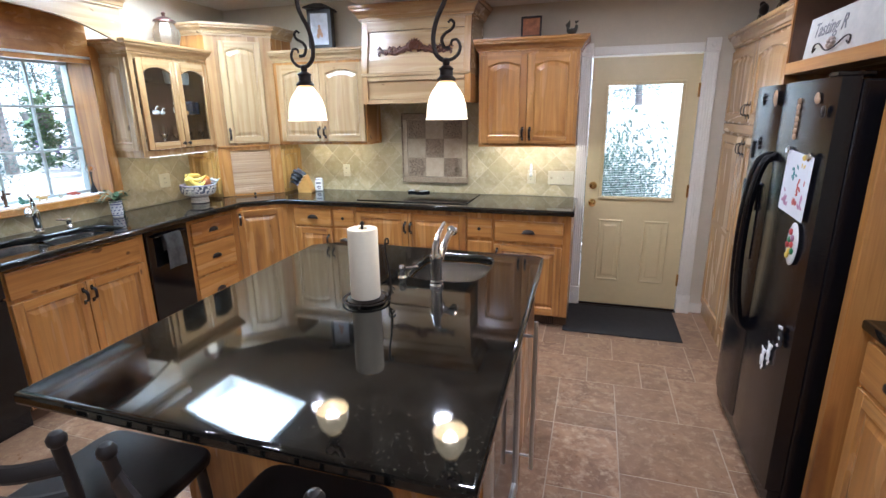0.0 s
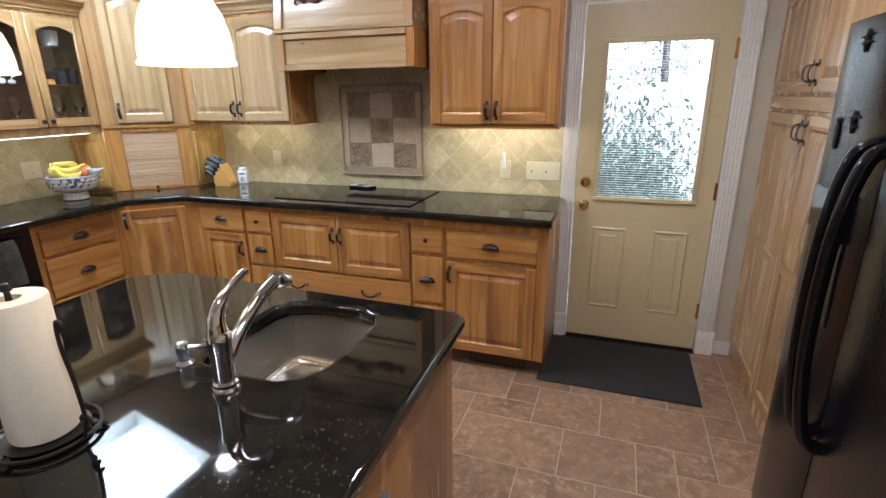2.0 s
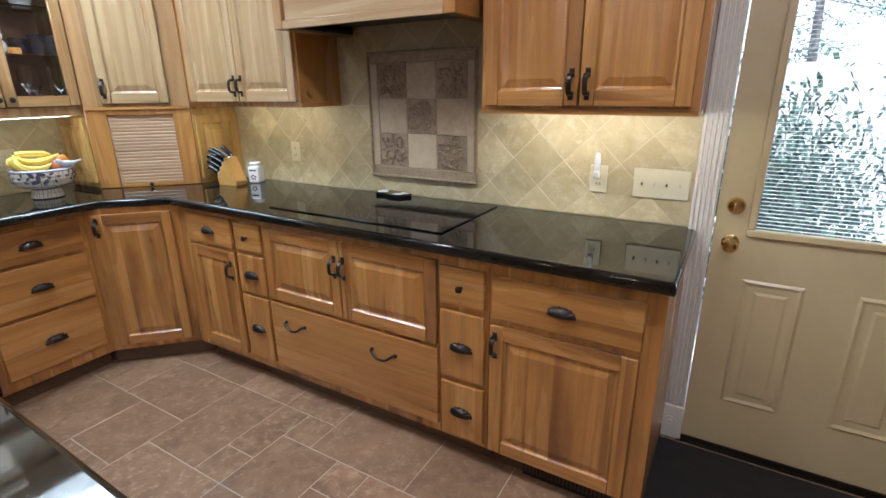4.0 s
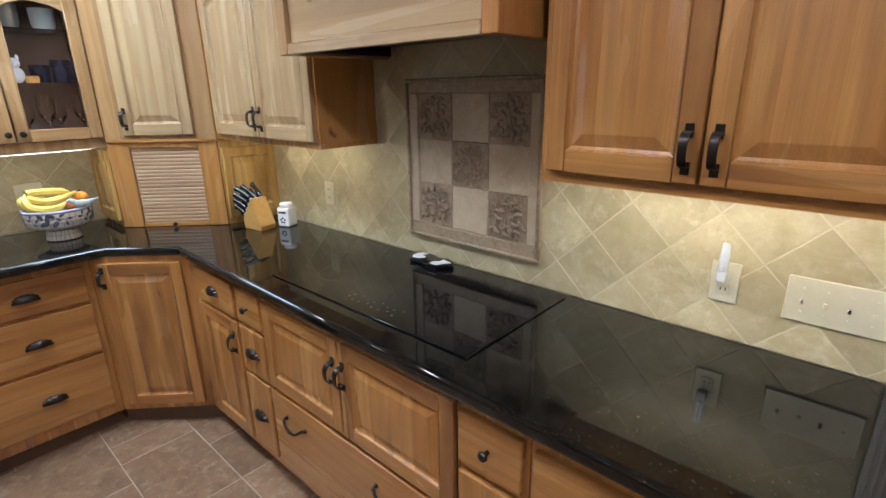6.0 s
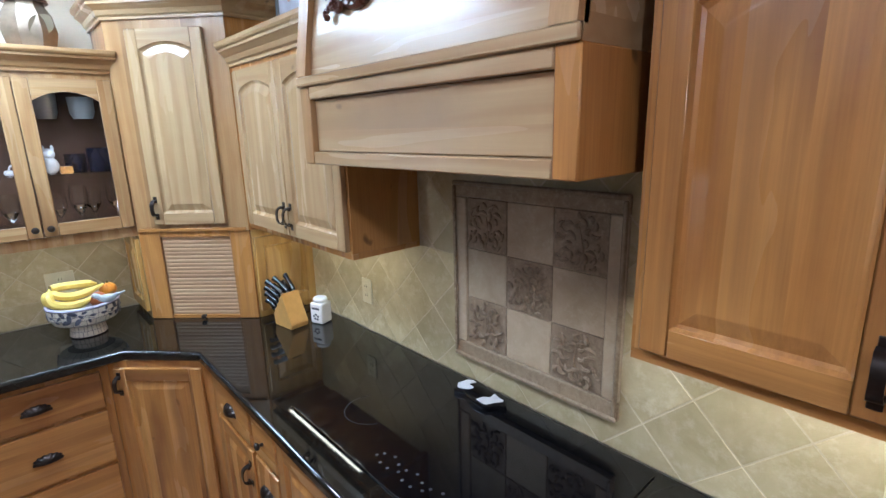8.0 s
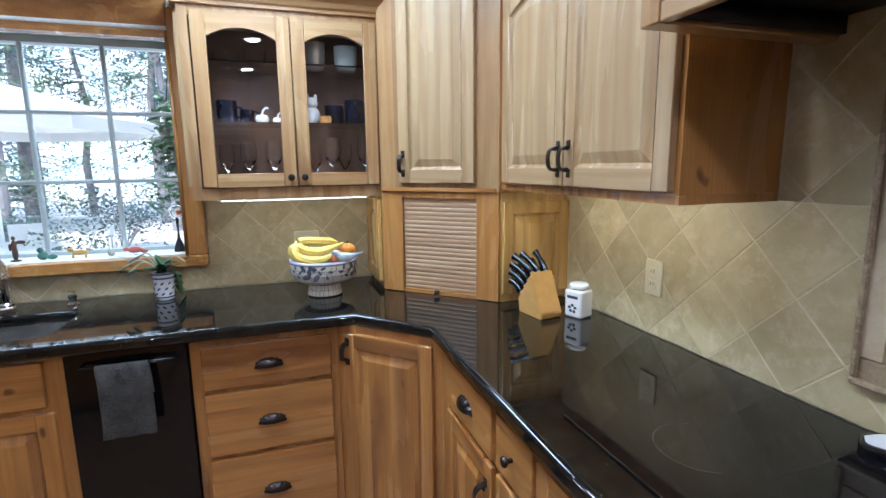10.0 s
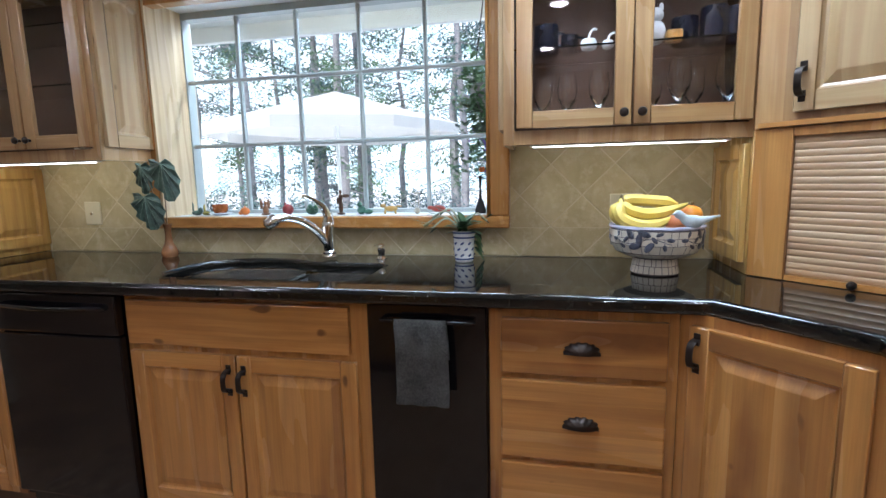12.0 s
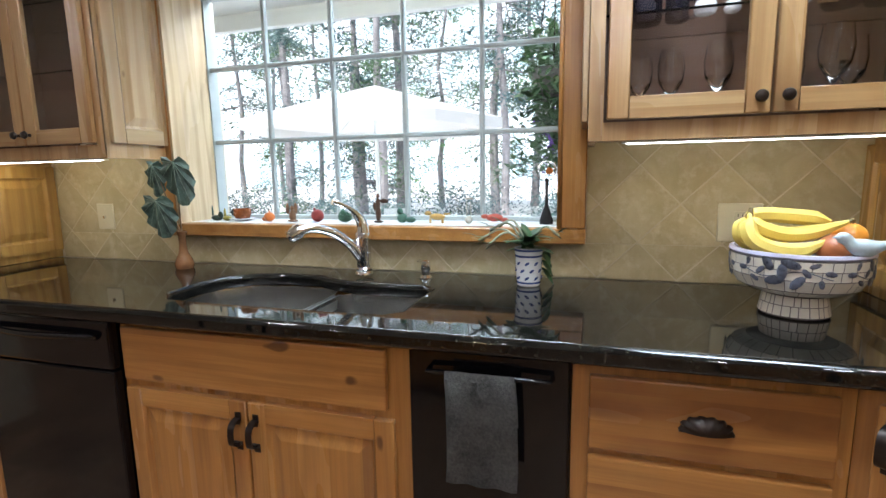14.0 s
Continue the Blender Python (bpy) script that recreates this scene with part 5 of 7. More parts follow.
prof = [(0.0700, 0.005), (0.0660, 0.029), (0.0625, 0.051)], [(0.0890, 0.0580), (0.1180, 0.0735), (0.1322, 0.1005), (0.1342, 0.122), (0.1362, 0.144)]
for pr, n in ((prof[0], 26), (prof[1], 26)):
    for (r0, z0), (r1, z1) in zip(pr, pr[1:]):
        off = rnd.random()
        cuts = [2 * math.pi * (k + off + rnd.uniform(-0.25, 0.25)) / n for k in range(n)]
        cuts.append(cuts[0] + 2 * math.pi)
        for a0, a1 in zip(cuts, cuts[1:]):
            g, e, m_ = 0.0009, 0.0009 / r1, (a0 + a1) / 2
            ring = [(r0, z0 + g), (r1, z1 - g)]
            v = [[bm.verts.new(((r + 0.0026) * math.cos(a), (r + 0.0026) * math.sin(a), z)) for a in (a0 + e, m_, a1 - e)] for r, z in ring]
            for q in (0, 1):
                bm.faces.new((v[0][q], v[0][q + 1], v[1][q + 1], v[1][q]))
part("mosaic", bm, SHARD, c, kind="stuff", smooth=False)
bm = bmesh.new()
for a0 in (-30, 60, 150, 240):
    m0 = radians(a0)
    for k in range(13):
        a = m0 + radians((k - 6) * 6.0)
        z = 0.118 + 0.022 * math.sin(k * 2.1)
        r = 0.1375 if z > 0.10 else 0.134
        m = Matrix.Rotation(a, 4, "Z") @ Matrix.Translation((r, 0, z)) @ Matrix.Rotation(k * 1.3, 4, "X") @ Matrix.Diagonal((0.14, 1, 0.5, 1))
        bmesh.ops.create_uvsphere(bm, u_segments=10, v_segments=5, radius=0.020 if 3 < k < 9 else 0.012, matrix=m)
    tube([(0.138 * math.cos(m0 + radians(q)), 0.138 * math.sin(m0 + radians(q)), 0.114 + 0.008 * math.sin(q / 9)) for q in range(-38, 39, 4)], 0.0012, 5, bm)
part("painted_flower", bm, plain("ink_glaze", (0.085, 0.09, 0.115), 0.3, vary=0.9, scale=90), c, kind="stuff")
BANANA = plain("banana_skin", (0.80, 0.60, 0.13), 0.40, vary=0.14, scale=24)
BROWN = plain("banana_tip", (0.16, 0.11, 0.04), 0.6)
c = thing("bananas", "bunch of ripe yellow bananas in the mosaic bowl", "fruit", pose(-1.055, 7.372, 1.07))
for pts in (
        [(0.030, -0.112, 0.090), (0.045, -0.118, 0.070), (0.055, -0.105, 0.044), (0.055, -0.060, 0.026), (0.052, -0.010, 0.027), (0.048, 0.034, 0.048)],
        [(0.012, -0.108, 0.092), (0.018, -0.094, 0.078), (0.022, -0.070, 0.066), (0.020, -0.030, 0.058), (0.018, 0.020, 0.064), (0.015, 0.086, 0.088)],
        [(-0.010, -0.106, 0.096), (-0.018, -0.085, 0.100), (-0.022, -0.050, 0.100), (-0.024, 0.0, 0.096), (-0.024, 0.035, 0.092), (-0.022, 0.066, 0.084)],
        [(0.004, -0.114, 0.090), (0.010, -0.124, 0.068), (0.014, -0.118, 0.046), (0.014, -0.080, 0.026), (0.010, -0.030, 0.022), (0.008, 0.010, 0.024)]):
    pts = smooth_path([(0.008, -0.108, 0.104)] + pts, 5)
    n = len(pts)
    part("banana", tube(pts, [0.0055 if k < 5 else 0.0185 * min(1, 0.3 + (k - 4) / 6, (n - 0.6 - k) / 7 + 0.2) for k in range(n)], 7), BANANA, c)
    part("tip", tube([pts[-1], pts[-1] + Vector((0, 0.005, 0.003))], 0.004, 6), BROWN, c)
part("crown", tube([(0.008, -0.108, 0.098), (0.006, -0.104, 0.118)], [0.009, 0.004], 7), BROWN, c)
c = thing("squash", "small orange striped squash in the mosaic bowl", "fruit", pose(-1.070, 7.474, 1.122))
bm = bmesh.new()
bmesh.ops.create_uvsphere(bm, u_segments=32, v_segments=16, radius=0.034)
for v in bm.verts:
    a = math.atan2(v.co.y, v.co.x)
    v.co *= 1 + 0.07 * abs(math.cos(4 * a))
    v.co.z *= 0.85
part("flesh", bm, plain("squash_skin", (0.72, 0.27, 0.03), 0.35, vary=0.3, scale=20), c)
part("stem", tube([(0, 0, 0.026), (0.004, 0.004, 0.040)], 0.005, 8), BROWN, c)
c = thing("tomato", "dull red fruit in the mosaic bowl", "fruit", pose(-1.015, 7.425, 1.098))
bm = bmesh.new()
bmesh.ops.create_uvsphere(bm, u_segments=24, v_segments=12, radius=0.034)
part("flesh", bm, plain("fruit_red", (0.40, 0.12, 0.04), 0.4), c)
bm = bmesh.new()
body = smooth_path([(0, -0.046, 0.036), (0, -0.036, 0.037), (0, -0.022, 0.034), (0, -0.004, 0.020), (0, 0.022, 0.014), (0, 0.050, 0.020), (0, 0.090, 0.030)], 5)
n = len(body)
prof = [(0, 0.001), (0.12, 0.003), (0.2, 0.0105), (0.3, 0.0125), (0.42, 0.011), (0.55, 0.0185), (0.68, 0.0195), (0.82, 0.011), (0.92, 0.006), (1, 0.003)]
rad = [next(ra + (rb - ra) * (k / (n - 1) - ua) / (ub - ua) for (ua, ra), (ub, rb) in zip(prof, prof[1:]) if k / (n - 1) <= ub + 1e-9) for k in range(n)]
tube(body, rad, 12, bm, 0.8)
ob = tagged(mesh_ob("bird_figurine", bm, plain("bird_paint", (0.50, 0.57, 0.58), 0.4, vary=0.35, scale=30), True), "painted grey-blue bird figurine perched on the bowl's rim", "figurine")
ob.matrix_world = pose(-0.945, 7.435, 1.098, 0, 0, 8)

# knife block
c = thing("knife_block", "slanted wooden knife block full of black-handled knives", "knife block", pose(-0.500, 8.075, 0.94, 0, 0, 8))
KW = plain("block_wood", (0.56, 0.31, 0.085), 0.4, vary=0.2, scale=30)
bm = bmesh.new()
sec = [(-0.036, 0.0), (0.092, 0.0), (0.098, 0.022), (0.036, 0.162), (-0.044, 0.052)]
for s in (-0.045, 0.045):
    for x, z in sec:
        bm.verts.new((x, s, z))
bm.verts.ensure_lookup_table()
v = bm.verts
bm.faces.new([v[i] for i in range(5)]), bm.faces.new([v[i] for i in range(9, 4, -1)])
for k in range(5):
    bm.faces.new((v[k], v[(k + 1) % 5], v[5 + (k + 1) % 5], v[5 + k]))
bmesh.ops.bevel(bm, geom=bm.edges[:], offset=0.003, segments=2, affect="EDGES")
part("block", bm, KW, c)
HANDLE = plain("black_knife_handle", (0.006, 0.006, 0.007), 0.20, vary=0.2)
along = Vector((0.080, 0, 0.110)).normalized()
rnd = random.Random(2)
for i in range(4):
    for j in range(3):
        p = Vector((-0.045, 0, 0.053)) + along * (0.014 + i * 0.035) + Vector((0, -0.028 + j * 0.028, 0))
        e = radians(35 + rnd.uniform(-4, 4))
        d = Vector((-math.cos(e), (j - 1) * 0.16 + rnd.uniform(-0.05, 0.05), math.sin(e))).normalized()
        L = (0.085, 0.100, 0.112, 0.118)[i] + rnd.uniform(-0.008, 0.008)
        k = new("knife")
        k.parent = c
        part("bolster", tube([p + d * -0.004, p + d * 0.012], 0.0075, 8, flat=0.6), STEEL, k)
        q = [p + d * 0.012, p + d * (0.35 * L), p + d * (0.7 * L) + Vector((-0.002, 0, -0.003)), p + d * L + Vector((-0.006, 0, -0.010))]
        q = smooth_path(q, 3)
        part("handle", tube(q, [0.0122 + 0.0022 * math.sin(t_ * 0.8) for t_ in range(len(q))], 10, flat=0.75), HANDLE, k)
        part("butt", tube([q[-1], q[-1] + d * 0.003], 0.0085, 8, flat=0.7), STEEL, k)

# ceramic jar
c = thing("ceramic_jar", "small square white ceramic jar with a dark print", "jar", pose(-0.402, 8.195, 0.94, 0, 0, 20))
part("body", B((-0.036, 0.036, -0.036, 0.036, 0.0, 0.100), bev=0.010, seg=3), CERAMIC, c)
part("lid", lathe([(0.026, 0.1005), (0.033, 0.104), (0.034, 0.114), (0.030, 0.120), (0.004, 0.122)], 28), CERAMIC, c)
bm = B((-0.022, 0.022, -0.0372, -0.0362, 0.070, 0.080))
for x, z in ((-0.012, 0.038), (0.0, 0.046), (0.012, 0.038), (-0.006, 0.026), (0.008, 0.024)):
    bmesh.ops.create_uvsphere(bm, u_segments=10, v_segments=6, radius=0.007, matrix=Matrix.Translation((x, -0.0366, z)) @ Matrix.Diagonal((1, 0.08, 0.8, 1)))
part("printing", bm, plain("print_ink", (0.05, 0.05, 0.07), 0.5), c)

# spotted spoon rest
c = thing("spoon_rest", "flat black and white spotted ceramic spoon rest on the cooktop", "spoon rest", pose(0.585, 8.225, 0.947, 0, 0, -4))
def blob(pts, z0, z1, bev):
    loop = smooth_path(list(pts) + [pts[0]], 5)[:-1]
    return prism([(p[0], p[1]) for p in loop], z0, z1, bev, 2)
part("tray", blob([(-0.100, -0.005, 0), (-0.085, 0.042, 0), (-0.03, 0.050, 0), (0.01, 0.040, 0), (0.05, 0.052, 0), (0.085, 0.040, 0), (0.112, 0.012, 0), (0.090, -0.022, 0), (0.075, -0.045, 0), (0.02, -0.050, 0), (-0.03, -0.034, 0), (-0.07, -0.045, 0)], 0.0, 0.016, 0.005), BLACK, c)
part("spot", blob([(-0.088, -0.012, 0), (-0.080, 0.030, 0), (-0.050, 0.036, 0), (-0.056, 0.012, 0), (-0.030, 0.006, 0), (-0.036, -0.016, 0), (-0.066, -0.032, 0)], 0.0162, 0.0180, 0.0005), CERAMIC, c)
part("spot", blob([(0.030, -0.038, 0), (0.034, -0.010, 0), (0.050, 0.004, 0), (0.046, 0.028, 0), (0.070, 0.024, 0), (0.096, 0.020, 0), (0.082, -0.010, 0), (0.070, -0.036, 0)], 0.0162, 0.0180, 0.0005), CERAMIC, c)

# towel on the compactor's bar
TERRY = plain("grey_terry_cloth", (0.115, 0.110, 0.100), 0.95, vary=0.6, scale=160, bumpy=0.004)
bm = bmesh.new()
nx, path = 14, [(-0.690, 0.70), (-0.694, 0.80), (-0.697, 0.845), (-0.708, 0.859), (-0.722, 0.850), (-0.7245, 0.80), (-0.722, 0.74)]
rows = []
rnd = random.Random(3)
front = [(-0.688, 0.612), (-0.689, 0.65)] + path
for j, (x, z) in enumerate(front):
    rows.append([bm.verts.new((x + 0.0035 * math.sin(i * 1.1 + j * 0.3) * (1 if j < 5 else 0.2), 6.618 + 0.150 * i / nx + 0.004 * math.sin(j * 0.9) + (0.006 * (4 - j) / 4 * (i / nx) if j < 4 else 0), z)) for i in range(nx + 1)])
for a, b in zip(rows, rows[1:]):
    for i in range(nx):
        bm.faces.new((a[i], a[i + 1], b[i + 1], b[i]))
bmesh.ops.solidify(bm, geom=bm.faces[:], thickness=0.005)
tagged(mesh_ob("hand_towel", bm, TERRY, True), "grey terry hand towel hanging over the compactor's bar", "towel")

# ---- outlets and switches ----
def plate(m, w, h, kind, label, toggles=0):
    c = thing("outlet" if kind == "outlet" else "light_switch", label, "outlet" if kind == "outlet" else "light switch", m)
    part("plate", B((-w / 2, w / 2, -0.006, 0, -h / 2, h / 2), bev=0.0025), IVORY, c)
    if kind == "outlet":
        for z in (-0.020, 0.020):
            part("socket", B((-0.016, 0.016, -0.009, -0.006, z - 0.014, z + 0.014), bev=0.002), IVORY, c)
            for x in (-0.006, 0.006):
                part("slot", B((x - 0.001, x + 0.001, -0.0096, -0.0088, z - 0.003, z + 0.006)), BLACK, c)
    for k in range(toggles):
        x = (k - (toggles - 1) / 2) * 0.046
        part("toggle", B((x - 0.004, x + 0.004, -0.016, -0.006, -0.008, 0.004), bev=0.001), IVORY if k % 2 else CHROME, c)
        for z in (-0.030, 0.030):
            part("screw", lathe([(0.003, 0), (0.002, 0.0015)], 10, None, pose(x, -0.006, z, 90)), IVORY, c)
    return c


plate(pose(1.838, 8.299, 1.099), 0.208, 0.116, "switch", "ivory wall plate with four toggle switches", 4)
o = plate(pose(1.597, 8.299, 1.102), 0.070, 0.112, "outlet", "ivory wall outlet with a night light plugged in")
c = thing("night_light", "small clear plug-in night light in the outlet", "night light", pose(1.592, 8.299, 1.125))
part("plug", B((-0.013, 0.013, -0.032, -0.0095, -0.018, 0.012), bev=0.004), WHITE, c)
part("tube_shade", lathe([(0.011, 0.0125), (0.012, 0.050), (0.009, 0.085), (0.006, 0.088)], 16, None, pose(0, -0.022, 0)), plain("frosted_shade", (0.75, 0.77, 0.80), 0.3), c)
part("bulb", lathe([(0.008, 0.012), (0.011, 0.030), (0.009, 0.052), (0.003, 0.066)], 16, None, pose(0, -0.020, 0)), CRYSTAL, c)
plate(pose(-0.155, 8.299, 1.124), 0.072, 0.112, "outlet", "ivory wall outlet between the tiles")
plate(pose(-1.349, 7.322, 1.124, 0, 0, 90), 0.115, 0.112, "outlet", "ivory double wall plate behind the fruit bowl")
plate(pose(-1.349, 4.930, 1.123, 0, 0, 90), 0.090, 0.108, "switch", "ivory wall switch beside the window", 1)

# ---- carved stone medallion ----
c = thing("tile_medallion", "checkered stone tile medallion with carved leaf reliefs and a moulded border", "tile medallion", pose(0, 8.2995, 0))
X0, X1, Z0, Z1 = 0.422, 1.036, 1.030, 1.640
def border(a, b, c_, d_, along_x, x0, x1, z0, z1):
    return B((x0, x1, -0.012, 0, z0, z1), (x0 + (0 if along_x else 0.006), x1 - (0 if along_x else 0.030), -0.022, -0.012, z0 + (0.006 if along_x else 0), z1 - (0.030 if along_x else 0)), bev=0.003)
part("border", B((X0, X1, -0.014, 0, Z0, Z0 + 0.055), bev=0.004), BORDERSTONE, c)
part("border", B((X0, X1, -0.014, 0, Z1 - 0.052, Z1), bev=0.004), BORDERSTONE, c)
part("border", B((X0, X0 + 0.055, -0.014, 0, Z0 + 0.056, Z1 - 0.053), bev=0.004), MEDAL, c)
part("border", B((X1 - 0.052, X1, -0.014, 0, Z0 + 0.056, Z1 - 0.053), bev=0.004), MEDAL, c)
for x0, x1, z0, z1 in ((X0, X1, Z0, Z0 + 0.014), (X0, X1, Z1 - 0.014, Z1), (X0, X0 + 0.014, Z0 + 0.015, Z1 - 0.015), (X1 - 0.014, X1, Z0 + 0.015, Z1 - 0.015)):
    part("bead", B((x0, x1, -0.024, -0.0145, z0, z1), bev=0.004), BORDERSTONE, c)
S = (X1 - X0 - 0.107) / 3
SZ = (Z1 - Z0 - 0.108) / 3
rnd = random.Random(21)
for i in range(3):
    for j in range(3):
        x, z = X0 + 0.055 + i * S, Z0 + 0.0555 + j * SZ
        carved = (i + j) % 2 == 0
        part("tile", B((x + 0.0012, x + S - 0.0012, -0.008, 0, z + 0.0012, z + SZ - 0.0012), bev=0.0015), MEDALD if carved else MEDAL, c)
        if not carved:
            continue
        bm = bmesh.new()
        cx, cz = x + S / 2, z + SZ / 2
        trunk = smooth_path([(cx + rnd.uniform(-0.03, 0.03), -0.008, z + 0.008), (cx + rnd.uniform(-0.01, 0.01), -0.010, cz - 0.02), (cx, -0.010, cz + 0.03)], 5)
        tube(trunk, [0.006 - 0.0004 * k for k in range(len(trunk))], 6, bm)
        H_ = S / 2 - 0.006
        for k in range(34):
            a = 2 * math.pi * k * 0.381966
            r0 = 0.014 + 0.072 * math.sqrt((k + 0.5) / 34)
            px_, pz_ = cx + math.cos(a) * r0, cz + math.sin(a) * r0
            if abs(px_ - cx) > H_ - 0.008 or abs(pz_ - cz) > SZ / 2 - 0.013:
                continue
            L_, b_ = rnd.uniform(0.024, 0.040), a + rnd.uniform(-1.2, 1.2)
            bend = rnd.choice((-1, 1)) * rnd.uniform(0.8, 1.8)
            pts = [(max(cx - H_, min(cx + H_, px_ + L_ * (q / 5 - 0.5) * math.cos(b_ + bend * q / 5))), -0.0095 - 0.0055 * math.sin(math.pi * q / 5), max(z + 0.006, min(z + SZ - 0.006, pz_ + L_ * (q / 5 - 0.5) * math.sin(b_ + bend * q / 5)))) for q in range(6)]
            tube(pts, [0.0016 + 0.0052 * math.sin(math.pi * (q + 0.4) / 5.6) for q in range(6)], 6, bm)
        part("relief", bm, MEDALD, c, kind="stuff")

# ---- hood ornament ----
hood = bpy.data.objects["range_hood"]
bm = bmesh.new()
def hy(z):
    return 0.006 + 0.060 * max(0, (z - 1.925) / 0.40) ** 1.1 - 0.006
OZ = 2.125
for s in (-1, 1):
    pts = smooth_path([(W / 2 + s * (0.02 + 0.047 * k), hy(OZ) - 0.004, OZ - 0.008 + 0.016 * math.sin(k * 1.5) - 0.003 * k) for k in range(7)], 5)
    tube(pts, [0.022 * (1 - 0.65 * k / len(pts)) for k in range(len(pts))], 8, bm)
    for k in range(12):
        x, z = W / 2 + s * (0.025 + 0.024 * k), OZ + 0.012 - 0.0035 * k + 0.008 * (-1) ** k
        r = 0.032 - 0.0018 * k
        cu = [(x + s * r * (1 - q / 16) * math.cos(q / 2.4 + k), hy(z) - 0.012, z + r * (1 - q / 16) * math.sin(q / 2.4 + k)) for q in range(13)]
        tube(cu, [0.0085 - 0.0004 * q for q in range(13)], 6, bm)
    for k in range(5):
        x = W / 2 + s * (0.10 + 0.042 * k)
        tube([(x, hy(OZ) - 0.006, OZ - 0.006), (x + s * 0.022, hy(OZ) - 0.014, OZ + 0.022 * (-1) ** k - 0.008), (x + s * 0.046, hy(OZ) - 0.004, OZ + 0.010 * (-1) ** k - 0.010)], [0.006, 0.011, 0.002], 6, bm)
for k in range(11):
    a = math.pi * (0.02 + 0.96 * k / 10)
    R = 0.85 + 0.35 * math.sin(a)
    tube([(W / 2, hy(OZ) - 0.006, OZ), (W / 2 + 0.042 * R * math.cos(a), hy(OZ) - 0.022, OZ + 0.040 * R * math.sin(a)), (W / 2 + 0.066 * R * math.cos(a), hy(OZ) - 0.006, OZ + 0.062 * R * math.sin(a))], [0.010, 0.013, 0.004], 6, bm)
part("carved_ornament", bm, CARVED, hood, "dark carved acanthus ornament")

# ---- things on top of the wall cabinets ----
c = thing("lidded_jar", "bronze-coloured ceramic jar with a lid on the glass cabinet", "jar", pose(-1.17, 7.39, 2.164, 0, 0, 20) @ Matrix.Diagonal((1.4, 1.4, 1.12, 1)))
part("body", lathe([(0.045, 0), (0.062, 0.010), (0.072, 0.06), (0.064, 0.12), (0.050, 0.150), (0.048, 0.165)], 8), plain("aged_pewter", (0.22, 0.17, 0.12), 0.35, 0.6, vary=0.4), c)
part("lid", lathe([(0.058, 0.166), (0.056, 0.176), (0.030, 0.195), (0.008, 0.202), (0.008, 0.212), (0.013, 0.222), (0.004, 0.232)], 20), plain("aged_copper", (0.18, 0.09, 0.07), 0.35, 0.6, vary=0.4), c)
part("relief_leaf", leaf(bmesh.new(), (0.060, -0.02, 0.05), (0.060, 0.03, 0.12), 0.06, 0.0, up=(1, 0, 0)), plain("pewter_leaf", (0.30, 0.26, 0.18), 0.4, 0.5), c)
c = thing("lantern_box", "dark lantern-shaped box with a pale pictured front", "lantern", pose(-0.235, 8.150, 2.172, 0, 0, 12) @ Matrix.Diagonal((1.12, 1.12, 1.1, 1)))
part("base", B((-0.105, 0.105, -0.055, 0.055, 0.0, 0.018), bev=0.003), DARKWOOD, c)
part("body", B((-0.092, 0.092, -0.045, 0.045, 0.018, 0.300)), DARKWOOD, c)
part("cap", lathe([(0.150, 0.300), (0.140, 0.312), (0.060, 0.345), (0.02, 0.35)], 4, None, pose(0, 0, 0, 0, 0, 45) @ Matrix.Diagonal((1, 0.6, 1, 1))), DARKWOOD, c, smooth=False)
part("picture", B((-0.066, 0.066, -0.049, -0.0455, 0.045, 0.270)), plain("pale_picture", (0.50, 0.52, 0.58), 0.5, vary=0.3, scale=25), c)
bm = bmesh.new()
for x, z, r in ((0.0, 0.14, 0.022), (-0.012, 0.11, 0.016), (0.015, 0.115, 0.015), (0.0, 0.175, 0.012)):
    bmesh.ops.create_uvsphere(bm, u_segments=10, v_segments=6, radius=r, matrix=Matrix.Translation((x, -0.0495, z)) @ Matrix.Diagonal((0.8, 0.06, 1.2, 1)))
part("motif", bm, plain("rust_paint", (0.45, 0.25, 0.15), 0.6), c)
c = thing("small_framed_picture", "small dark framed orange picture on an iron easel", "picture", pose(1.575, 8.13, 2.172, -6))
part("frame", B((-0.078, -0.064, -0.012, 0.006, 0.018, 0.170), (0.064, 0.078, -0.012, 0.006, 0.018, 0.170), (-0.064, 0.064, -0.012, 0.006, 0.018, 0.032), (-0.064, 0.064, -0.012, 0.006, 0.156, 0.170), bev=0.002), DARKWOOD, c)
part("canvas", B((-0.064, 0.064, -0.004, 0.004, 0.032, 0.156)), plain("orange_picture", (0.36, 0.13, 0.05), 0.5, vary=0.9, scale=22), c)
for x in (-0.045, 0.045):
    part("easel_leg", tube([(x, -0.03, 0.004), (x, -0.016, 0.016), (x, 0.012, 0.016), (x, 0.02, 0.180)], 0.003, 6), IRON, c)
part("easel_bar", tube([(-0.06, -0.03, 0.004), (0.06, -0.03, 0.004)], 0.003, 6), IRON, c)
bm = bmesh.new()
tube(smooth_path([(-0.040, 0, 0.075), (-0.030, 0, 0.050), (0.0, 0, 0.042), (0.022, 0, 0.060), (0.026, 0, 0.088)], 4), [0.006, 0.008, 0.011, 0.014, 0.018, 0.022, 0.024, 0.026, 0.026, 0.024, 0.021, 0.018, 0.015, 0.013, 0.012, 0.011, 0.010], 10, bm)
for k in range(6):
    leaf(bm, (-0.03, 0, 0.06), (-0.055 + 0.006 * k, 0.003 * (k % 3), 0.095 + 0.006 * k), 0.014, 0.0, up=(0, 1, 0))
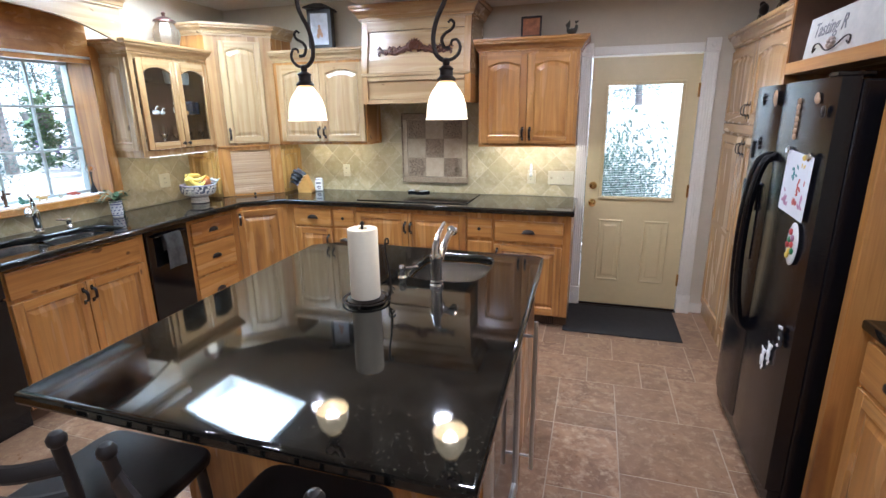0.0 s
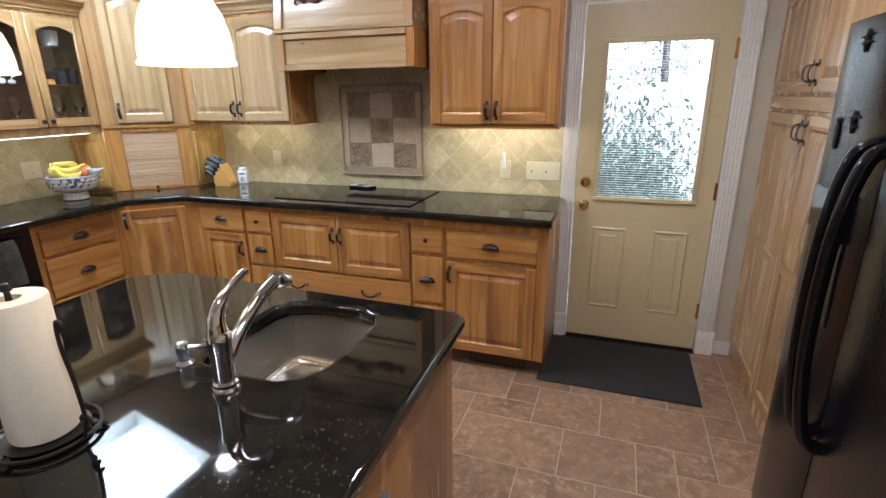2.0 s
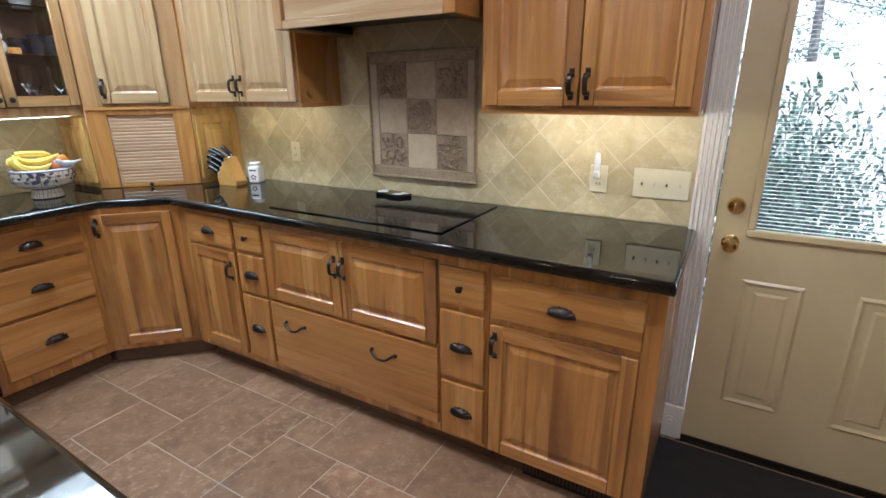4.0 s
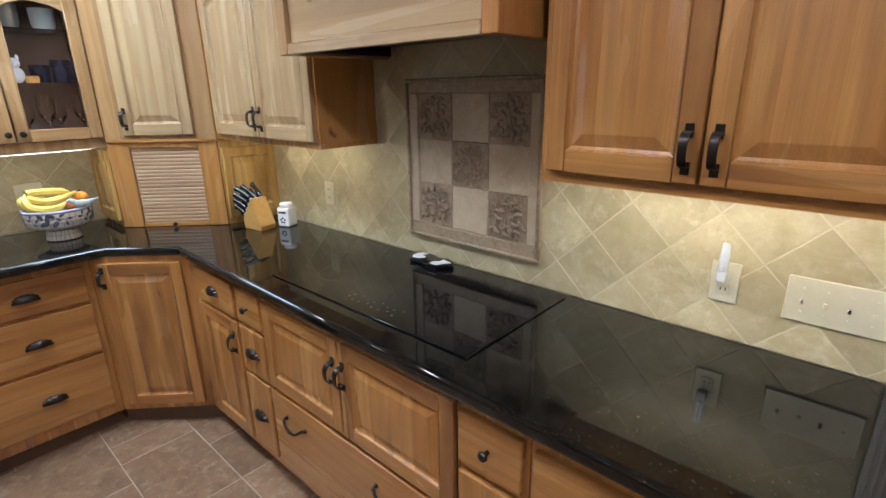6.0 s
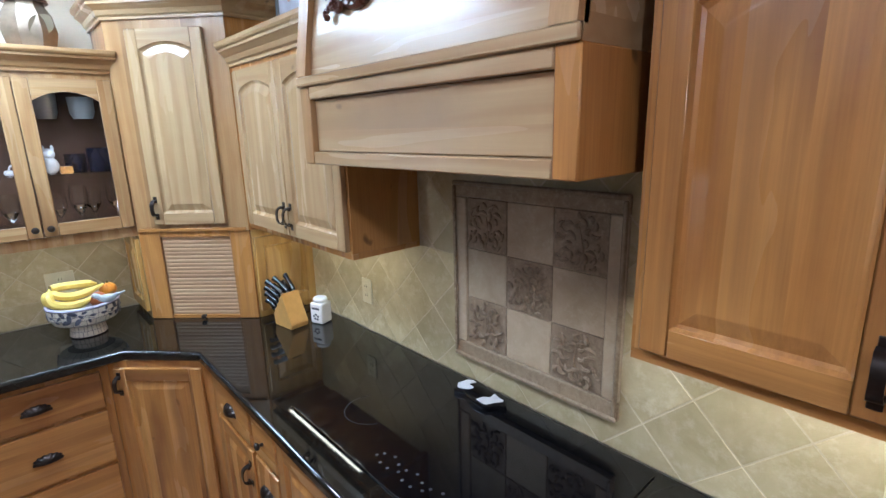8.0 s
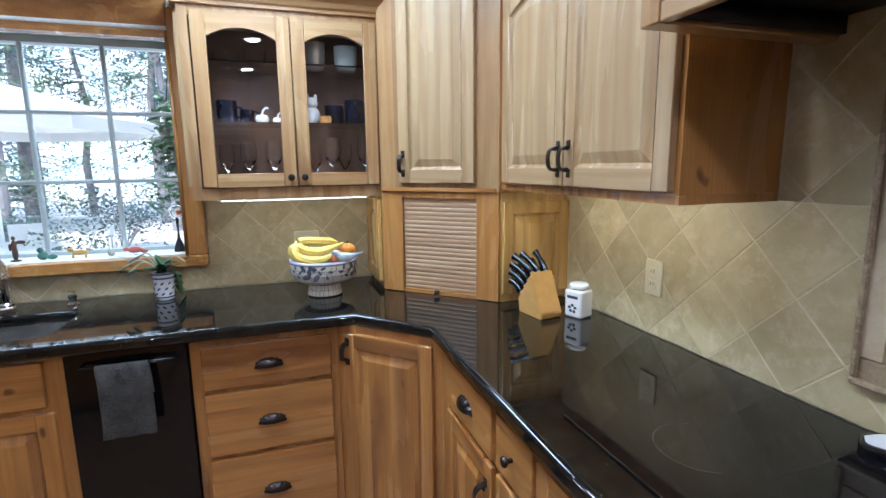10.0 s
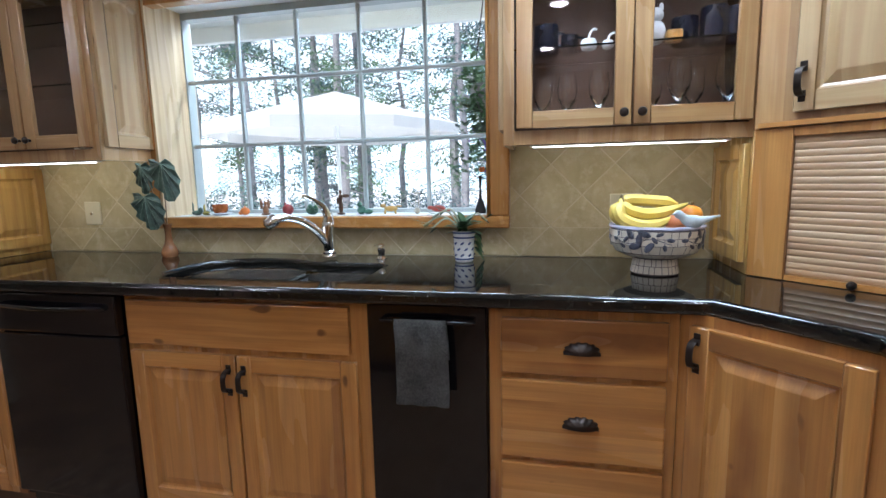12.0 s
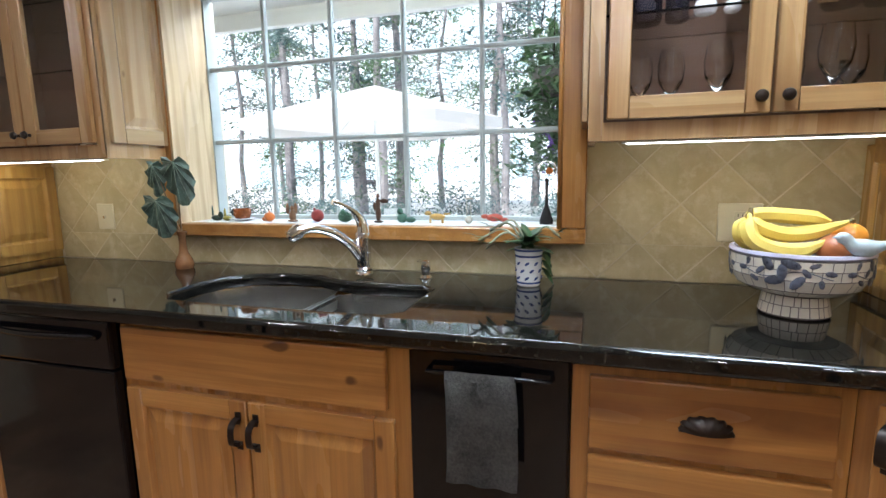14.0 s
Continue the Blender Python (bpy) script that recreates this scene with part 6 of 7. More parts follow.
lathe([(0.024, 0), (0.022, 0.004), (0.006, 0.010), (0.006, 0.030)], 16, bm)
for k in range(4):
    leaf(bm, (0.022, 0, 0.095), (0.014 + 0.009 * k, 0, 0.118), 0.008, 0.0, up=(0, 1, 0))
ob = tagged(mesh_ob("rooster_figurine", bm, plain("rooster_metal", (0.09, 0.08, 0.06), 0.45, 0.5, vary=0.6), True), "small dark metal rooster figurine on the wall cabinet", "figurine")
ob.matrix_world = pose(1.885, 8.13, 2.172)


def cyclist(y):
    """A small wire cycle with a rounded black rider, as an ornament."""
    c = thing("cycle_ornament", "black metal bicycle ornament with a rounded rider on the pantry cabinet", "figurine", pose(3.10, y, 2.147, 0, 0, -90), "bicycle ornaments")
    for x, r in ((-0.075, 0.050), (0.055, 0.032)):
        part("wheel", tube([(x + r * math.cos(k * math.pi / 12), 0, r + r * math.sin(k * math.pi / 12)) for k in range(25)], 0.003, 6), IRON, c)
        bm = bmesh.new()
        for k in range(4):
            a = math.pi * k / 4
            tube([(x - r * math.cos(a), 0, r - r * math.sin(a)), (x + r * math.cos(a), 0, r + r * math.sin(a))], 0.001, 4, bm)
        part("spokes", bm, IRON, c)
    part("frame", tube([(-0.075, 0, 0.05), (-0.050, 0, 0.105), (0.0, 0, 0.080), (0.055, 0, 0.032)], 0.003, 6), IRON, c)
    bm = bmesh.new()
    bmesh.ops.create_uvsphere(bm, u_segments=14, v_segments=9, radius=0.038, matrix=Matrix.Translation((0.015, 0, 0.115)) @ Matrix.Diagonal((1.2, 0.7, 1, 1)))
    bmesh.ops.create_uvsphere(bm, u_segments=12, v_segments=8, radius=0.018, matrix=Matrix.Translation((-0.030, 0, 0.155)))
    tube([(0.0, 0.01, 0.13), (-0.050, 0.01, 0.105)], 0.006, 6, bm)
    tube([(0.01, 0.01, 0.09), (-0.005, 0.01, 0.045)], 0.007, 6, bm)
    part("rider", bm, IRON, c)


cyclist(8.02), cyclist(7.62)


def lettering(text, size, m, mat, parent, name="lettering", shear=0.0):
    cu = bpy.data.curves.new(name, "FONT")
    cu.body, cu.size, cu.extrude, cu.shear = text, size, 0.0006, shear
    ob = new(name + "_source", cu)
    dep = bpy.context.evaluated_depsgraph_get()
    me = bpy.data.meshes.new_from_object(ob.evaluated_get(dep))
    bpy.data.objects.remove(ob)
    me.materials.clear()
    me.materials.append(mat)
    o = new(name, me)
    o.parent, o.matrix_basis = parent, m
    return o


# sign in the cubby above the refrigerator
c = thing("wooden_sign", "whitewashed wooden sign with dark lettering and an iron scroll", "sign", pose(3.03, 6.955, 1.850, -5, 0, -90))
part("board", B((0.0, 0.86, 0.0, 0.014, 0.0, 0.190), bev=0.002), plain("whitewashed_board", (0.42, 0.40, 0.36), 0.6, vary=0.25, scale=14), c)
INK = plain("sign_ink", (0.12, 0.12, 0.13), 0.6)
lettering("Tasting R", 0.088, pose(0.07, -0.0015, 0.098, 90), INK, c, shear=0.25)
part("scroll", tube(smooth_path([(0.16, -0.010, 0.045), (0.135, -0.010, 0.030), (0.14, -0.010, 0.060), (0.19, -0.010, 0.062), (0.27, -0.010, 0.028), (0.35, -0.010, 0.030), (0.44, -0.010, 0.062), (0.49, -0.010, 0.058), (0.49, -0.010, 0.030), (0.465, -0.010, 0.042)], 6), 0.0035, 6), IRON, c)
bm = bmesh.new()
for k in range(7):
    bmesh.ops.create_uvsphere(bm, u_segments=8, v_segments=6, radius=0.011, matrix=Matrix.Translation((0.315 + 0.020 * math.cos(k * 0.9), -0.010, 0.052 + 0.016 * math.sin(k * 0.9))))
part("flower", bm, plain("sign_flower", (0.32, 0.25, 0.20), 0.5), c)

# ---- magnets and papers on the refrigerator (its front: x runs away from the north wall) ----
F = pose(2.854, 6.975, 0, 0, 0, -90)
RED, TEAL, PINK = plain("magnet_red", (0.45, 0.05, 0.05), 0.4), plain("magnet_teal", (0.04, 0.22, 0.24), 0.4), plain("magnet_mauve", (0.42, 0.20, 0.32), 0.5, vary=0.5, scale=40)
TAN, SHEET = plain("magnet_tan", (0.34, 0.22, 0.13), 0.6, vary=0.4), plain("drawing_paper", (0.72, 0.74, 0.78), 0.8, vary=0.04)
YEL, GRN = plain("magnet_yellow", (0.60, 0.42, 0.05), 0.4), plain("magnet_green", (0.04, 0.20, 0.08), 0.4)
c = thing("child_drawing", "white sheet of paper with colourful blots held by magnets", "drawing", F @ pose(0.600, -0.003, 1.240, 0, 3, 0))
part("sheet", B((0.0, 0.260, -0.0015, 0.0, 0.0, 0.240)), SHEET, c)
rnd = random.Random(8)
for mat, cx, cz, n in ((PINK, 0.055, 0.055, 9), (RED, 0.15, 0.075, 8), (TEAL, 0.11, 0.165, 6), (YEL, 0.19, 0.205, 5), (PINK, 0.20, 0.050, 5), (RED, 0.19, 0.125, 4)):
    bm = bmesh.new()
    for k in range(n):
        bmesh.ops.create_uvsphere(bm, u_segments=8, v_segments=5, radius=rnd.uniform(0.010, 0.020), matrix=Matrix.Translation((cx + rnd.uniform(-0.03, 0.03), -0.002, cz + rnd.uniform(-0.028, 0.028))) @ Matrix.Rotation(rnd.uniform(0, 3), 4, "Y") @ Matrix.Diagonal((1, 0.06, 0.5, 1)))
    part("blot", bm, mat, c)
for x in (0.02, 0.235):
    part("magnet", lathe([(0.016, 0), (0.016, 0.008), (0.010, 0.014)], 16, None, pose(x, -0.002, 0.238, 90)), CHROME, c)
c = thing("oval_magnet", "white oval plaque magnet with colourful painted fruit", "magnet", F @ pose(0.815, -0.003, 1.135))
part("plaque", lathe([(0.062, 0), (0.062, 0.004), (0.056, 0.007), (0.002, 0.008)], 32, None, pose(0, 0, 0, 90) @ Matrix.Diagonal((0.78, 1.35, 1, 1))), CERAMIC, c)
for k, mat in enumerate((RED, GRN, YEL, PINK, RED, GRN, RED, YEL)):
    bm = bmesh.new()
    bmesh.ops.create_uvsphere(bm, u_segments=10, v_segments=7, radius=0.013, matrix=Matrix.Translation((0.030 * math.cos(k * 2.4) * (0.4 + k / 9), -0.010, 0.045 * math.sin(k * 2.4) * (0.4 + k / 9))) @ Matrix.Diagonal((1, 0.5, 1, 1)))
    part("fruit", bm, mat, c)
for px, pz in ((0.715, 0.605), (0.775, 0.655)):
    c = thing("dog_magnet", "small white dog-shaped fridge magnet", "magnet", F @ pose(px, -0.006, pz), "dog magnets")
    bm = bmesh.new()
    for x, z, r in ((0, 0, 0.020), (0.006, 0.030, 0.017), (-0.014, 0.042, 0.008), (0.026, 0.042, 0.008), (-0.012, -0.030, 0.009), (0.012, -0.032, 0.009), (0.0, -0.018, 0.016), (0.004, -0.046, 0.008)):
        bmesh.ops.create_uvsphere(bm, u_segments=10, v_segments=6, radius=r, matrix=Matrix.Translation((x, 0, z)) @ Matrix.Diagonal((1, 0.35, 1, 1)))
    part("dog", bm, CERAMIC, c)
c = thing("dog_magnet", "small black and white animal-shaped fridge magnet", "magnet", F @ pose(0.860, -0.004, 0.770))
bm = bmesh.new()
for x, z, r in ((0, 0, 0.020), (0.004, -0.03, 0.016), (0, 0.026, 0.012)):
    bmesh.ops.create_uvsphere(bm, u_segments=10, v_segments=6, radius=r, matrix=Matrix.Translation((x, 0, z)) @ Matrix.Diagonal((1, 0.35, 1, 1)))
part("body", bm, RUBBER, c)
bm = bmesh.new()
for x, z in ((-0.010, 0.036), (0.012, 0.040), (0.004, -0.006), (-0.002, -0.040)):
    bmesh.ops.create_uvsphere(bm, u_segments=8, v_segments=6, radius=0.008, matrix=Matrix.Translation((x, -0.005, z)) @ Matrix.Diagonal((1, 0.5, 1, 1)))
part("patches", bm, CERAMIC, c)
def odd_magnet(name, label, px, pz, mat, shapes):
    c = thing(name, label, "magnet", F @ pose(px, -0.003, pz))
    bm = bmesh.new()
    for x, z, sx, sz in shapes:
        bmesh.ops.create_uvsphere(bm, u_segments=10, v_segments=6, radius=1, matrix=Matrix.Translation((x, 0, z)) @ Matrix.Diagonal((sx, 0.006, sz, 1)))
    part("shape", bm, mat, c)
odd_magnet("shell_magnet", "tan shell-shaped fridge magnet", 0.345, 1.685, TAN, [(0, 0, 0.026, 0.032), (0.012, -0.02, 0.014, 0.02)])
odd_magnet("stacked_magnet", "long tan strip magnet with stacked blocks", 0.640, 1.600, TAN, [(0, k * 0.022 - 0.07, 0.016 + 0.004 * (k % 2), 0.013) for k in range(7)])
odd_magnet("stone_magnet", "round tan stone magnet", 0.800, 1.672, TAN, [(0, 0, 0.022, 0.020), (0.012, -0.008, 0.014, 0.012)])
odd_magnet("small_magnet", "small dark fridge magnet", 0.870, 1.630, BRONZE, [(0, 0, 0.012, 0.016), (0, -0.018, 0.008, 0.008)])
odd_magnet("lizard_magnet", "small dark insect-shaped fridge magnet", 0.190, 1.680, BRONZE, [(0, 0, 0.006, 0.030), (0.015, 0.015, 0.016, 0.004), (-0.015, 0.010, 0.016, 0.004), (0.012, -0.004, 0.014, 0.004), (-0.012, -0.006, 0.014, 0.004)])
odd_magnet("lizard_magnet", "small dark insect-shaped fridge magnet", 0.215, 1.480, BRONZE, [(0, 0, 0.006, 0.032), (0.014, 0.012, 0.014, 0.004), (-0.014, 0.010, 0.014, 0.004), (0.010, -0.012, 0.012, 0.004)])
odd_magnet("figure_magnet", "small slim black fridge magnet", 0.120, 1.450, RUBBER, [(0, 0, 0.009, 0.030), (0.004, -0.030, 0.006, 0.020), (0.0, 0.030, 0.008, 0.008)])
c = thing("copper_magnet", "round shiny copper disc magnet on the refrigerator's side", "magnet", F @ pose(0.9255, 0.20, 1.430, 0, 0, 90))
part("disc", lathe([(0.034, 0), (0.036, 0.004), (0.030, 0.008), (0.024, 0.006), (0.002, 0.006)], 28, None, pose(0, 0, 0, 90)), plain("copper", (0.72, 0.36, 0.20), 0.22, 1.0, vary=0.1), c)

# ---- ornaments on the window sill ----
SY = [5.432, 5.535, 5.640, 5.760, 5.885, 6.005, 6.125, 6.245, 6.375, 6.470, 6.590, 6.700]
def balls(name, label, y, mat, items, x=-1.415):
    """A small modelled figurine of rounded lumps (dx, dy, z, rx, ry, rz)."""
    bm = bmesh.new()
    for dx, dy, z, a, b, c_ in items:
        bmesh.ops.create_uvsphere(bm, u_segments=12, v_segments=8, radius=1, matrix=Matrix.Translation((dx, dy, z)) @ Matrix.Diagonal((a, b, c_, 1)))
    ob = tagged(mesh_ob(name, bm, mat, True), label, "figurine")
    ob.matrix_world = pose(x, y, WZ0 + 0.004)
    return ob
balls("snake_figurine", "small dark green reptile figurine on the window sill", 5.440, plain("fig_dark_green", (0.04, 0.07, 0.05), 0.3, vary=0.7, scale=80), [(0, 0, 0.012, 0.018, 0.026, 0.012), (0, 0.018, 0.022, 0.010, 0.010, 0.016), (0, -0.020, 0.036, 0.004, 0.004, 0.026)])
balls("duck_figurine", "small yellow and green duck figurine on the window sill", 5.490, plain("fig_olive", (0.30, 0.26, 0.05), 0.4, vary=0.6, scale=60), [(0, 0, 0.010, 0.014, 0.020, 0.010), (0, -0.010, 0.030, 0.005, 0.005, 0.022)])
c = thing("cup_and_saucer", "painted orange and black cup on a white saucer", "cup", pose(-1.42, 5.560, WZ0 + 0.004))
part("saucer", lathe([(0.020, 0), (0.028, 0.002), (0.052, 0.010), (0.050, 0.012), (0.02, 0.005)], 28), CERAMIC, c)
part("cup", lathe([(0.016, 0.006), (0.028, 0.012), (0.034, 0.030), (0.034, 0.050), (0.031, 0.050), (0.028, 0.020), (0.004, 0.012)], 24), plain("cup_glaze", (0.32, 0.10, 0.03), 0.25, vary=0.9, scale=35), c)
part("handle", tube(arc(-0.038, 0.034, 0.012, 60, 300, 10, lambda u, v: (0, u, v)), 0.004, 6), RUBBER, c)
balls("pumpkin_figurine", "tiny orange pumpkin figurine on the window sill", 5.690, plain("fig_orange", (0.60, 0.17, 0.03), 0.4, vary=0.3), [(0, 0, 0.018, 0.020, 0.022, 0.018), (0, -0.022, 0.010, 0.010, 0.011, 0.009), (0, 0.0, 0.038, 0.003, 0.003, 0.006)])
balls("winged_figurine", "small bronze winged figurine on the window sill", 5.795, plain("fig_bronze", (0.20, 0.11, 0.06), 0.4, 0.4, vary=0.6), [(0, 0, 0.022, 0.012, 0.014, 0.024), (0, 0, 0.052, 0.008, 0.009, 0.010), (0.004, 0.018, 0.052, 0.003, 0.008, 0.022), (0.004, -0.018, 0.050, 0.003, 0.008, 0.022), (0, 0.0, 0.004, 0.018, 0.022, 0.005)])
balls("pomegranate", "small dull red pomegranate ornament on the window sill", 5.905, plain("fig_red", (0.30, 0.045, 0.04), 0.4, vary=0.4), [(0, 0, 0.024, 0.024, 0.025, 0.024), (0, -0.012, 0.048, 0.005, 0.005, 0.007)])
balls("turtle_figurine", "bumpy green glazed ornament on the window sill", 6.022, plain("fig_green", (0.03, 0.11, 0.06), 0.35, vary=0.7, scale=50), [(0, 0, 0.020, 0.022, 0.030, 0.020)] + [(0.018 * math.cos(k), 0.026 * math.sin(k * 1.3), 0.030 + 0.008 * math.cos(k * 2), 0.010, 0.010, 0.010) for k in range(9)])
balls("standing_figurine", "slim dark bronze standing figurine on the window sill", 6.158, plain("fig_dark_bronze", (0.10, 0.06, 0.04), 0.4, 0.5, vary=0.5), [(0, 0, 0.004, 0.014, 0.020, 0.005), (0, 0, 0.035, 0.008, 0.011, 0.034), (0, 0, 0.072, 0.008, 0.010, 0.018), (0, 0.0, 0.098, 0.007, 0.007, 0.009), (0, 0.024, 0.080, 0.003, 0.018, 0.008), (0, -0.014, 0.060, 0.003, 0.006, 0.016)])
balls("green_animal_figurine", "small jade green animal figurine on the window sill", 6.262, plain("fig_jade", (0.05, 0.13, 0.09), 0.3, vary=0.6, scale=50), [(0, -0.010, 0.018, 0.016, 0.020, 0.018), (0, -0.018, 0.042, 0.011, 0.012, 0.012), (0, 0.022, 0.012, 0.010, 0.020, 0.011)])
balls("dog_figurine", "small ochre dog figurine on the window sill", 6.385, plain("fig_ochre", (0.48, 0.30, 0.08), 0.4, vary=0.3), [(0, 0, 0.024, 0.012, 0.030, 0.012), (0, -0.034, 0.036, 0.009, 0.013, 0.009), (0, -0.026, 0.007, 0.004, 0.005, 0.012), (0, 0.020, 0.007, 0.004, 0.005, 0.012), (0, 0.036, 0.034, 0.003, 0.014, 0.004)])
balls("candle_figurine", "small pale pot with two slim dark stems", 6.500, plain("fig_pale", (0.45, 0.42, 0.34), 0.5, vary=0.3), [(0, 0, 0.014, 0.013, 0.014, 0.014), (0, -0.006, 0.050, 0.002, 0.002, 0.034), (0, 0.008, 0.050, 0.002, 0.002, 0.034), (0, 0.002, 0.088, 0.005, 0.016, 0.004)])
balls("bird_ornament", "small red bird ornament on the window sill", 6.592, plain("fig_coral", (0.42, 0.09, 0.06), 0.4, vary=0.3), [(0, 0, 0.022, 0.012, 0.030, 0.014), (0, -0.034, 0.026, 0.009, 0.014, 0.008), (0, 0.034, 0.014, 0.006, 0.016, 0.008)])
c = thing("tall_ornament", "slim dark ornament with a round glass disc on top", "figurine", pose(-1.44, 6.765, WZ0 + 0.004))
part("stem", lathe([(0.022, 0), (0.023, 0.010), (0.016, 0.035), (0.006, 0.065), (0.004, 0.10), (0.007, 0.150), (0.002, 0.155)], 18), RUBBER, c)
part("disc", tube(arc(0, 0.178, 0.030, 0, 360, 24, lambda u, v: (0, u, v)), 0.005, 8), CRYSTAL, c)
bm = bmesh.new()
bmesh.ops.create_uvsphere(bm, u_segments=10, v_segments=6, radius=0.012, matrix=Matrix.Translation((0, 0.008, 0.178)) @ Matrix.Diagonal((0.3, 1, 1, 1)))
part("motif", bm, plain("glass_amber", (0.45, 0.16, 0.05), 0.2), c)

# ---- inside the glass cabinets ----
def glassware(y, x=-1.20, z=1.383, s=1.0):
    c = thing("wine_glass", "clear stemmed wine glass on the cabinet shelf", "wine glass", pose(x, y, z) @ Matrix.Diagonal((s * 0.82, s * 0.82, s * 1.12, 1)), "glasses in the cabinet")
    part("bowl", lathe([(0.030, 0), (0.029, 0.002), (0.005, 0.006), (0.004, 0.060), (0.012, 0.068), (0.030, 0.090), (0.034, 0.115), (0.028, 0.150), (0.027, 0.150), (0.032, 0.115), (0.028, 0.092), (0.004, 0.072)], 20), CRYSTAL, c)


for y, x, s in ((7.02, -1.15, 1.1), (7.10, -1.20, 1.2), (7.20, -1.15, 1.2), (7.37, -1.20, 1.1), (7.44, -1.14, 1.3), (7.50, -1.21, 1.2), (7.58, -1.14, 1.3)):
    glassware(y, x, s=s)
NAVY = plain("dark_mug_glaze", (0.010, 0.012, 0.022), 0.2, vary=0.3)
def mug(y, z, r=0.040, h=0.085, x=-1.19, mat=NAVY, label="dark glazed mug on the glass shelf"):
    c = thing("mug", label, "mug", pose(x, y, z))
    part("cup", lathe([(r * 0.9, 0), (r, 0.006), (r, h), (r - 0.004, h), (r - 0.005, 0.01), (0.003, 0.008)], 24), mat, c)
    part("handle", tube(arc(r + 0.004, h / 2, 0.020, -110, 110, 10, lambda u, v: (0, u, v)), 0.005, 8), mat, c)


for y, z, r, h in ((7.03, 1.6565, 0.040, 0.090), (7.105, 1.6565, 0.028, 0.055), (7.46, 1.6565, 0.040, 0.080), (7.545, 1.6565, 0.040, 0.105), (7.61, 1.6565, 0.034, 0.10)):
    mug(y, z, r, h)
for y, r in ((7.165, 0.027), (7.225, 0.020)):
    c = thing("gourd_ornament", "white ceramic gourd ornament with a curved stem", "figurine", pose(-1.16, y, 1.6565), "white gourd ornaments")
    part("gourd", lathe([(0.006, 0), (r * 0.8, 0.004), (r, r * 0.6), (r * 0.8, r * 1.15), (0.004, r * 1.3)], 20), CERAMIC, c)
    part("stem", tube(smooth_path([(0, 0, r * 1.25), (0, 0.004, r * 1.9), (0, 0.016, r * 2.3), (0, 0.026, r * 2.2)], 4), 0.004, 8), CERAMIC, c)
bm = bmesh.new()
for x, y, z, a, b, c_ in ((0, 0, 0.035, 0.026, 0.032, 0.036), (0, 0, 0.085, 0.022, 0.024, 0.024), (0.0, -0.016, 0.108, 0.006, 0.007, 0.014), (0.0, 0.016, 0.108, 0.006, 0.007, 0.014), (0.014, 0, 0.078, 0.012, 0.012, 0.010)):
    bmesh.ops.create_uvsphere(bm, u_segments=14, v_segments=9, radius=1, matrix=Matrix.Translation((x, y, z)) @ Matrix.Diagonal((a, b, c_, 1)))
ob = tagged(mesh_ob("cat_figurine", bm, CERAMIC, True), "white ceramic cat figurine on the glass shelf", "figurine")
ob.matrix_world = pose(-1.15, 7.365, 1.6565)
bm = B((-0.05, 0.03, -0.045, 0.045, 0.0, 0.030), bev=0.006)
ob = tagged(mesh_ob("orange_dish", bm, plain("dish_orange", (0.55, 0.26, 0.06), 0.4, vary=0.7, scale=60), True), "small orange patterned dish beside the cat figurine", "dish")
ob.matrix_world = pose(-1.12, 7.415, 1.6565) @ Matrix.Diagonal((0.5, 0.5, 1, 1))
for y, r, h, mat in ((7.39, 0.045, 0.105, STEEL), (7.52, 0.050, 0.095, GREYVINYL), (7.04, 0.05, 0.05, CRYSTAL), (7.15, 0.045, 0.06, CRYSTAL)):
    c = thing("serving_bowl", "bowl on the upper glass shelf", "bowl", pose(-1.20, y, 1.8865), "bowls on the upper shelf")
    part("bowl", lathe([(r * 0.7, 0), (r * 0.95, h * 0.3), (r, h), (r - 0.003, h), (r * 0.9, h * 0.3), (0.003, 0.006)], 24), mat, c)
for y, z, w in ((5.17, 1.6565, 0.06), (5.10, 1.383, 0.03), (5.21, 1.383, 0.05)):
    c = thing("card_box", "small pale box on the cabinet shelf", "box", pose(-1.18, y, z))
    part("box", B((-0.03, 0.03, -w / 2, w / 2, 0, 0.06 if w > 0.05 else 0.03), bev=0.002), PAPER, c)

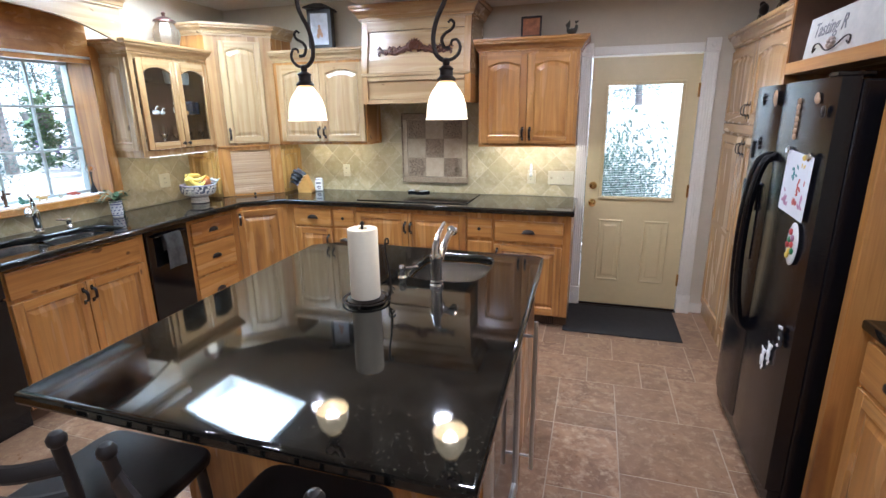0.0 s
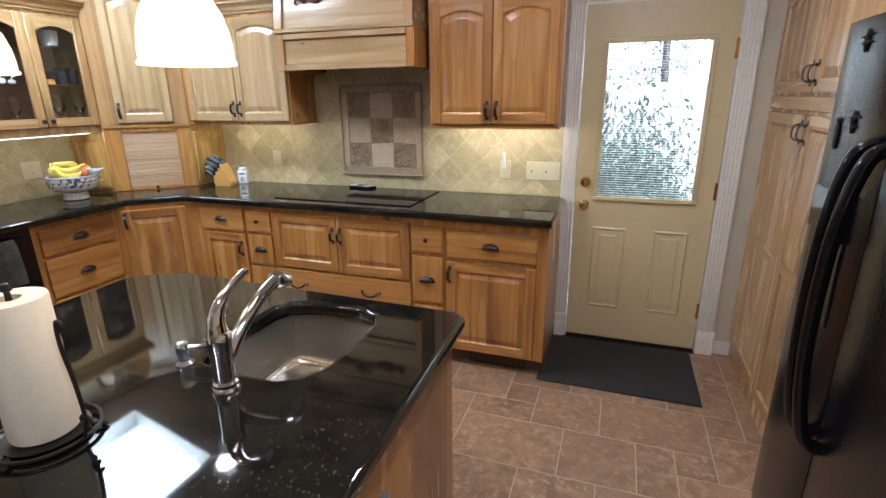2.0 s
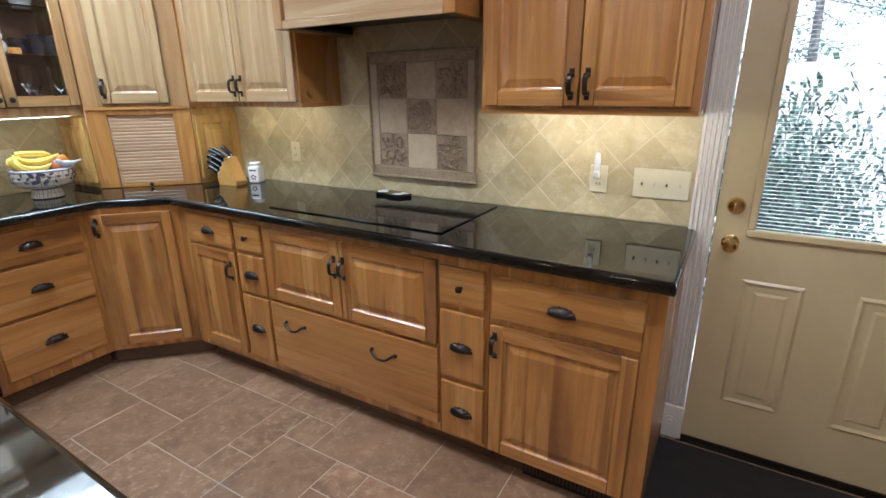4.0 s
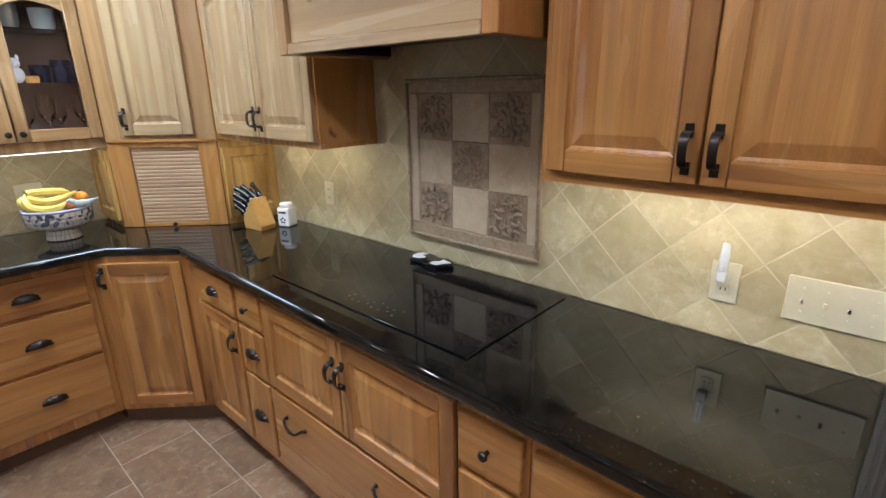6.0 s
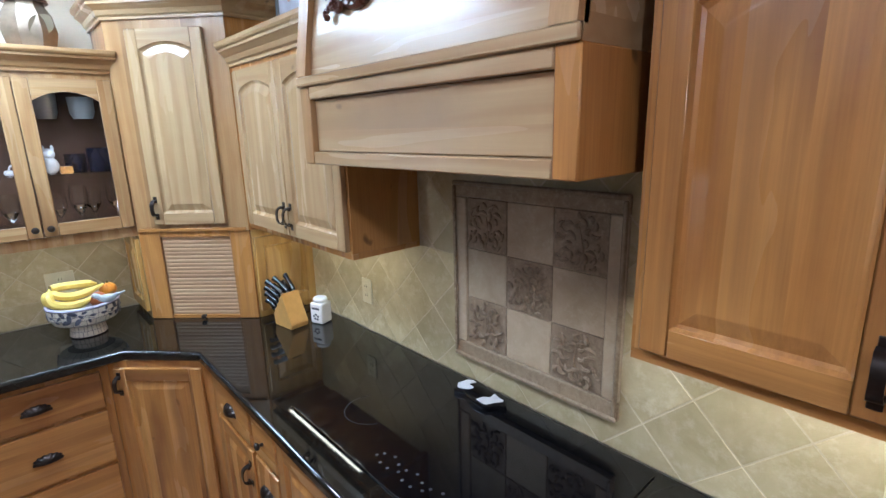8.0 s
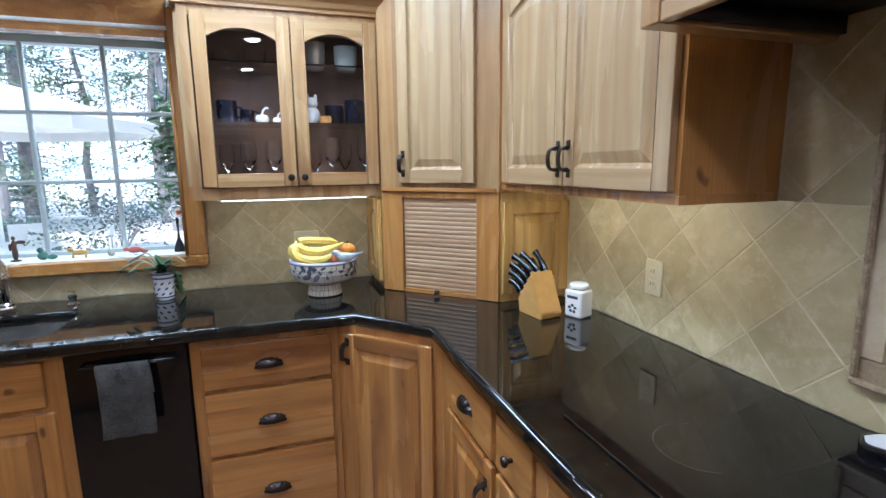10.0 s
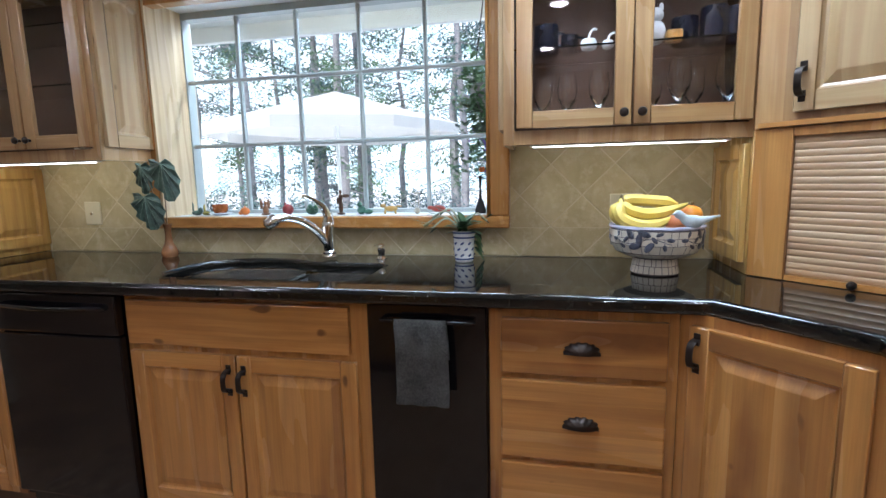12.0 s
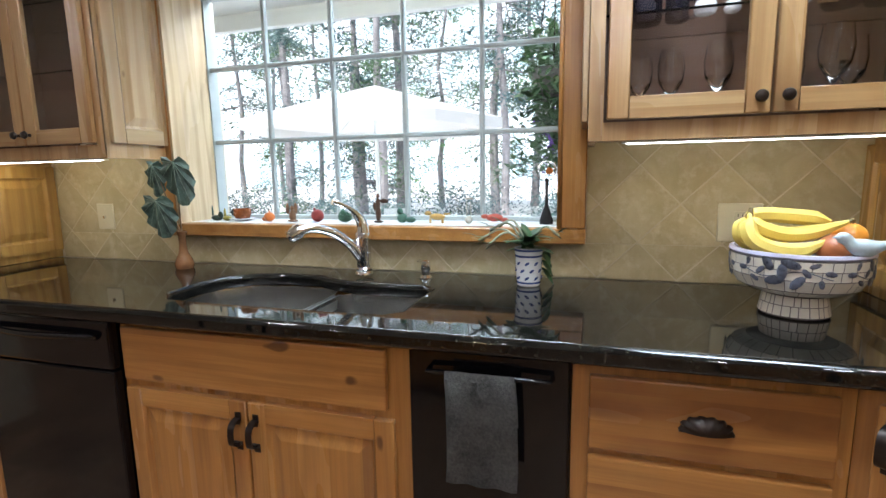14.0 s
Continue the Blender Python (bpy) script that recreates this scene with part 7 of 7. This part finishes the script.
# ---- bar stools at the island ----
def stool(x):
    c = thing("bar_stool", "black painted wooden bar stool with a spindle back", "stool", pose(x, 4.62, 0), "bar stools at the island")
    part("seat", prism(rounded([(-0.21, 0.02), (0.21, 0.02), (0.20, 0.42), (-0.20, 0.42)], 0.06), 0.640, 0.675, 0.010, 2), DARKWOOD, c)
    for sx in (-1, 1):
        part("back_post", tube(smooth_path([(sx * 0.215, 0.05, 0.0), (sx * 0.205, 0.06, 0.45), (sx * 0.210, 0.03, 0.70), (sx * 0.228, -0.005, 1.000)], 6), 0.0135, 10), DARKWOOD, c)
        part("finial", lathe([(0.011, 0.997), (0.018, 1.006), (0.019, 1.018), (0.012, 1.029), (0.003, 1.032)], 16, None, Matrix.Translation((sx * 0.228, -0.005, 0))), DARKWOOD, c)
        part("front_leg", tube([(sx * 0.20, 0.40, 0.0), (sx * 0.175, 0.37, 0.642)], [0.013, 0.016], 10), DARKWOOD, c)
        part("side_stretcher", tube([(sx * 0.207, 0.06, 0.30), (sx * 0.188, 0.39, 0.30)], 0.011, 8), DARKWOOD, c)
    part("foot_rail", tube([(-0.188, 0.39, 0.22), (0.188, 0.39, 0.22)], 0.013, 8), DARKWOOD, c)
    rail = smooth_path([(-0.224, 0.0, 0.948), (-0.12, -0.040, 0.931), (0.0, -0.055, 0.925), (0.12, -0.040, 0.931), (0.224, 0.0, 0.948)], 5)
    part("top_rail", tube(rail, 0.020, 8, flat=0.5), DARKWOOD, c)
    rail2 = [p + Vector((0, 0.012, -0.080)) for p in rail]
    part("middle_rail", tube(rail2, 0.013, 8), DARKWOOD, c)
    rail3 = [p * 1.0 + Vector((0, 0.045, -0.225)) for p in rail]
    part("lower_rail", tube(rail3, 0.013, 8), DARKWOOD, c)
    for k in range(1, 6):
        i = round(k * (len(rail) - 1) / 6)
        part("spindle", tube([rail2[i], rail3[i]], 0.007, 8), DARKWOOD, c)
    return c


stool(0.872), stool(1.460)

# ---- outdoors ----
setting("ground", B((-70, 70, -70, 70, -0.46, -0.42)), plain("pale_gravel", (0.66, 0.65, 0.62), 0.9, vary=0.4, scale=6))
setting("patio_slab", B((-12.5, -2.0, -4, 14, -0.42, -0.38)), plain("pale_concrete", (0.72, 0.71, 0.69), 0.8, vary=0.1, scale=3))
setting("eave", B((-2.55, -1.62, 2, 9.5, 2.30, 2.42), (-2.60, -2.55, 2, 9.5, 2.20, 2.42)), WHITE)
FOL = [plain("foliage_" + n, c, 0.42, vary=0.9, scale=2.5) for n, c in (("dark", (0.080, 0.150, 0.150)), ("mid", (0.095, 0.165, 0.150)), ("light", (0.10, 0.18, 0.08)))]
BARK = plain("pine_bark", (0.27, 0.25, 0.25), 0.9, vary=0.6, scale=6)


def clump(bm, rnd, c, r, n, size):
    for k in range(n):
        d = Vector((rnd.gauss(0, 1), rnd.gauss(0, 1), rnd.gauss(0, 0.7)))
        p = Vector(c) + d * r * 0.5
        a = Vector((rnd.uniform(-1, 1), rnd.uniform(-1, 1), rnd.uniform(-0.6, 0.6))).normalized() * size * rnd.uniform(0.5, 1.3)
        b = a.cross(Vector((rnd.uniform(-1, 1), rnd.uniform(-1, 1), 1))).normalized() * size * rnd.uniform(0.25, 0.5)
        v = [bm.verts.new(q) for q in (p - a, p - b, p + a, p + b)]
        bm.faces.new(v)


def tree(x, y, h, r, seed, mat, low=0.2):
    rnd = random.Random(seed)
    c = thing("conifer", "tall conifer with a bare trunk and drooping green branches", "tree", pose(x, y, -0.42), "trees behind the patio")
    part("trunk", tube([(rnd.uniform(-0.1, 0.1) * k, rnd.uniform(-0.1, 0.1) * k, h * k / 5) for k in range(6)], [r * (1 - 0.15 * k) for k in range(6)], 9), BARK, c)
    limbs, leaves = bmesh.new(), bmesh.new()
    for k in range(46):
        z = h * (low + (1 - low) * rnd.random())
        a, L = rnd.uniform(0, 6.28), (1.15 - 0.6 * z / h) * rnd.uniform(1.0, 2.9)
        e = Vector((math.cos(a) * L, math.sin(a) * L, z - 0.25 * L))
        tube([(0, 0, z), e], [0.03, 0.008], 4, limbs)
        for q in (0.45, 0.75, 1.0):
            clump(leaves, rnd, Vector((0, 0, z)).lerp(e, q), 0.52, 34, 0.090)
    part("limbs", limbs, BARK, c, smooth=False)
    part("crown", leaves, mat, c, smooth=False)


rnd = random.Random(77)
k = 0
for row, (x, step) in enumerate(((-15, 3.3), (-19, 2.7), (-24, 2.6))):
    y = -8 - row
    while y < 24 + row * 4:
        tree(x + rnd.uniform(-1.2, 1.2), y, rnd.uniform(10, 14), rnd.uniform(0.13, 0.24), 100 + k, FOL[(k * 7 + row) % 3], 0.08 if k % 3 else 0.3)
        y += step * rnd.uniform(0.7, 1.4)
        k += 1


def bush(x, y, z, r, seed, mat, n=260, size=0.05, flowers=None, name="shrub", label="leafy green garden shrub", tall=1.0):
    rnd = random.Random(seed)
    c = thing(name, label, "shrub", pose(x, y, z) @ Matrix.Diagonal((1, 1, tall, 1)))
    stems, leaves = bmesh.new(), bmesh.new()
    for k in range(12):
        a = rnd.uniform(0, 6.28)
        e = Vector((math.cos(a) * r * 0.7, math.sin(a) * r * 0.7, r * rnd.uniform(0.6, 1.6)))
        tube([(0, 0, 0), e * 0.5 + Vector((0, 0, 0.05)), e], [0.015, 0.01, 0.004], 5, stems)
        clump(leaves, rnd, e * 0.85, r * 0.8, n // 12, size)
    part("stems", stems, BARK, c, smooth=False)
    part("leaves", leaves, mat, c, smooth=False)
    if flowers:
        bm = bmesh.new()
        for k in range(26):
            p = Vector((rnd.gauss(0, r * 0.45), rnd.gauss(0, r * 0.45), r * rnd.uniform(0.2, 1.3)))
            clump(bm, rnd, p, 0.03, 4, 0.025)
        part("flowers", bm, flowers, c, smooth=False)


PURPLE = plain("petal_purple", (0.16, 0.08, 0.34), 0.6)
BUSH = plain("door_bush", (0.080, 0.160, 0.125), 0.45, vary=0.6, scale=8)
bush(2.34, 10.6, -0.42, 0.50, 5, BUSH, 5200, 0.030, tall=2.3)
bush(2.62, 10.9, -0.42, 0.50, 6, BUSH, 3000, 0.030, tall=1.5)
for i, (x, y, r) in enumerate(((-6.2, 2.2, 0.6), (-7.5, 6.4, 0.5), (-5.0, 6.2, 0.42), (-8.5, 4.0, 0.55), (-9.5, 8.2, 0.6), (-9.2, 0.5, 0.7))):
    bush(x, y, -0.38, r, 20 + i, FOL[2], 700, 0.05, PURPLE if i in (1, 2) else None)
for i in range(9):
    bush(-13.0 + 0.6 * math.sin(i * 2.1), -5.5 + 2.3 * i, -0.42, 0.75 + 0.15 * math.sin(i * 1.7), 60 + i, FOL[i % 2], 1500, 0.06)
# Glowing sheet added far off: painted haze that brightens gaps between trees
glow = Mat("painted_haze_glow")
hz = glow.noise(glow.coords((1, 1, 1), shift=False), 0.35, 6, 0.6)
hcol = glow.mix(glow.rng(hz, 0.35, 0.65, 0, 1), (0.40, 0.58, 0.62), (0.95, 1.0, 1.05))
HAZE_GLOW = glow.done((0, 0, 0), 1.0, 0.0, Emission_Color=hcol, Emission_Strength=1.7)
setting("backdrop", B((-62, -61, -60, 75, -0.45, 26), (-60, 66, 76, 77, -0.45, 26)), HAZE_GLOW)
# hanging basket outside the window
c = thing("hanging_basket", "hanging basket with green trailing leaves and purple flowers outside the window", "plant", pose(-1.84, 6.76, 0))
part("basket", lathe([(0.05, 1.56), (0.09, 1.62), (0.10, 1.68)], 20, caps=False), BARK, c)
for a in (0, 120, 240):
    part("wire", tube([(0.10 * math.cos(radians(a)), 0.10 * math.sin(radians(a)), 1.68), (0, 0, 2.28)], 0.003, 5), IRON, c)
bm, fl = bmesh.new(), bmesh.new()
rnd = random.Random(4)
for k in range(50):
    a, r = rnd.uniform(0, 6.28), rnd.uniform(0, 0.13)
    clump(bm, rnd, (r * math.cos(a), r * math.sin(a), 1.64 + rnd.uniform(-0.36, 0.16)), 0.07, 24, 0.028)
    if k % 3 == 0:
        clump(fl, rnd, (r * math.cos(a), r * math.sin(a), 1.56 + rnd.uniform(-0.3, 0.10)), 0.02, 5, 0.020)
part("foliage", bm, FOL[2], c, smooth=False)
part("flowers", fl, PURPLE, c, smooth=False)

# parasol and patio furniture
c = thing("parasol", "large white patio parasol, open", "parasol", pose(-8.0, 3.25, -0.38))
CANVAS = plain("white_canvas", (0.80, 0.79, 0.76), 0.8, vary=0.04)
bm = bmesh.new()
tip = bm.verts.new((0, 0, 3.20))
rim = [bm.verts.new((2.25 * math.cos(2 * math.pi * k / 8), 2.25 * math.sin(2 * math.pi * k / 8), 2.55)) for k in range(8)]
low = [bm.verts.new((v.co.x, v.co.y, 2.38)) for v in rim]
for k in range(8):
    bm.faces.new((tip, rim[k], rim[(k + 1) % 8]))
    bm.faces.new((rim[k], low[k], low[(k + 1) % 8], rim[(k + 1) % 8]))
bmesh.ops.solidify(bm, geom=bm.faces[:], thickness=0.01)
part("canopy", bm, CANVAS, c, smooth=False)
part("pole", lathe([(0.035, 0.0), (0.035, 3.15)], 12), WHITE, c)
part("base", lathe([(0.32, 0), (0.30, 0.08), (0.06, 0.12)], 24), TRIM, c)
for k in range(8):
    a = 2 * math.pi * k / 8
    part("rib", tube([(0, 0, 3.12), (2.20 * math.cos(a), 2.20 * math.sin(a), 2.53)], 0.012, 5), WHITE, c)
c = thing("patio_table", "round white patio table under the parasol", "table", pose(-8.0, 3.25, -0.38))
part("tabletop", lathe([(0.70, 0.70), (0.70, 0.73), (0.06, 0.735)], 32), WHITE, c)
for a in (45, 135, 225, 315):
    part("leg", tube([(0.5 * math.cos(radians(a)), 0.5 * math.sin(radians(a)), 0), (0.4 * math.cos(radians(a)), 0.4 * math.sin(radians(a)), 0.70)], 0.02, 8), WHITE, c)
for i, a in enumerate((10, 100, 190, 280)):
    c = thing("patio_chair", "white patio chair at the round table", "chair", pose(-8.0 + 1.15 * math.cos(radians(a)), 3.25 + 1.15 * math.sin(radians(a)), -0.38, 0, 0, a - 90), "white patio chairs")
    part("seat", B((-0.24, 0.24, -0.24, 0.24, 0.41, 0.45), bev=0.01), WHITE, c)
    part("backrest", B((-0.24, 0.24, 0.22, 0.25, 0.45, 0.95), bev=0.01), WHITE, c)
    for x in (-0.21, 0.21):
        for y in (-0.21, 0.21):
            part("leg", B((x - 0.02, x + 0.02, y - 0.02, y + 0.02, 0, 0.41)), WHITE, c)

# beyond the north door
setting("garden_wall", B((-2.5, 8.5, 15.4, 15.6, -0.42, 1.75)), plain("white_garden_wall", (0.74, 0.73, 0.70), 0.8, vary=0.06))
for i, (x, y) in enumerate(((0.4, 27.5), (3.9, 29.5), (7.6, 26.0), (-3.5, 28.0))):
    tree(x, y, 11, 0.2, 300 + i, FOL[i % 2], 0.1)

# ---- tiles, piece by piece ----
def shared(name, bm, mat):
    me = bpy.data.meshes.new(name)
    bmesh.ops.recalc_face_normals(bm, faces=bm.faces)
    bm.to_mesh(me)
    bm.free()
    me.materials.append(mat)
    return me


def frustum(outline, y0, y1, ins, flat):
    """A tile from an outline (a, b), its top edge eased; flat(a, b, h) gives the place."""
    bm = bmesh.new()
    ca = sum(p[0] for p in outline) / len(outline)
    cb = sum(p[1] for p in outline) / len(outline)
    def shrink(p, d):
        v = Vector((p[0] - ca, p[1] - cb))
        return (ca + v.x * max(0.0, 1 - d / max(v.length, 1e-6)), cb + v.y * max(0.0, 1 - d / max(v.length, 1e-6)))
    rings = [[bm.verts.new(flat(*p, y0)) for p in outline], [bm.verts.new(flat(*p, y1 - ins * 0.6)) for p in outline], [bm.verts.new(flat(*shrink(p, ins * 1.4), y1)) for p in outline]]
    n = len(outline)
    for a, b in zip(rings, rings[1:]):
        for k in range(n):
            bm.faces.new((a[k], a[(k + 1) % n], b[(k + 1) % n], b[k]))
    bm.faces.new(rings[-1])
    return bm


# floor: squares and oblongs on a modular grid
U, GX, GY = 0.163, 2.143, 7.262
kinds = {}
taken = set()
rnd = random.Random(14)
floor_ob = bpy.data.objects["floor"]
placed = []
i0, i1 = int((-1.5 - GX) / U), int((3.65 - GX) / U) + 1
j0, j1 = int((-0.6 - GY) / U), int((8.31 - GY) / U) + 1
for j in range(j1, j0, -1):
    for i in range(i0, i1):
        if (i, j) in taken:
            continue
        order = rnd.sample([(2, 2)] * 6 + [(3, 2), (2, 3), (3, 2), (2, 1), (1, 2), (1, 1), (3, 3)], 13)
        for w, h in order + [(1, 1)]:
            cells = [(i + a, j - b) for a in range(w) for b in range(h)]
            if not any(q in taken for q in cells):
                taken.update(cells)
                placed.append((i, j - h + 1, w, h))
                break


def near(p):
    return (GX + (p[0] + p[2] / 2) * U - 1.3) ** 2 + (GY + (p[1] + p[3] / 2) * U - 6.6) ** 2


placed.sort(key=near)
rest = bmesh.new()
g = 0.0024
def slab(w, h, bm=None, at=(0, 0)):
    bm2 = frustum([(g, g), (w * U - g, g), (w * U - g, h * U - g), (g, h * U - g)], -0.006, 0.0, 0.0018, lambda a, b, z: (a + at[0], b + at[1], z))
    return bm2


for k, (i, j, w, h) in enumerate(placed):
    x, y = GX + i * U, GY + j * U
    if y < -0.5 or x + w * U < -0.80 and y > 3.9 or x > 3.06 and y > 5.0:
        continue
    if k < 300:
        if (w, h) not in kinds:
            kinds[(w, h)] = shared("floor_tile", slab(w, h), FLOORTILE)
        ob = new("tile", kinds[(w, h)])
        ob.location = (x, y, 0)
        ob.parent = floor_ob
    else:
        vs = [rest.verts.new((x + a, y + b, z)) for z in (-0.006, 0.0) for a, b in ((g, g), (w * U - g, g), (w * U - g, h * U - g), (g, h * U - g))]
        rest.faces.new(vs[4:])
        for a in range(4):
            rest.faces.new((vs[a], vs[(a + 1) % 4], vs[4 + (a + 1) % 4], vs[4 + a]))
if len(rest.faces):
    ob = mesh_ob("floor_tiles_far", rest, FLOORTILE)
    ob.parent = floor_ob
    tagged(ob, kind="stuff")
else:
    rest.free()


def clip(poly, a, b, c):
    """Keeps the part of a convex outline where a*x + b*y <= c."""
    out = []
    for p, q in zip(poly, poly[1:] + poly[:1]):
        dp, dq = a * p[0] + b * p[1] - c, a * q[0] + b * q[1] - c
        if dp <= 0:
            out.append(p)
        if dp * dq < 0:
            t = dp / (dp - dq)
            out.append((p[0] + (q[0] - p[0]) * t, p[1] + (q[1] - p[1]) * t))
    return out


def splash(name, rect, ax, ay, half, flat, grout):
    """Diamond tiles over a rectangle (u0, u1, z0, z1); flat(u, z, h) gives the place."""
    u0, u1, z0, z1 = rect
    back = setting(name, grout, SPLASHGROUT)
    common = None
    i = int((u0 - ax) / half) - 2
    while ax + i * half < u1 + half:
        j = int((z0 - ay) / half) - 2
        while ay + j * half < z1 + half:
            if (i + j) % 2:
                cu, cz = ax + i * half, ay + j * half
                r = half - 0.0030
                poly = [(cu - r, cz), (cu, cz - r), (cu + r, cz), (cu, cz + r)]
                whole = all(u0 < p[0] < u1 and z0 < p[1] < z1 for p in poly)
                if whole:
                    if common is None:
                        common = shared("splash_tile", frustum([(-r, 0), (0, -r), (r, 0), (0, r)], 0.0, 0.006, 0.0016, flat), SPLASH)
                    ob = new("tile", common)
                    o = flat(0, 0, 0)
                    q = flat(cu, cz, 0)
                    ob.location = Vector(q) - Vector(o) + Vector((0, 0, 0))
                    ob.parent = back
                else:
                    for a, b, c_ in ((1, 0, u1), (-1, 0, -u0), (0, 1, z1), (0, -1, -z0)):
                        poly = clip(poly, a, b, c_)
                        if len(poly) < 3:
                            break
                    if len(poly) >= 3:
                        area = abs(sum(p[0] * q[1] - q[0] * p[1] for p, q in zip(poly, poly[1:] + poly[:1]))) / 2
                        if area > 0.0002:
                            ob = new("tile", shared("splash_tile_cut", frustum(poly, 0.0, 0.006, 0.001, flat), SPLASH))
                            ob.parent = back
            j += 1
        i += 1


HALF = 0.1160
north_flat = lambda u, z, h: (u, 8.306 - h, z)
west_flat = lambda u, z, h: (-1.356 + h, u, z)
splash("backsplash_north", (-0.665, 1.953, 0.9415, 1.385), 1.447, 1.168, HALF, north_flat, B((-0.69, 1.955, 8.3012, 8.3098, 0.9405, 1.90)))
splash("backsplash_hood", (0.224, 1.194, 1.387, 1.84), 1.447, 1.168, HALF, north_flat, B((0.224, 1.194, 8.3006, 8.3011, 1.387, 1.85)))
splash("backsplash_west", (4.66, 7.64, 0.9415, 1.052), 7.165, 1.177, 0.1165, west_flat, B((-1.3598, -1.3512, 4.60, 7.66, 0.9405, 1.054)))
splash("backsplash_west_corner", (6.8965, 7.64, 1.0535, 1.365), 7.165, 1.177, 0.1165, west_flat, B((-1.3598, -1.3512, 6.895, 7.66, 1.0545, 1.37)))
splash("backsplash_west_far", (4.66, 5.293, 1.0535, 1.365), 7.165, 1.177, 0.1165, west_flat, B((-1.3598, -1.3512, 4.60, 5.293, 1.0545, 1.37)))
